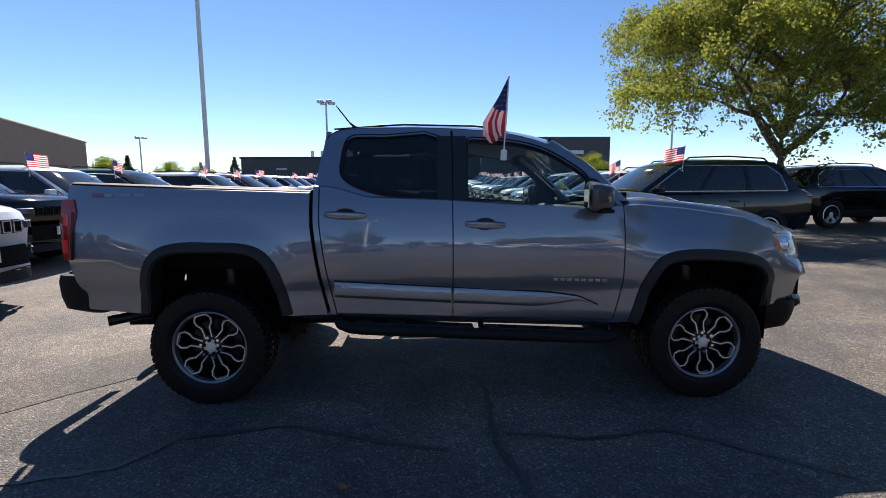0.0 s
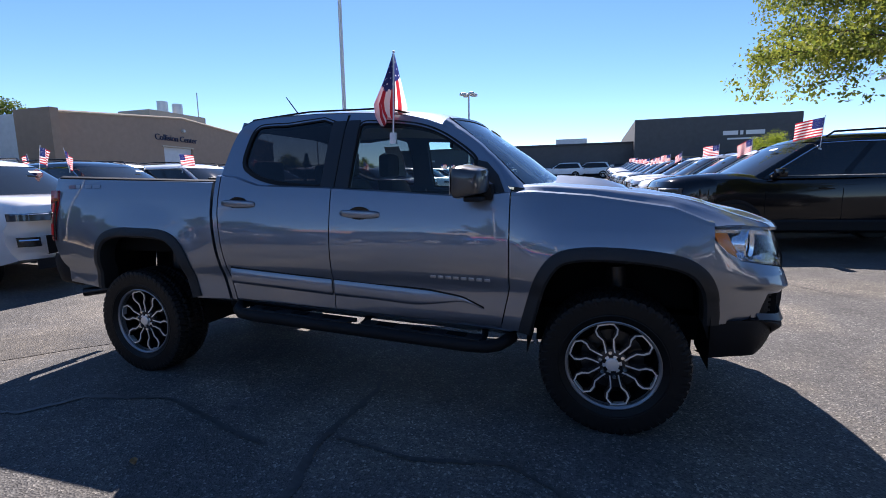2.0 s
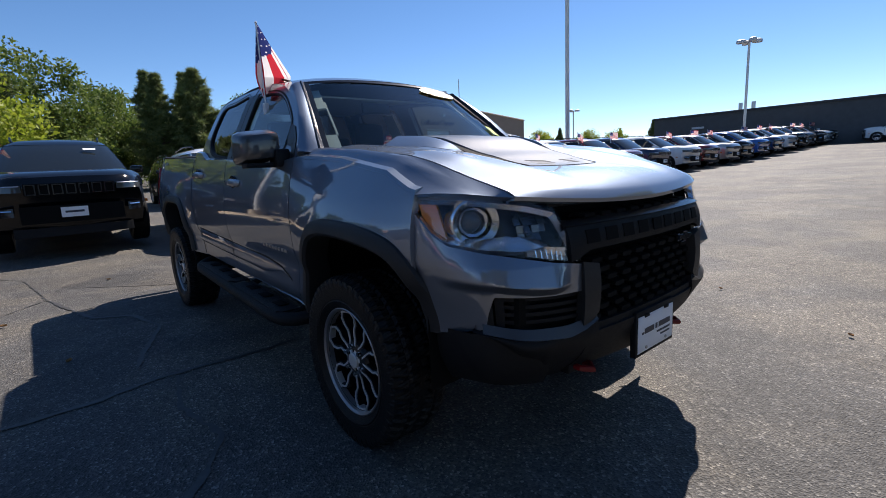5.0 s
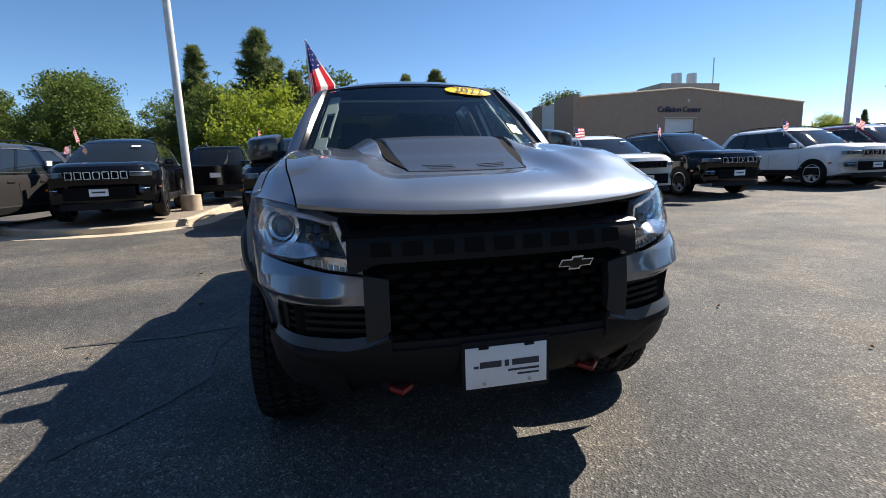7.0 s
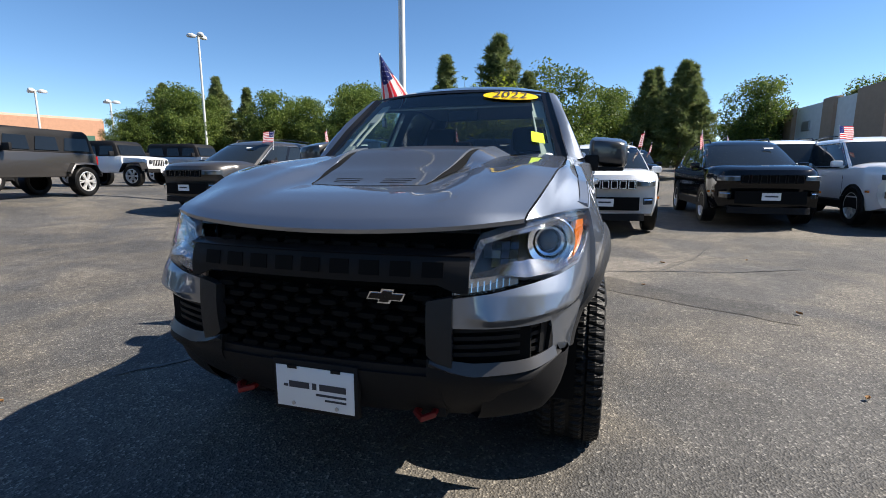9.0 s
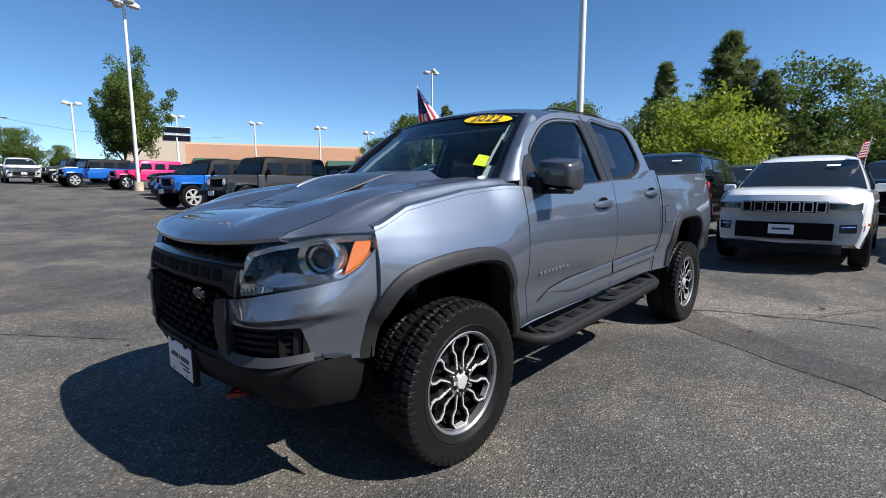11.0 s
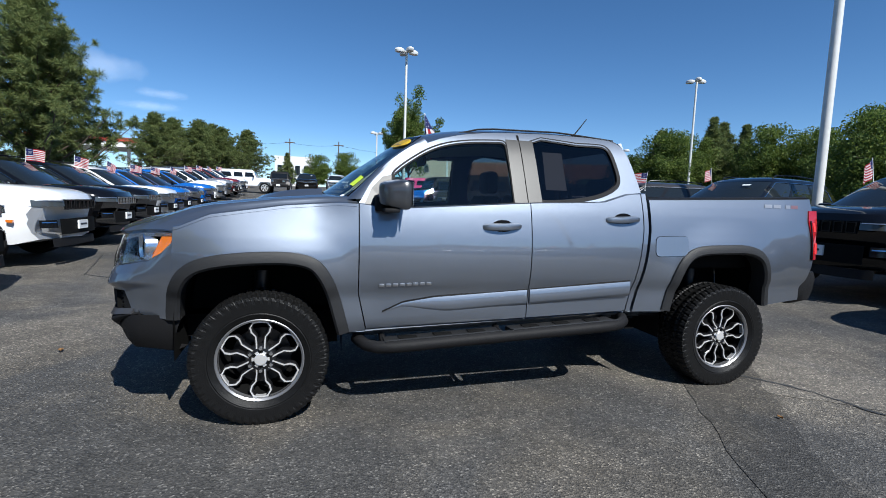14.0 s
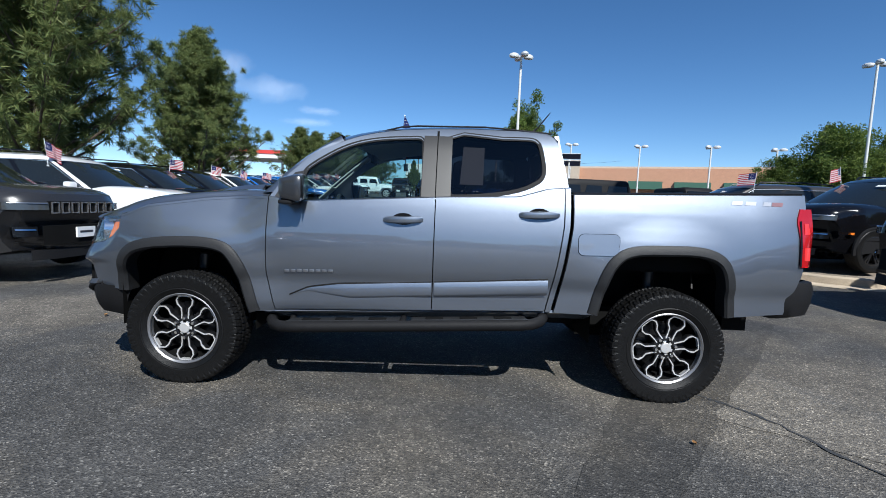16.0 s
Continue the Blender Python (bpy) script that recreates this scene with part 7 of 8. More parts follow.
def light_pole(x, y, h, turn_deg, heads=2):
    p = empty("light_pole", stand(x, y, turn_deg))
    k = h / 11.2
    add("pole", ("lightpole",), b_pole, M_POLE, p, Matrix.Diagonal((1, 1, k, 1)))
    add("pole_base", ("polebase",), b_pole_base, M_CONCRETE, p)
    for i in range(heads):
        add("lamp_head", ("lamphead",), b_head, M_LAMPHEAD, p, Matrix.Translation((0, 0, h - 0.1)) @ Matrix.Rotation(2 * math.pi * i / heads, 4, "Z"))
    return tagged(p, "tall pale grey light pole with shoebox lamp heads", "light pole", "light poles of the lot")


light_pole(-10.47, 18.06, 12.0, 20)
light_pole(-9.85, -4.55, 12.0, 80)
light_pole(-9.97, 40.8, 8.3, 40, 4)
light_pole(-30.9, -31.6, 10.8, 60, 3)
light_pole(-4.95, -31.2, 10.9, 15, 4)
for x, y, h in ((-15.5, -57.2, 7.1), (-22.7, -53.2, 6.7), (-29.0, -49.2, 6.4), (-35.9, -48.6, 6.2), (-5.9, -56.0, 7.3), (16.5, 62.0, 5.4), (22, 40, 7), (-40.0, 62.0, 6.5)):
    light_pole(x, y, h, 30, 3)

M_SOLAR = material("solar_cells", (0.010, 0.016, 0.045), 0.12, coat=0.6)


def solar_mast(x, y, h, turn_deg):
    """A mast that carries two tilted panels."""
    t = empty("solar_mast", stand(x, y, turn_deg))
    bm = bmesh.new()
    tube(bm, [(0, 0, -0.1), (0, 0, h)], 0.09, 10)
    part("mast", bm, M_POLE, t)
    for k in (0, 1):
        bm = bmesh.new()
        box(bm, -1.4, 1.4, -0.03, 0.03, -0.40, 0.40, 0.01)
        bmesh.ops.transform(bm, matrix=Matrix.Translation((0, 0.25 - 0.30 * k, h - 0.35 - 0.85 * k)) @ Matrix.Rotation(radians(-35), 4, "X"), verts=bm.verts)
        frame_part = part("panel_frame", bm, M_POLE, t, smooth=False)
        bm = bmesh.new()
        box(bm, -1.32, 1.32, 0.030, 0.042, -0.33, 0.33)
        bmesh.ops.transform(bm, matrix=Matrix.Translation((0, 0.25 - 0.30 * k, h - 0.35 - 0.85 * k)) @ Matrix.Rotation(radians(-35), 4, "X"), verts=bm.verts)
        part("solar_panel_face", bm, M_SOLAR, frame_part, "dark blue solar cells", smooth=False)
    return tagged(t, "white mast with two dark blue solar panels beside the road", "solar panel")


solar_mast(-15.1, -56.2, 5.9, -14)


def utility_pole(x, y, h):
    t = empty("utility_pole", stand(x, y, 0))
    bm = bmesh.new()
    tube(bm, [(0, 0, -0.1), (0, 0, h)], [0.12, 0.08], 8)
    part("pole", bm, M_BARK, t)
    bm = bmesh.new()
    box(bm, -0.9, 0.9, -0.06, 0.06, h - 0.75, h - 0.60)
    part("cross_arm", bm, M_BARK, t, smooth=False)
    return tagged(t, "brown wooden utility pole far beyond the lot", "utility pole", "utility poles beyond the lot")


WIRE = [(34.0, -84.0), (6.0, -86.5), (-2.6, -86.5), (-34.0, -90.0)]
for x, y in WIRE[1:3]:
    utility_pole(x, y, 8.6)
bm = bmesh.new()
for (ax, ay), (bx, by) in zip(WIRE, WIRE[1:]):
    tube(bm, [(ax + (bx - ax) * k / 8, ay + (by - ay) * k / 8, 11.0 - 1.2 * 4 * (k / 8) * (1 - k / 8) * math.hypot(bx - ax, by - ay) / 32) for k in range(9)], 0.016, 4)
tagged(part("power_line", bm, M_MATTEBLACK, None), "thin dark power line sagging between utility poles", "power line", kind="structure")

# ---- kerbed island ----
def island_loop(grow):
    pts = []
    x0, x1, y0, y1, r = -14.6 - grow, -6.6 + grow, -7.6 - grow, -4.05 + grow, 1.5 + grow
    for cx, cy, a0 in ((x1 - r, y1 - r, 0), (x0 + r, y1 - r, 90), (x0 + r, y0 + r, 180), (x1 - r, y0 + r, 270)):
        for k in range(9):
            a = radians(a0 + 90 * k / 8)
            pts.append((cx + r * math.cos(a), cy + r * math.sin(a)))
    return pts


bm = bmesh.new()
rows = []
for (ax, ay), (bx, by) in zip(island_loop(0.16), island_loop(0.0)):
    za = rise(ax, ay)
    rows.append([(ax, ay, za - 0.02), (ax - (ax - bx) * 0.05, ay - (ay - by) * 0.05, za + 0.125), (ax - (ax - bx) * 0.2, ay - (ay - by) * 0.2, za + 0.15), (bx, by, za + 0.15), (bx, by, za + 0.05)])
grid(bm, rows, close_u=True)
gut = island_loop(0.55)
grid(bm, [[(gx, gy, rise(gx, gy) + 0.006), (ax, ay, rise(ax, ay) + 0.010)] for (gx, gy), (ax, ay) in zip(gut, island_loop(0.16))], close_u=True)
flip_out(bm)
kerb = part("kerb", bm, M_CONCRETE, None)
tagged(kerb, "pale tan concrete kerb and gutter round the island", "kerb", kind="structure")
bm = bmesh.new()
bm.faces.new([bm.verts.new((x, y, rise(x, y) + 0.135)) for x, y in island_loop(0.0)])
isl = part("island_bed", bm, M_GRAVEL, None, smooth=False)
tagged(isl, "brown gravel bed inside the kerbed island", "gravel", kind="structure")


# ---- buildings ----
def wall_quad(bm, a, b, z0, z1, thick=0.4):
    """A wall from a to b with its thickness to the left of the way."""
    a, b = Vector(a), Vector(b)
    d = (b - a).normalized()
    n = Vector((-d.y, d.x))
    q = [a, b, b + n * thick, a + n * thick]
    lo = [bm.verts.new((p.x, p.y, z0)) for p in q]
    hi = [bm.verts.new((p.x, p.y, z1 if isinstance(z1, (int, float)) else z1[i])) for i, p in enumerate(q)]
    bm.faces.new(lo)
    bm.faces.new(hi[::-1])
    for i in range(4):
        bm.faces.new((lo[i], hi[i], hi[(i + 1) % 4], lo[(i + 1) % 4]))
    flip_out(bm)


C1, C2 = Vector((-29.8, 16.8)), Vector((-32.2, 40.9))
hall = tagged(empty("service_building"), "low tan service building with a garage door and white siding", "building")
fdir = (C2 - C1).normalized()
fn = Vector((fdir.y, -fdir.x))


def on_front(s, z, out=0.0):
    p = C1 + fdir * s + fn * out
    return (p.x, p.y, z)


def front_plate(name, s0, s1, z0, z1, out, mat, parent, thick=0.08, label=""):
    bm = bmesh.new()
    v = [bm.verts.new(on_front(*p)) for p in ((s0, z0, out), (s1, z0, out), (s1, z1, out), (s0, z1, out))]
    bm.faces.new(v)
    thicken(bm, thick)
    return part(name, bm, mat, parent, label, smooth=False)


bm = bmesh.new()
gl = C2 - C1
FL = gl.length
top = [(0, 6.05), (FL * 0.45, 6.95), (FL, 5.95)]
door = (8.8, 11.9, 4.55)
loop = [(0, 0.6), (door[0], 0.6), (door[0], door[2]), (door[1], door[2]), (door[1], 0.6), (FL, 0.6), (FL, interp(FL, top)), (FL * 0.45, interp(FL * 0.45, top)), (0, interp(0, top))]
f = [bm.verts.new(on_front(a, z, 0.0)) for a, z in loop]
g = [bm.verts.new(on_front(a, z, -0.4)) for a, z in loop]
bm.faces.new(f)
bm.faces.new(g[::-1])
for i in range(len(loop)):
    bm.faces.new((f[i], g[i], g[(i + 1) % len(loop)], f[(i + 1) % len(loop)]))
flip_out(bm)
part("front_wall", bm, M_TAN, hall, smooth=False)
gd = front_plate("garage_door", door[0], door[1], 1.0, door[2], -0.22, M_WHITEPANEL, hall, 0.06, "white sectional garage door")
for k in range(4):
    front_plate("door_rib", door[0] + 0.05, door[1] - 0.05, 1.6 + 0.75 * k, 1.63 + 0.75 * k, -0.20, M_STEEL, gd, 0.03)
front_plate("door_frame", door[0] - 0.15, door[1] + 0.15, door[2], door[2] + 0.12, 0.05, M_TAN2, hall, 0.1)
for a, b in ((0, FL * 0.45), (FL * 0.45, FL)):
    bm = bmesh.new()
    tube(bm, [on_front(a, interp(a, top) + 0.03, 0.02), on_front(b, interp(b, top) + 0.03, 0.02)], 0.09, 6)
    part("coping", bm, M_TAN2, hall)
bm = bmesh.new()
tube(bm, [on_front(10.9, 5.95, 0.02), on_front(10.9, 5.95, 0.25)], 0.12, 8)
part("wall_lamp", bm, M_LAMPHEAD, hall)
# lettering
fc2 = bpy.data.curves.new("sign", "FONT")
fc2.body = "Collision Center"
fc2.size = 0.66
fc2.extrude = 0.03
fc2.align_x = "CENTER"
sg = new("sign_letters", fc2)
fc2.materials.append(M_NAVY)
p = on_front(10.2, 5.05, 0.06)
ex = Vector((fdir.x, fdir.y, 0))
ez = Vector((fn.x, fn.y, 0))
sg.matrix_world = Matrix.Translation(p) @ Matrix((ex, Vector((0, 0, 1)), ez)).transposed().to_4x4()
sg.parent = hall
# side wall with white panels and tan piers
bm = bmesh.new()
wall_quad(bm, (-66, 17.4), (C1.x - 0.05, C1.y + 0.02), 0.5, [6.6, 6.0, 6.0, 6.6], 0.4)
part("side_wall", bm, M_WHITEPANEL, hall, smooth=False)
for x, w in ((-30.9, 1.6), (-36.2, 0.8), (-43, 0.8), (-50, 1.2), (-58, 0.8)):
    bm = bmesh.new()
    y = 17.0
    box(bm, x - w, x + w, y - 0.3, y + 0.2, 0.5, 6.25)
    part("pier", bm, M_TAN, hall, smooth=False)
for x in (-40, -47, -54):
    bm = bmesh.new()
    box(bm, x - 0.6, x + 0.6, 16.85, 17.25, 4.3, 5.0)
    part("louvre", bm, M_STEEL, hall, smooth=False)
bm = bmesh.new()
v = [bm.verts.new(q) for q in ((C1.x - 0.3, C1.y + 0.2, 5.9), (C2.x - 0.3, C2.y - 0.2, 5.8), (-66, 41, 6.3), (-66, 17.6, 6.3))]
bm.faces.new(v)
thicken(bm, 0.1)
part("roof", bm, M_DARKTRIM, hall, smooth=False)
bm = bmesh.new()
wall_quad(bm, (-66, 41.2), (C2.x - 0.2, C2.y), 0.5, 5.9, -0.4)
part("north_wall", bm, M_TAN, hall, smooth=False)
bm = bmesh.new()
box(bm, -37.5, -34.0, 27.5, 33.5, 6.0, 7.9)
ph = part("roof_unit", bm, M_TAN2, hall, smooth=False)
for y in (30.2, 31.8):
    bm = bmesh.new()
    tube(bm, [(-35.5, y, 7.8), (-35.5, y, 9.0)], 0.45, 12)
    part("roof_fan", bm, M_STEEL, ph)
bm = bmesh.new()
tube(bm, [(-34.5, 33.2, 7.8), (-34.5, 33.2, 10.2)], 0.05, 6)
part("roof_mast", bm, M_STEEL, ph)

shop = tagged(empty("dealership_building"), "long dark grey dealership building with a taller block", "building")
bm = bmesh.new()
box(bm, -22.6, 5.4, 52.2, 75.0, 0.8, 5.3)
lowb = part("low_wing", bm, M_DARKWALL, shop, smooth=False)
bm = bmesh.new()
box(bm, -22.7, 5.4, 52.05, 52.25, 5.2, 5.42)
part("coping", bm, M_DARKTRIM, lowb, smooth=False)
bm = bmesh.new()
box(bm, 5.4, 20.3, 50.8, 78.0, 0.8, 7.5)
tall = part("tall_block", bm, M_DARKWALL, shop, smooth=False)
for y0, y1, z0, z1 in ((13.6, 14.9, 5.55, 5.95), (15.1, 15.35, 5.55, 5.95), (15.6, 17.2, 5.55, 5.95), (14.0, 16.6, 5.1, 5.25)):
    bm = bmesh.new()
    box(bm, y0, y1, 50.70, 50.79, z0, z1)
    part("sign_bar", bm, M_SIGNWHITE, tall, smooth=False)
bm = bmesh.new()
box(bm, 9.0, 12.5, 50.70, 50.79, 1.2, 3.6)
part("shop_window", bm, M_WALLGLASS, tall, smooth=False)
bm = bmesh.new()
box(bm, -3.0, 0.5, 55, 58, 5.3, 6.2)
part("roof_unit", bm, M_WHITEPANEL, lowb, smooth=False)
for x in (-14.0, -15.2):
    bm = bmesh.new()
    tube(bm, [(x, 56, 5.3), (x, 56, 6.4)], 0.2, 8)
    part("roof_vent", bm, M_STEEL, lowb)
bm = bmesh.new()
box(bm, -18.5, -17.3, 52.1, 52.19, 3.9, 4.1)
part("wall_lamp", bm, M_LAMPHEAD, lowb, smooth=False)
for x in (-8, -1, 3):
    bm = bmesh.new()
    box(bm, x - 0.5, x + 0.5, 52.1, 52.19, 2.2, 3.0)
    part("wall_sign", bm, M_SIGNWHITE, lowb, smooth=False)

store = tagged(empty("roadside_store"), "low orange brick store with green awnings and white coping lamps", "building")
A, B = Vector((-14.5, -71.0)), Vector((-42.5, -58.5))
sd = (B - A).normalized()
sn = Vector((sd.y, -sd.x))
if sn.y < 0:
    sn = -sn


def on_store(s, z, out=0.0):
    p = A + sd * s + sn * out
    return (p.x, p.y, z)


SL = (B - A).length
for nm, s0, s1, z0, z1, out, th, mm in [("front_wall", 0, SL, 1.0, 7.4, 0.0, 0.5, M_ORANGE), ("corner_block", -1.0, 6.0, 1.0, 8.6, 0.6, 0.8, M_TAN2), ("coping", 0, SL, 7.4, 7.7, 0.15, 0.6, M_TAN2), ("shop_window", 7, 24, 2.2, 4.2, 0.05, 0.1, M_WALLGLASS)] + [("awning", 7 + 6 * k, 11.5 + 6 * k, 4.4, 5.5, 0.9, 0.9, M_GREENROOF) for k in range(4)] + [("sign_bar", 11.0 + 1.0 * k, 11.7 + 1.0 * k, 6.0 + 0.1 * (k % 2), 6.9 + 0.15 * (k % 3), 0.12, 0.08, M_SIGNRED) for k in range(8)]:
    bm = bmesh.new()
    v = [bm.verts.new(on_store(*q)) for q in ((s0, z0, out), (s1, z0, out), (s1, z1, out), (s0, z1, out))]
    bm.faces.new(v)
    thicken(bm, th)
    part(nm, bm, mm, store, smooth=False)

far = tagged(empty("office_block"), "white distant office block beyond the trees", "building")
bm = bmesh.new()
box(bm, 2.0, 10.0, -112.0, -104.0, 2.0, 10.0)
part("white_wall", bm, M_WHITEPANEL, far, smooth=False)
for k in range(4):
    bm = bmesh.new()
    box(bm, 3.0 + 1.8 * k, 4.0 + 1.8 * k, -103.99, -103.9, 6.0, 8.0)
    part("window", bm, M_WALLGLASS, far, smooth=False)
can = tagged(empty("fuel_canopy"), "white and red fuel station canopy in the distance", "canopy")
bm = bmesh.new()
box(bm, 22.0, 34.0, -70.0, -62.0, 6.6, 7.6)
part("canopy_roof", bm, M_SIGNWHITE, can, smooth=False)
bm = bmesh.new()
box(bm, 21.9, 34.1, -70.1, -61.9, 7.2, 7.7)
part("red_band", bm, M_SIGNRED, can, smooth=False)
for x, y in ((24, -68), (32, -68), (24, -64), (32, -64)):
    bm = bmesh.new()
    tube(bm, [(x, y, 1.5), (x, y, 6.6)], 0.2, 8)
    part("column", bm, M_POLE, can)
tan2 = tagged(empty("yellow_house"), "small yellow building behind the trees", "building")
bm = bmesh.new()
box(bm, -46, -40, -20, -13, 1.0, 4.9)
part("wall", bm, M_TAN2, tan2, smooth=False)


# ---- patches, cracks and litter on the asphalt ----
def ground_sheet(name, loop, lift, mat, label, cat):
    bm = bmesh.new()
    bm.faces.new([bm.verts.new((x, y, rise(x, y) + lift)) for x, y in loop])
    bmesh.ops.triangulate(bm, faces=bm.faces)
    bmesh.ops.recalc_face_normals(bm, faces=bm.faces)
    if sum(f.normal.z for f in bm.faces) < 0:
        bmesh.ops.reverse_faces(bm, faces=bm.faces)
    return tagged(part(name, bm, mat, None, smooth=False), label, cat, kind="structure")


def wobble(loop, r, n, amount):
    out = []
    for (ax, ay), (bx, by) in zip(loop, loop[1:] + loop[:1]):
        for k in range(n):
            t = k / n
            out.append((ax + (bx - ax) * t + r.uniform(-amount, amount), ay + (by - ay) * t + r.uniform(-amount, amount)))
    return out


rg = random.Random(3)
ground_sheet("asphalt_patch", wobble([(-0.45, 2.6), (-1.1, 2.6), (-1.26, 2.0), (-1.95, 1.08), (-2.8, 0.1), (-4.0, -1.36), (-3.6, -1.9), (-2.5, -0.6), (-1.45, 0.75), (-0.98, 1.6)], rg, 6, 0.025), 0.004, M_PATCH, "darker strip of newer asphalt with ragged edges", "asphalt patch")
ground_sheet("asphalt_patch", wobble([(-1.05, -1.1), (-1.05, -0.95), (-0.72, -0.94), (-0.45, -1.22), (-0.66, -1.27)], rg, 4, 0.02), 0.004, M_OLDPATCH, "small worn pale patch of asphalt", "asphalt patch")
ground_sheet("asphalt_patch", wobble([(-2.2, -0.5), (-3.2, 1.2), (-3.3, 2.2), (-2.6, 1.8), (-1.8, 1.0)], rg, 6, 0.05), 0.003, M_OLDPATCH, "worn tan patch of old asphalt", "asphalt patch")
ground_sheet("asphalt_patch", wobble([(6.6, -14.5), (4.4, -12.0), (4.3, -10.2), (5.3, -9.6), (6.6, -11.5)], rg, 6, 0.08), 0.004, M_OLDPATCH, "worn tan patch of old asphalt", "asphalt patch")


def crack(path, width, label="dark sealed crack winding across the asphalt"):
    pts = []
    for (ax, ay), (bx, by) in zip(path, path[1:]):
        n = max(2, int(math.hypot(bx - ax, by - ay) / 0.06))
        for k in range(n):
            t = k / n
            pts.append((ax + (bx - ax) * t + rg.uniform(-0.012, 0.012), ay + (by - ay) * t + rg.uniform(-0.012, 0.012)))
    rows = []
    for i, (x, y) in enumerate(pts):
        a, b = pts[max(i - 1, 0)], pts[min(i + 1, len(pts) - 1)]
        d = math.hypot(b[0] - a[0], b[1] - a[1]) + 1e-6
        w = width * rg.uniform(0.35, 1.3) * min(1.0, 0.25 + i / 6, 0.25 + (len(pts) - i) / 6)
        nx, ny = -(b[1] - a[1]) / d * w, (b[0] - a[0]) / d * w
        rows.append([(x + nx, y + ny, rise(x, y) + 0.006), (x - nx, y - ny, rise(x, y) + 0.006)])
    bm = bmesh.new()
    grid(bm, rows)
    flip_out(bm)
    if sum(f.normal.z for f in bm.faces) < 0:
        bmesh.ops.reverse_faces(bm, faces=bm.faces)
    tagged(part("crack", bm, M_TAR, None, smooth=False), label, "crack", kind="structure")


for path, w in (
        ([(-1.7, 0.55), (-2.06, 0.92), (-2.23, 1.23), (-2.3, 1.52), (-2.42, 1.8), (-2.5, 2.6), (-2.9, 3.6)], 0.014),
        ([(-3.0, -2.0), (-1.8, -1.69), (-1.62, -1.41), (-1.02, -1.28), (-0.4, -1.5), (-0.01, -1.59)], 0.020),
        ([(0.3, -2.6), (0.27, -1.86), (0.18, -1.52), (0.17, -1.29), (0.2, -0.85), (0.11, -0.5)], 0.024),
        ([(0.19, -1.41), (0.71, -1.47), (1.14, -1.4), (1.32, -1.47), (1.9, -1.9)], 0.018),
        ([(-5.5, -3.0), (-4.4, -2.2), (-3.0, -2.0), (-2.2, -2.6)], 0.008),
        ([(4.3, 2.4), (3.6, 3.4), (3.4, 5.0), (2.5, 6.1)], 0.006),
        ([(-4.4, 2.8), (-3.4, 2.4), (-2.42, 1.8)], 0.007),
        ([(2.2, -2.2), (3.2, -3.4), (4.6, -4.2), (5.2, -6.4)], 0.010)):
    crack(path, w)


def dry_leaf(x, y, a, size):
    bm = bmesh.new()
    rows = [[(size * (u - 0.5), size * 0.32 * v * math.sin(math.pi * u) ** 0.7, 0.008 + 0.25 * size * (v * v + (u - 0.5) ** 2)) for v in (-1, -0.5, 0, 0.5, 1)] for u in (0.02, 0.25, 0.5, 0.75, 0.98)]
    grid(bm, rows)
    thicken(bm, 0.0006)
    o = part("dry_leaf", bm, M_DRYLEAF, None)
    o.matrix_world = Matrix.Translation((x, y, rise(x, y) + 0.004)) @ Matrix.Rotation(a, 4, "Z")
    tagged(o, "curled dry brown leaf lying on the asphalt", "leaf", "dry leaves on the asphalt")


for x, y in ((-1.55, 1.52), (-2.9, 1.9), (-0.6, -1.9), (0.55, -2.3), (1.9, 2.6), (2.9, 1.9), (3.3, -0.6), (-2.1, -2.3), (3.0, 2.7), (-0.8, 2.7), (0.9, 2.4), (-3.6, -1.4), (2.3, -2.1), (4.8, -2.6), (-3.3, 3.0)):
    dry_leaf(x, y, rg.uniform(0, 6.28), rg.uniform(0.035, 0.06))


# ---- thin white clouds far off ----
M_CLOUD = bpy.data.materials.new("cloud_veil")
M_CLOUD.use_nodes = True
cn, cl = M_CLOUD.node_tree.nodes, M_CLOUD.node_tree.links
cn.remove(cn["Principled BSDF"])
veil = cn.new("ShaderNodeMixShader")
clear = cn.new("ShaderNodeBsdfTransparent")
white = cn.new("ShaderNodeBsdfTranslucent")
white.inputs["Color"].default_value = (0.9, 0.9, 0.9, 1)
bright = cn.new("ShaderNodeBsdfDiffuse")
bright.inputs["Color"].default_value = (0.9, 0.9, 0.9, 1)
both = cn.new("ShaderNodeAddShader")
cl.new(white.outputs[0], both.inputs[0])
cl.new(bright.outputs[0], both.inputs[1])
cuv = cn.new("ShaderNodeUVMap")
cmap = cn.new("ShaderNodeVectorMath")
cmap.operation = "DISTANCE"
cmap.inputs[1].default_value = (0.5, 0.5, 0.0)
cl.new(cuv.outputs[0], cmap.inputs[0])
ctex = cn.new("ShaderNodeTexNoise")
ctex.inputs["Scale"].default_value = 0.035
ctex.inputs["Detail"].default_value = 6
ctex.inputs["Roughness"].default_value = 0.6
cgeo = cn.new("ShaderNodeNewGeometry")
cl.new(cgeo.outputs["Position"], ctex.inputs["Vector"])
csum = cn.new("ShaderNodeMath")
csum.operation = "MULTIPLY_ADD"
csum.inputs[1].default_value = -1.5
cl.new(cmap.outputs["Value"], csum.inputs[0])
cl.new(ctex.outputs["Fac"], csum.inputs[2])
cramp = cn.new("ShaderNodeMapRange")
cramp.inputs["From Min"].default_value, cramp.inputs["From Max"].default_value = -0.12, 0.42
cramp.inputs["To Min"].default_value, cramp.inputs["To Max"].default_value = 0.0, 0.15
cl.new(csum.outputs[0], cramp.inputs["Value"])
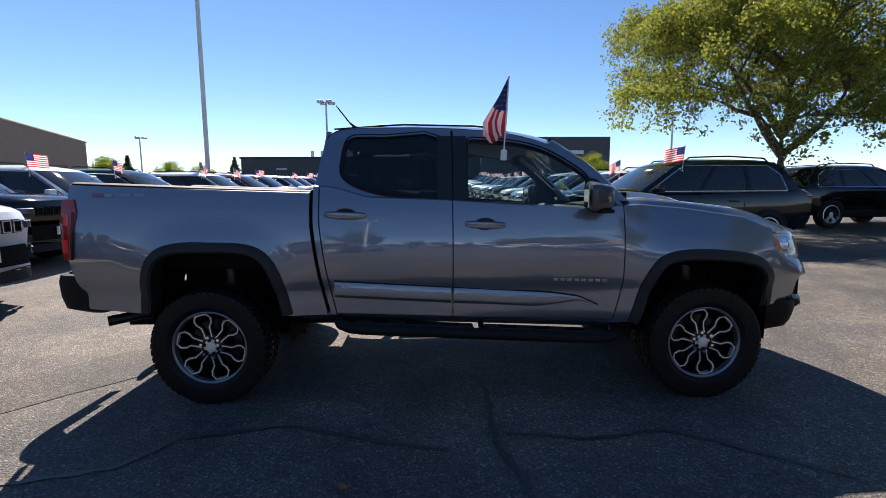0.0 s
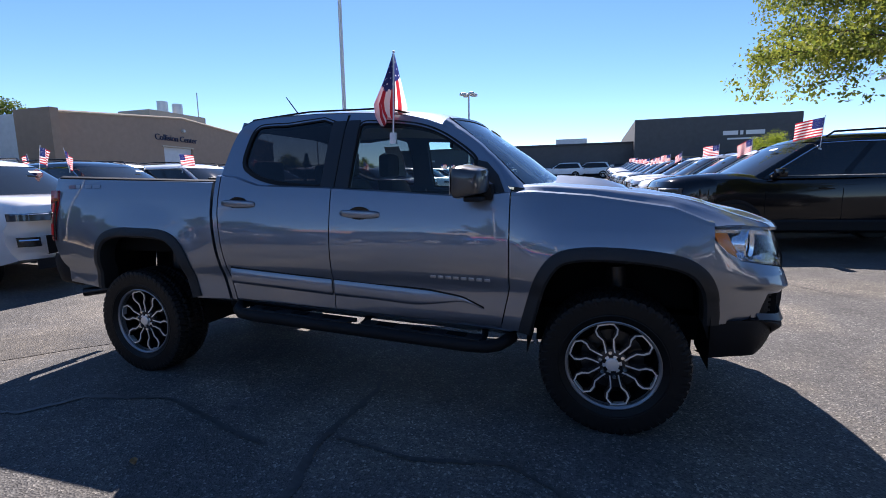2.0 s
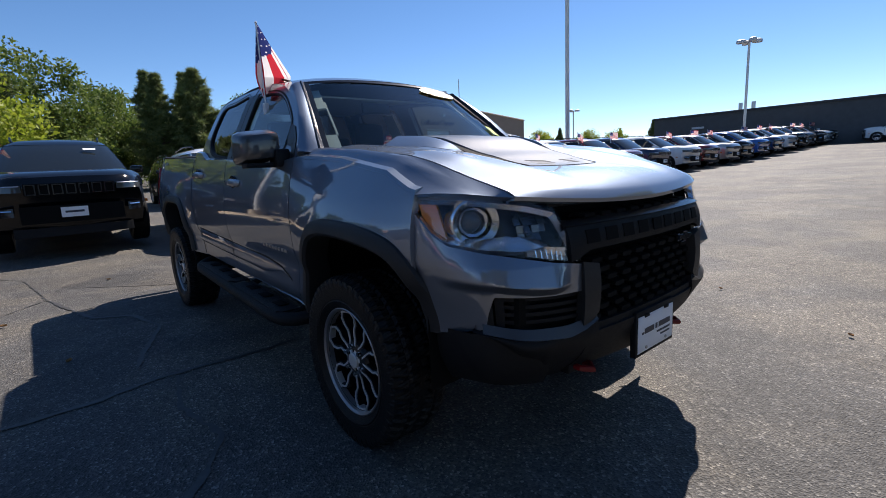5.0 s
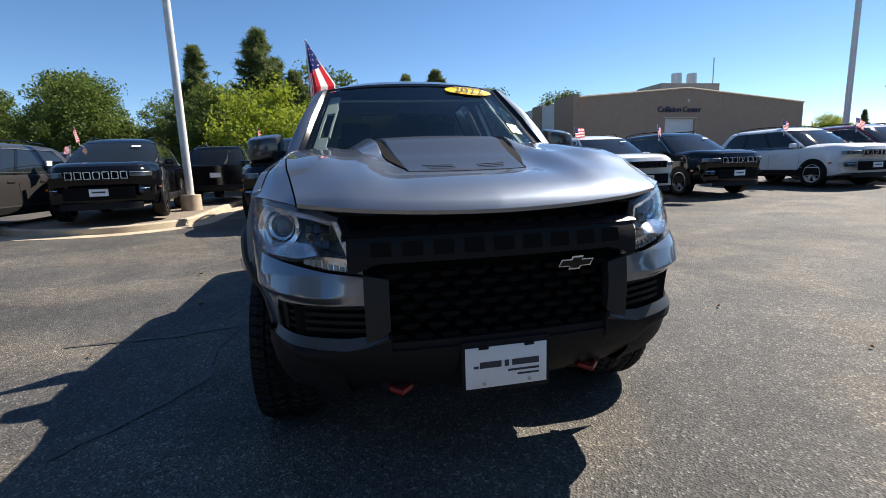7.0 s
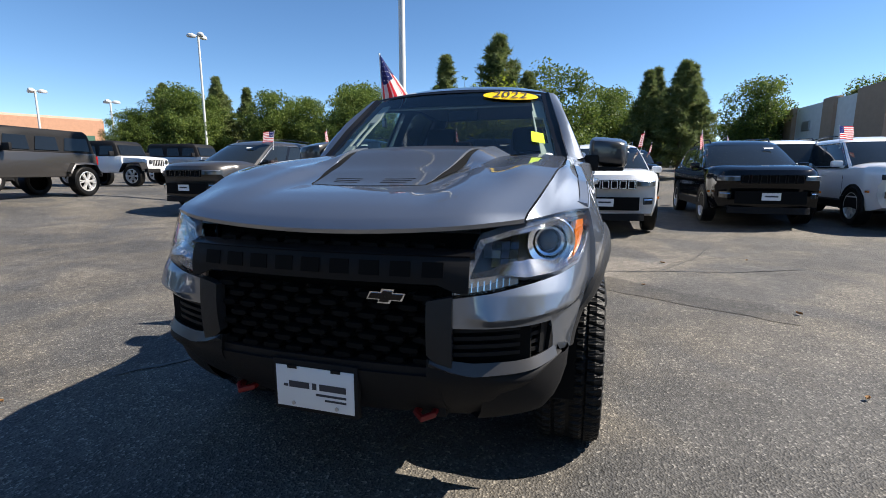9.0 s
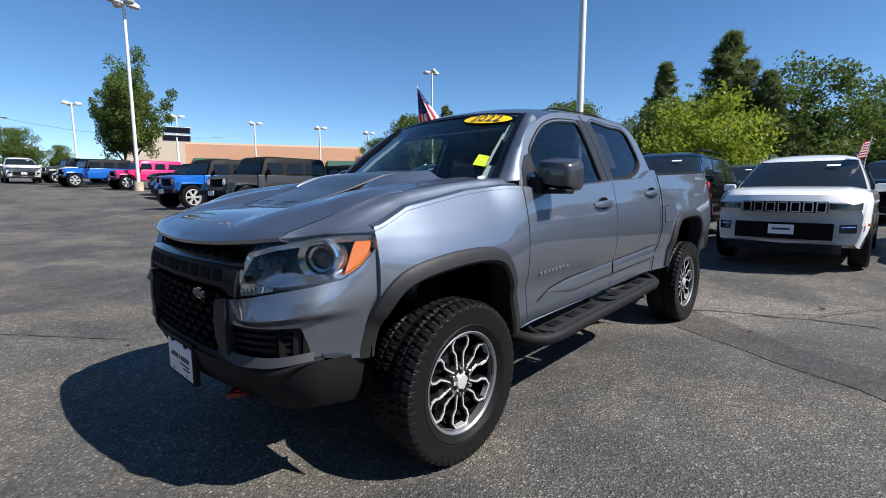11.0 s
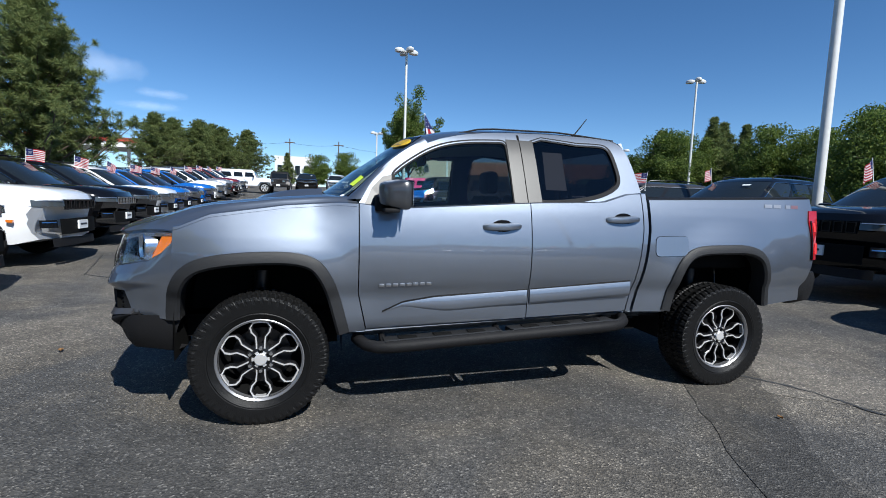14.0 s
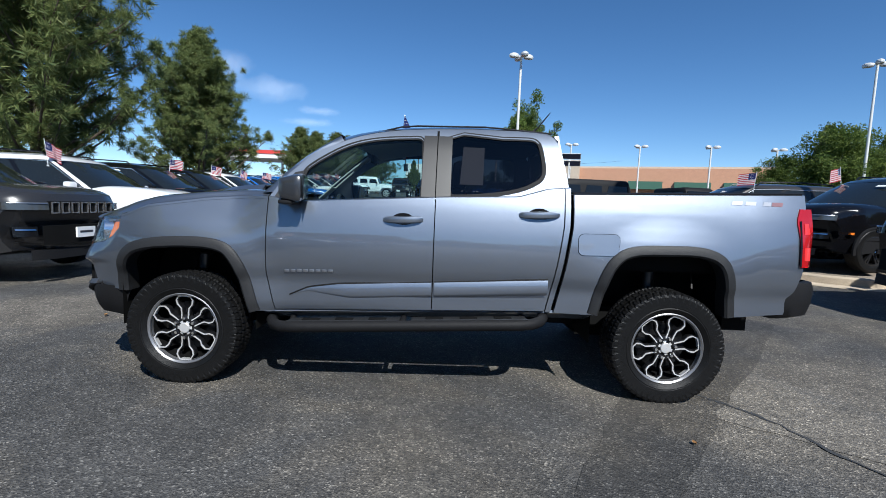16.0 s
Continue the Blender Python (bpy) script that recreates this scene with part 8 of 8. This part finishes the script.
cl.new(cramp.outputs[0], veil.inputs[0])
cl.new(clear.outputs[0], veil.inputs[1])
cl.new(both.outputs[0], veil.inputs[2])
cl.new(veil.outputs[0], cn["Material Output"].inputs["Surface"])


def cloud(centre, wide, high):
    """A far thin veil, thickest in the middle."""
    side = Vector((-centre[1], centre[0], 0)).normalized()
    bm = bmesh.new()
    uv = bm.loops.layers.uv.new("veil")
    n = 8
    vs = [[bm.verts.new(Vector(centre) + side * (wide * (2 * i / n - 1)) + Vector((0, 0, high * (2 * j / n - 1)))) for j in range(n + 1)] for i in range(n + 1)]
    for i in range(n):
        for j in range(n):
            f = bm.faces.new((vs[i][j], vs[i + 1][j], vs[i + 1][j + 1], vs[i][j + 1]))
            for lp, (a, c) in zip(f.loops, ((i, j), (i + 1, j), (i + 1, j + 1), (i, j + 1))):
                lp[uv].uv = (a / n, c / n)
    o = part("cloud", bm, M_CLOUD, None, smooth=False)
    o.visible_shadow = False
    tagged(o, "small thin white cloud low in the blue sky", "cloud", kind="structure")


cloud((253.9, -539.7, 150.0), 32, 20)
cloud((214.8, -556.3, 126.0), 50, 18)
cloud((162.5, -573.6, 106.0), 30, 7)
cloud((171.5, -571.0, 92.0), 40, 7)

# ---- trees ----
def leaf_cloud(centres, n, size, rs, spread, flat=0.6, needle=False):
    """Small leaf blades round the given clump centres, as vertices and faces."""
    c = centres[rs.integers(0, len(centres), n)]
    off = rs.normal(size=(n, 3))
    off /= np.linalg.norm(off, axis=1)[:, None] + 1e-9
    rad = spread * rs.random((n, 1)) ** 0.45
    p = c[:, :3] + off * rad * np.array([1, 1, flat]) * c[:, 3:4]
    a = rs.normal(size=(n, 3))
    a /= np.linalg.norm(a, axis=1)[:, None]
    if needle:
        a = off * 0.8 + a * 0.5
        a /= np.linalg.norm(a, axis=1)[:, None]
    b = np.cross(a, rs.normal(size=(n, 3)))
    b /= np.linalg.norm(b, axis=1)[:, None] + 1e-9
    s = size * (0.6 + 0.8 * rs.random((n, 1)))
    la, lb = (1.7, 0.13) if needle else (1.0, 0.55)
    v = np.stack([p - a * s * la, p + b * s * lb, p + a * s * la, p - b * s * lb], 1).reshape(-1, 3)
    f = np.arange(n * 4).reshape(-1, 4)
    return v, f


def mesh_np(name, v, f, mat):
    me = bpy.data.meshes.new(name)
    me.vertices.add(len(v))
    me.vertices.foreach_set("co", v.astype(np.float32).ravel())
    me.loops.add(f.size)
    me.loops.foreach_set("vertex_index", f.astype(np.int32).ravel())
    me.polygons.add(len(f))
    me.polygons.foreach_set("loop_start", np.arange(0, f.size, 4, dtype=np.int32))
    me.polygons.foreach_set("loop_total", np.full(len(f), 4, dtype=np.int32))
    me.materials.append(mat)
    me.update()
    me.validate()
    return me


def limb(bm, p, d, length, r0, rs, bend=0.25, n=5, up=0.15):
    pts, rad = [Vector(p)], [r0]
    d = Vector(d).normalized()
    for k in range(n):
        d = (d + Vector(rs.normal(size=3)) * bend * 0.4 + Vector((0, 0, up * 0.3))).normalized()
        pts.append(pts[-1] + d * (length / n))
        rad.append(r0 * (1 - 0.8 * (k + 1) / n))
    tube(bm, pts, rad, 6)
    return pts


def broadleaf(seed, h, crown_r, trunk_h, n_leaves, leaf, mat, trunk_r=0.16, flat=0.75, airy=0.5):
    """Meshes of trunk and crown for a broadleaf tree of height h."""
    rs = np.random.default_rng(seed)
    bm = bmesh.new()
    base = limb(bm, (0, 0, -0.1), (0.05, 0.02, 1), trunk_h + 0.1, trunk_r, rs, 0.12, 5, 0.4)
    clumps = []
    for k in range(9):
        a = 2 * math.pi * k / 9 + rs.random() * 0.6
        el = 0.35 + 0.9 * rs.random()
        L = (h - trunk_h) * (0.55 + 0.25 * rs.random()) * (0.75 + 0.25 * el)
        start = Vector(base[-1 - (k % 3)])
        d = (math.cos(a) * math.cos(el) * crown_r / max(h - trunk_h, 0.1) * 1.6, math.sin(a) * math.cos(el) * crown_r / max(h - trunk_h, 0.1) * 1.6, math.sin(el) + 0.25)
        pts = limb(bm, start, d, L, trunk_r * 0.5, rs, 0.35, 6, 0.12)
        for q in pts[2:]:
            clumps.append((*q, 0.8 + 0.5 * rs.random()))
            for _ in range(2):
                e = q + Vector(rs.normal(size=3)) * crown_r * 0.22
                limb(bm, q, e - q, (e - q).length, trunk_r * 0.12, rs, 0.3, 3)
                clumps.append((*e, 0.6 + 0.6 * rs.random()))
    n_fill = int(30 * airy)
    for _ in range(n_fill):
        a, u = rs.random() * 2 * math.pi, rs.random() ** 0.5
        zz = rs.random()
        rr = crown_r * u * math.sqrt(max(0.05, 1 - (1.7 * zz - 0.75) ** 2))
        clumps.append((rr * math.cos(a), rr * math.sin(a), trunk_h + (h - trunk_h) * zz * 0.95, 0.6 + 0.7 * rs.random()))
    c = np.array(clumps)
    # shape all to the wanted height and spread
    c[:, 2] = np.clip(c[:, 2], trunk_h * 0.75, h * 0.97)
    v, f = leaf_cloud(c, n_leaves, leaf, rs, crown_r * 0.30, flat)
    me_t = bpy.data.meshes.new("trunk")
    bm.to_mesh(me_t)
    bm.free()
    me_t.materials.append(M_BARK)
    return me_t, mesh_np("crown", v, f, mat)


def spreading(seed, n_leaves, leaf, mat, trunk_h=2.3, trunk_r=0.2, lengths=(2.6, 2.1, 1.5, 0.95, 0.6), spread=0.36):
    """An airy tree whose limbs fork again and again, leaves on the outer twigs."""
    rs = np.random.default_rng(seed)
    bm = bmesh.new()
    base = limb(bm, (0, 0, -0.1), (0.06, 0.03, 1), trunk_h + 0.1, trunk_r, rs, 0.10, 5, 0.4)
    clumps = []

    def grow(p, d, r, depth):
        L = lengths[depth] * (0.8 + 0.4 * rs.random())
        pts = limb(bm, p, d, L, r, rs, 0.34, 4, 0.12 - 0.07 * depth)
        if depth >= 1:
            for q in pts[1:]:
                clumps.append((*q, 0.75 + 0.5 * rs.random()))
        if depth == len(lengths) - 1:
            e = pts[-1]
            for drop in (0.15, 0.35, 0.6):
                clumps.append((e.x + rs.normal() * 0.15, e.y + rs.normal() * 0.15, e.z - drop, 0.8))
            return
        d = (pts[-1] - pts[-2]).normalized()
        for k in range(3):
            a = 2 * math.pi * (k + rs.random() * 0.7) / 3
            side = Vector((math.cos(a), math.sin(a), rs.normal() * 0.25))
            nd = (d * (0.85 if k == 0 else 0.6) + side * (0.45 if k == 0 else 0.75)).normalized()
            nd.z = max(nd.z, -0.15)
            grow(pts[-1 if k < 2 else -2], nd, r * 0.58, depth + 1)

    for k in range(6):
        a = 2 * math.pi * k / 6 + rs.random() * 0.5
        grow(base[-1 - k % 2], Vector((math.cos(a), math.sin(a), (0.30, 1.1, 0.55)[k % 3] + 0.3 * rs.random())), trunk_r * 0.58, 0)
    grow(base[-1], Vector((0.15, -0.1, 1.0)), trunk_r * 0.6, 0)
    c = np.array(clumps)
    v, f = leaf_cloud(c, n_leaves, leaf, rs, spread, 0.75)
    top = float(c[:, 2].max())
    me_t = bpy.data.meshes.new("trunk")
    bm.to_mesh(me_t)
    bm.free()
    me_t.materials.append(M_BARK)
    return (me_t, mesh_np("crown", v, f, mat)), top


def bushy_pine(seed, h, r, n_leaves, leaf, mat):
    """A full pine: tiers of upswept boughs with tufts of needles."""
    rs = np.random.default_rng(seed)
    bm = bmesh.new()
    tube(bm, [(0, 0, -0.1), (0.05, 0, h * 0.5), (0, 0.05, h * 0.98)], [0.22, 0.12, 0.02], 8)
    clumps = []
    levels = int(h * 2.6)
    for k in range(levels):
        t = (k + 0.5) / levels
        z = h * (0.12 + 0.86 * t)
        rr = r * (1 - t) ** 0.85 * (0.86 + 0.14 * math.sin(11 * t + seed)) + 0.12
        m = 7 if t < 0.7 else 5
        for q in range(m):
            a = 2 * math.pi * (q + rs.random() * 0.9) / m + k * 1.3
            L = rr * (0.62 + 0.42 * rs.random())
            e = Vector((math.cos(a) * L, math.sin(a) * L, z + L * (0.25 + 0.35 * rs.random())))
            pts = limb(bm, (0, 0, z), e - Vector((0, 0, z)), (e - Vector((0, 0, z))).length, 0.04 * (1 - t) + 0.012, rs, 0.2, 4, 0.35)
            for i, p in enumerate(pts[1:]):
                clumps.append((p.x, p.y, p.z, 0.8 + 0.4 * rs.random()))
                for _ in range(2):
                    s = Vector(rs.normal(size=3)) * 0.20
                    clumps.append((p.x + s.x, p.y + s.y, p.z + abs(s.z) * 1.3, 0.55 + 0.4 * rs.random()))
    c = np.array(clumps)
    v, f = leaf_cloud(c, n_leaves, leaf, rs, 0.20, 1.0, True)
    me_t = bpy.data.meshes.new("trunk")
    bm.to_mesh(me_t)
    bm.free()
    me_t.materials.append(M_BARK)
    return me_t, mesh_np("crown", v, f, mat)


def conifer(seed, h, r, n_leaves, leaf, mat, bare=0.08):
    rs = np.random.default_rng(seed)
    bm = bmesh.new()
    tube(bm, [(0, 0, -0.1), (0.05, 0, h * 0.5), (0, 0.05, h * 0.98)], [0.20, 0.11, 0.02], 8)
    clumps = []
    levels = int(h * 2.2)
    for k in range(levels):
        t = (k + 0.5) / levels
        z = h * (bare + (0.98 - bare) * t)
        rr = r * (1 - t) ** 0.95 * (0.8 + 0.45 * rs.random()) + 0.12
        m = 6 if t < 0.7 else 4
        for q in range(m):
            a = 2 * math.pi * (q + rs.random() * 0.8) / m + k
            L = rr * (0.6 + 0.55 * rs.random())
            e = Vector((math.cos(a) * L, math.sin(a) * L, z + L * (0.18 + 0.25 * t)))
            limb(bm, (0, 0, z), e - Vector((0, 0, z)), L, 0.035 * (1 - t) + 0.012, rs, 0.2, 3, 0.1)
            for w in (0.4, 0.6, 0.8, 1.0):
                p = Vector((0, 0, z)).lerp(e, w)
                clumps.append((p.x, p.y, p.z, (0.55 + 0.4 * rs.random()) * (0.5 + 0.7 * (1 - t))))
    c = np.array(clumps)
    v, f = leaf_cloud(c, n_leaves, leaf, rs, r * 0.15, 0.6, True)
    me_t = bpy.data.meshes.new("trunk")
    bm.to_mesh(me_t)
    bm.free()
    me_t.materials.append(M_BARK)
    return me_t, mesh_np("crown", v, f, mat)


def plant(kind, x, y, h, turn_deg, label, group, widen=1.0, hollow=0.0):
    meshes, h0 = kind
    k = h / h0
    t = empty("tree", Matrix.Translation((x, y, rise(x, y) - hollow)) @ Matrix.Rotation(radians(turn_deg), 4, "Z") @ Matrix.Diagonal((k * widen, k * widen, k, 1)))
    for me, nm in zip(meshes, ("trunk", "crown")):
        o = new(nm, me)
        o.parent = t
    return tagged(t, label, "tree", group)


LOCUST = spreading(12, 150000, 0.038, M_LEAF_LOCUST, trunk_h=2.35, lengths=(1.9, 1.5, 1.15, 0.85, 0.55), spread=0.27)
ROUND_A = (broadleaf(21, 8.0, 3.6, 1.2, 34000, 0.105, M_LEAF_DARK, 0.2, 0.8, 1.6), 8.0)
ROUND_B = (broadleaf(22, 8.0, 3.2, 1.0, 34000, 0.10, M_LEAF_DARK, 0.2, 0.85, 1.6), 8.0)
BRIGHT = (broadleaf(23, 5.0, 2.6, 0.8, 20000, 0.085, M_LEAF_BRIGHT, 0.12, 0.8, 1.4), 5.0)
SLIM = (broadleaf(24, 9.0, 2.0, 2.9, 34000, 0.078, M_LEAF_DARK, 0.15, 0.95, 0.5), 9.0)
PINE_A = (conifer(31, 9.0, 2.9, 26000, 0.19, M_NEEDLE), 9.0)
PINE_B = (conifer(32, 9.0, 2.5, 22000, 0.19, M_NEEDLE), 9.0)
PINE_NEAR = (bushy_pine(33, 9.0, 4.2, 150000, 0.080, M_NEEDLE), 9.0)
PINE_HEDGE = (bushy_pine(37, 9.0, 4.2, 70000, 0.085, M_NEEDLE), 9.0)
PINE_FULL = (bushy_pine(36, 9.0, 4.2, 160000, 0.075, M_NEEDLE), 9.0)

plant(LOCUST, 10.2, 9.9, 8.8, 30, "honey locust with airy yellow-green leaves behind the cars", "lot trees", 0.93)
rt = random.Random(5)
DEC, PIN = "green broadleaf tree beyond the parked cars", "dark green pine beyond the parked cars"
for x, y, h in [(-33.9, 45.7, 3.4), (-29.0, 48.7, 3.1), (-38, 52, 3.2), (-26, 50, 2.8), (15.5, 43.0, 3.6), (-44, 50, 3.6)]:
    plant(BRIGHT, x, y, h, rt.uniform(0, 360), "small yellow-green tree beyond the parked cars", "north trees")
for x, y, h in [(-37.6, 55.2, 3.9), (-30.6, 59.1, 3.3), (-26.9, 60.8, 4.1)]:
    plant(PINE_B, x, y, h, rt.uniform(0, 360), PIN, "north trees")
for x, y, h in [(-28.7, -5.1, 9.6), (-27.9, -3.0, 7.0), (-32.0, 4.6, 7.3), (-31.7, 6.8, 7.7), (-31.0, -9.5, 9.0), (-55.4, 8.0, 11.0), (-54.8, 11.5, 11.0), (-51.2, 24.7, 7.1), (-37.2, -35.8, 8.7), (-39.0, -33.6, 7.8), (-48.1, -45.3, 10.0), (-33.9, -39.2, 7.6)]:
    plant(PINE_A if int(x * 10) % 2 else PINE_B, x, y, h, rt.uniform(0, 360), PIN, "west trees")
for x, y, h in [(-30.1, -1.4, 7.6), (-44.2, 14.9, 7.5), (-41.1, 2.5, 6.9), (-32.3, -17.4, 6.9), (-39.4, -12.5, 6.5), (-36.2, 2.0, 6.7), (-58.9, 30.3, 9.0), (-58.4, 32.4, 7.6), (-28.1, -37.6, 4.2), (-31.8, -34.2, 6.0), (-36.5, -28.7, 6.8), (-38.4, -25.9, 6.4), (-36.4, -19.3, 7.4), (-27.7, -14.7, 6.0), (-24.2, -6.5, 5.4), (-34.3, -12.8, 5.3), (-36, -7, 6.5), (-42, -20, 6.5), (-43, -30, 7.0)]:
    plant(ROUND_A if int(y * 10) % 2 else ROUND_B, x, y, h, rt.uniform(0, 360), DEC, "west trees")
plant(BRIGHT, -19.6, -3.6, 5.0, 40, "bright yellow-green bushy tree behind the black SUV", "west trees")
for x, y, h in [(13.1, -50.8, 6.6), (11.0, -51.2, 6.1), (8.9, -54.5, 6.3), (16.3, -53.7, 6.9), (16.4, -48.0, 6.7), (12.9, -55.9, 6.8)]:
    plant(PINE_HEDGE, x, y, h, rt.uniform(0, 360), "round dark green pine beyond the east row", "south trees", 1.45)
for x, y, h in [(1.2, -76.8, 5.4), (-3.3, -76.6, 6.0), (-8.1, -81.2, 4.3), (-29.0, -36.8, 4.6), (-31.3, -35.0, 6.8), (-34.1, -35.3, 6.7)]:
    plant(ROUND_B if int(y * 10) % 2 else ROUND_A, x, y, h, rt.uniform(0, 360), DEC, "south trees")
for x, y, h in [(-7.1, -40.0, 10.6), (-6.4, -41.0, 8.8)]:
    plant(SLIM, x, y, h, rt.uniform(0, 360), "slim leafy tree behind a light pole", "south trees", 0.86)
plant(PINE_B, 5.3, -66.8, 5.0, 0, PIN, "south trees")
for kind, x, y, h, w in [(PINE_NEAR, 11.9, -18.6, 8.3, 1.15), (PINE_FULL, 11.8, -9.6, 10.4, 0.98)]:
    plant(kind, x, y, h, rt.uniform(0, 360), "large dense pine behind the east row", "south trees", w)


def bare_tree(seed, h):
    rs = np.random.default_rng(seed)
    bm = bmesh.new()
    base = limb(bm, (0, 0, -0.1), (0, 0, 1), h * 0.35, 0.12, rs, 0.1, 4, 0.4)
    tips = []
    for k in range(7):
        a = 2 * math.pi * k / 7
        p = limb(bm, base[-1 - k % 2], (math.cos(a) * 0.6, math.sin(a) * 0.6, 1), h * 0.5, 0.05, rs, 0.35, 5, 0.2)
        for q in p[2:]:
            for _ in range(2):
                e = limb(bm, q, Vector(rs.normal(size=3)) + Vector((0, 0, 0.8)), h * 0.14, 0.014, rs, 0.4, 3)
                tips.append((*e[-1], 0.6))
    me = bpy.data.meshes.new("trunk")
    bm.to_mesh(me)
    bm.free()
    me.materials.append(M_BARK)
    v, f = leaf_cloud(np.array(tips), 1500, 0.07, rs, 0.4)
    return me, mesh_np("crown", v, f, M_LEAF_DARK)


BARE = (bare_tree(41, 7.0), 7.0)
plant(BARE, -34.0, -9.5, 8.0, 0, "half-bare tree with thin grey branches", "west trees")
plant(BARE, -25.0, -7.5, 6.0, 120, "half-bare tree with thin grey branches", "west trees")
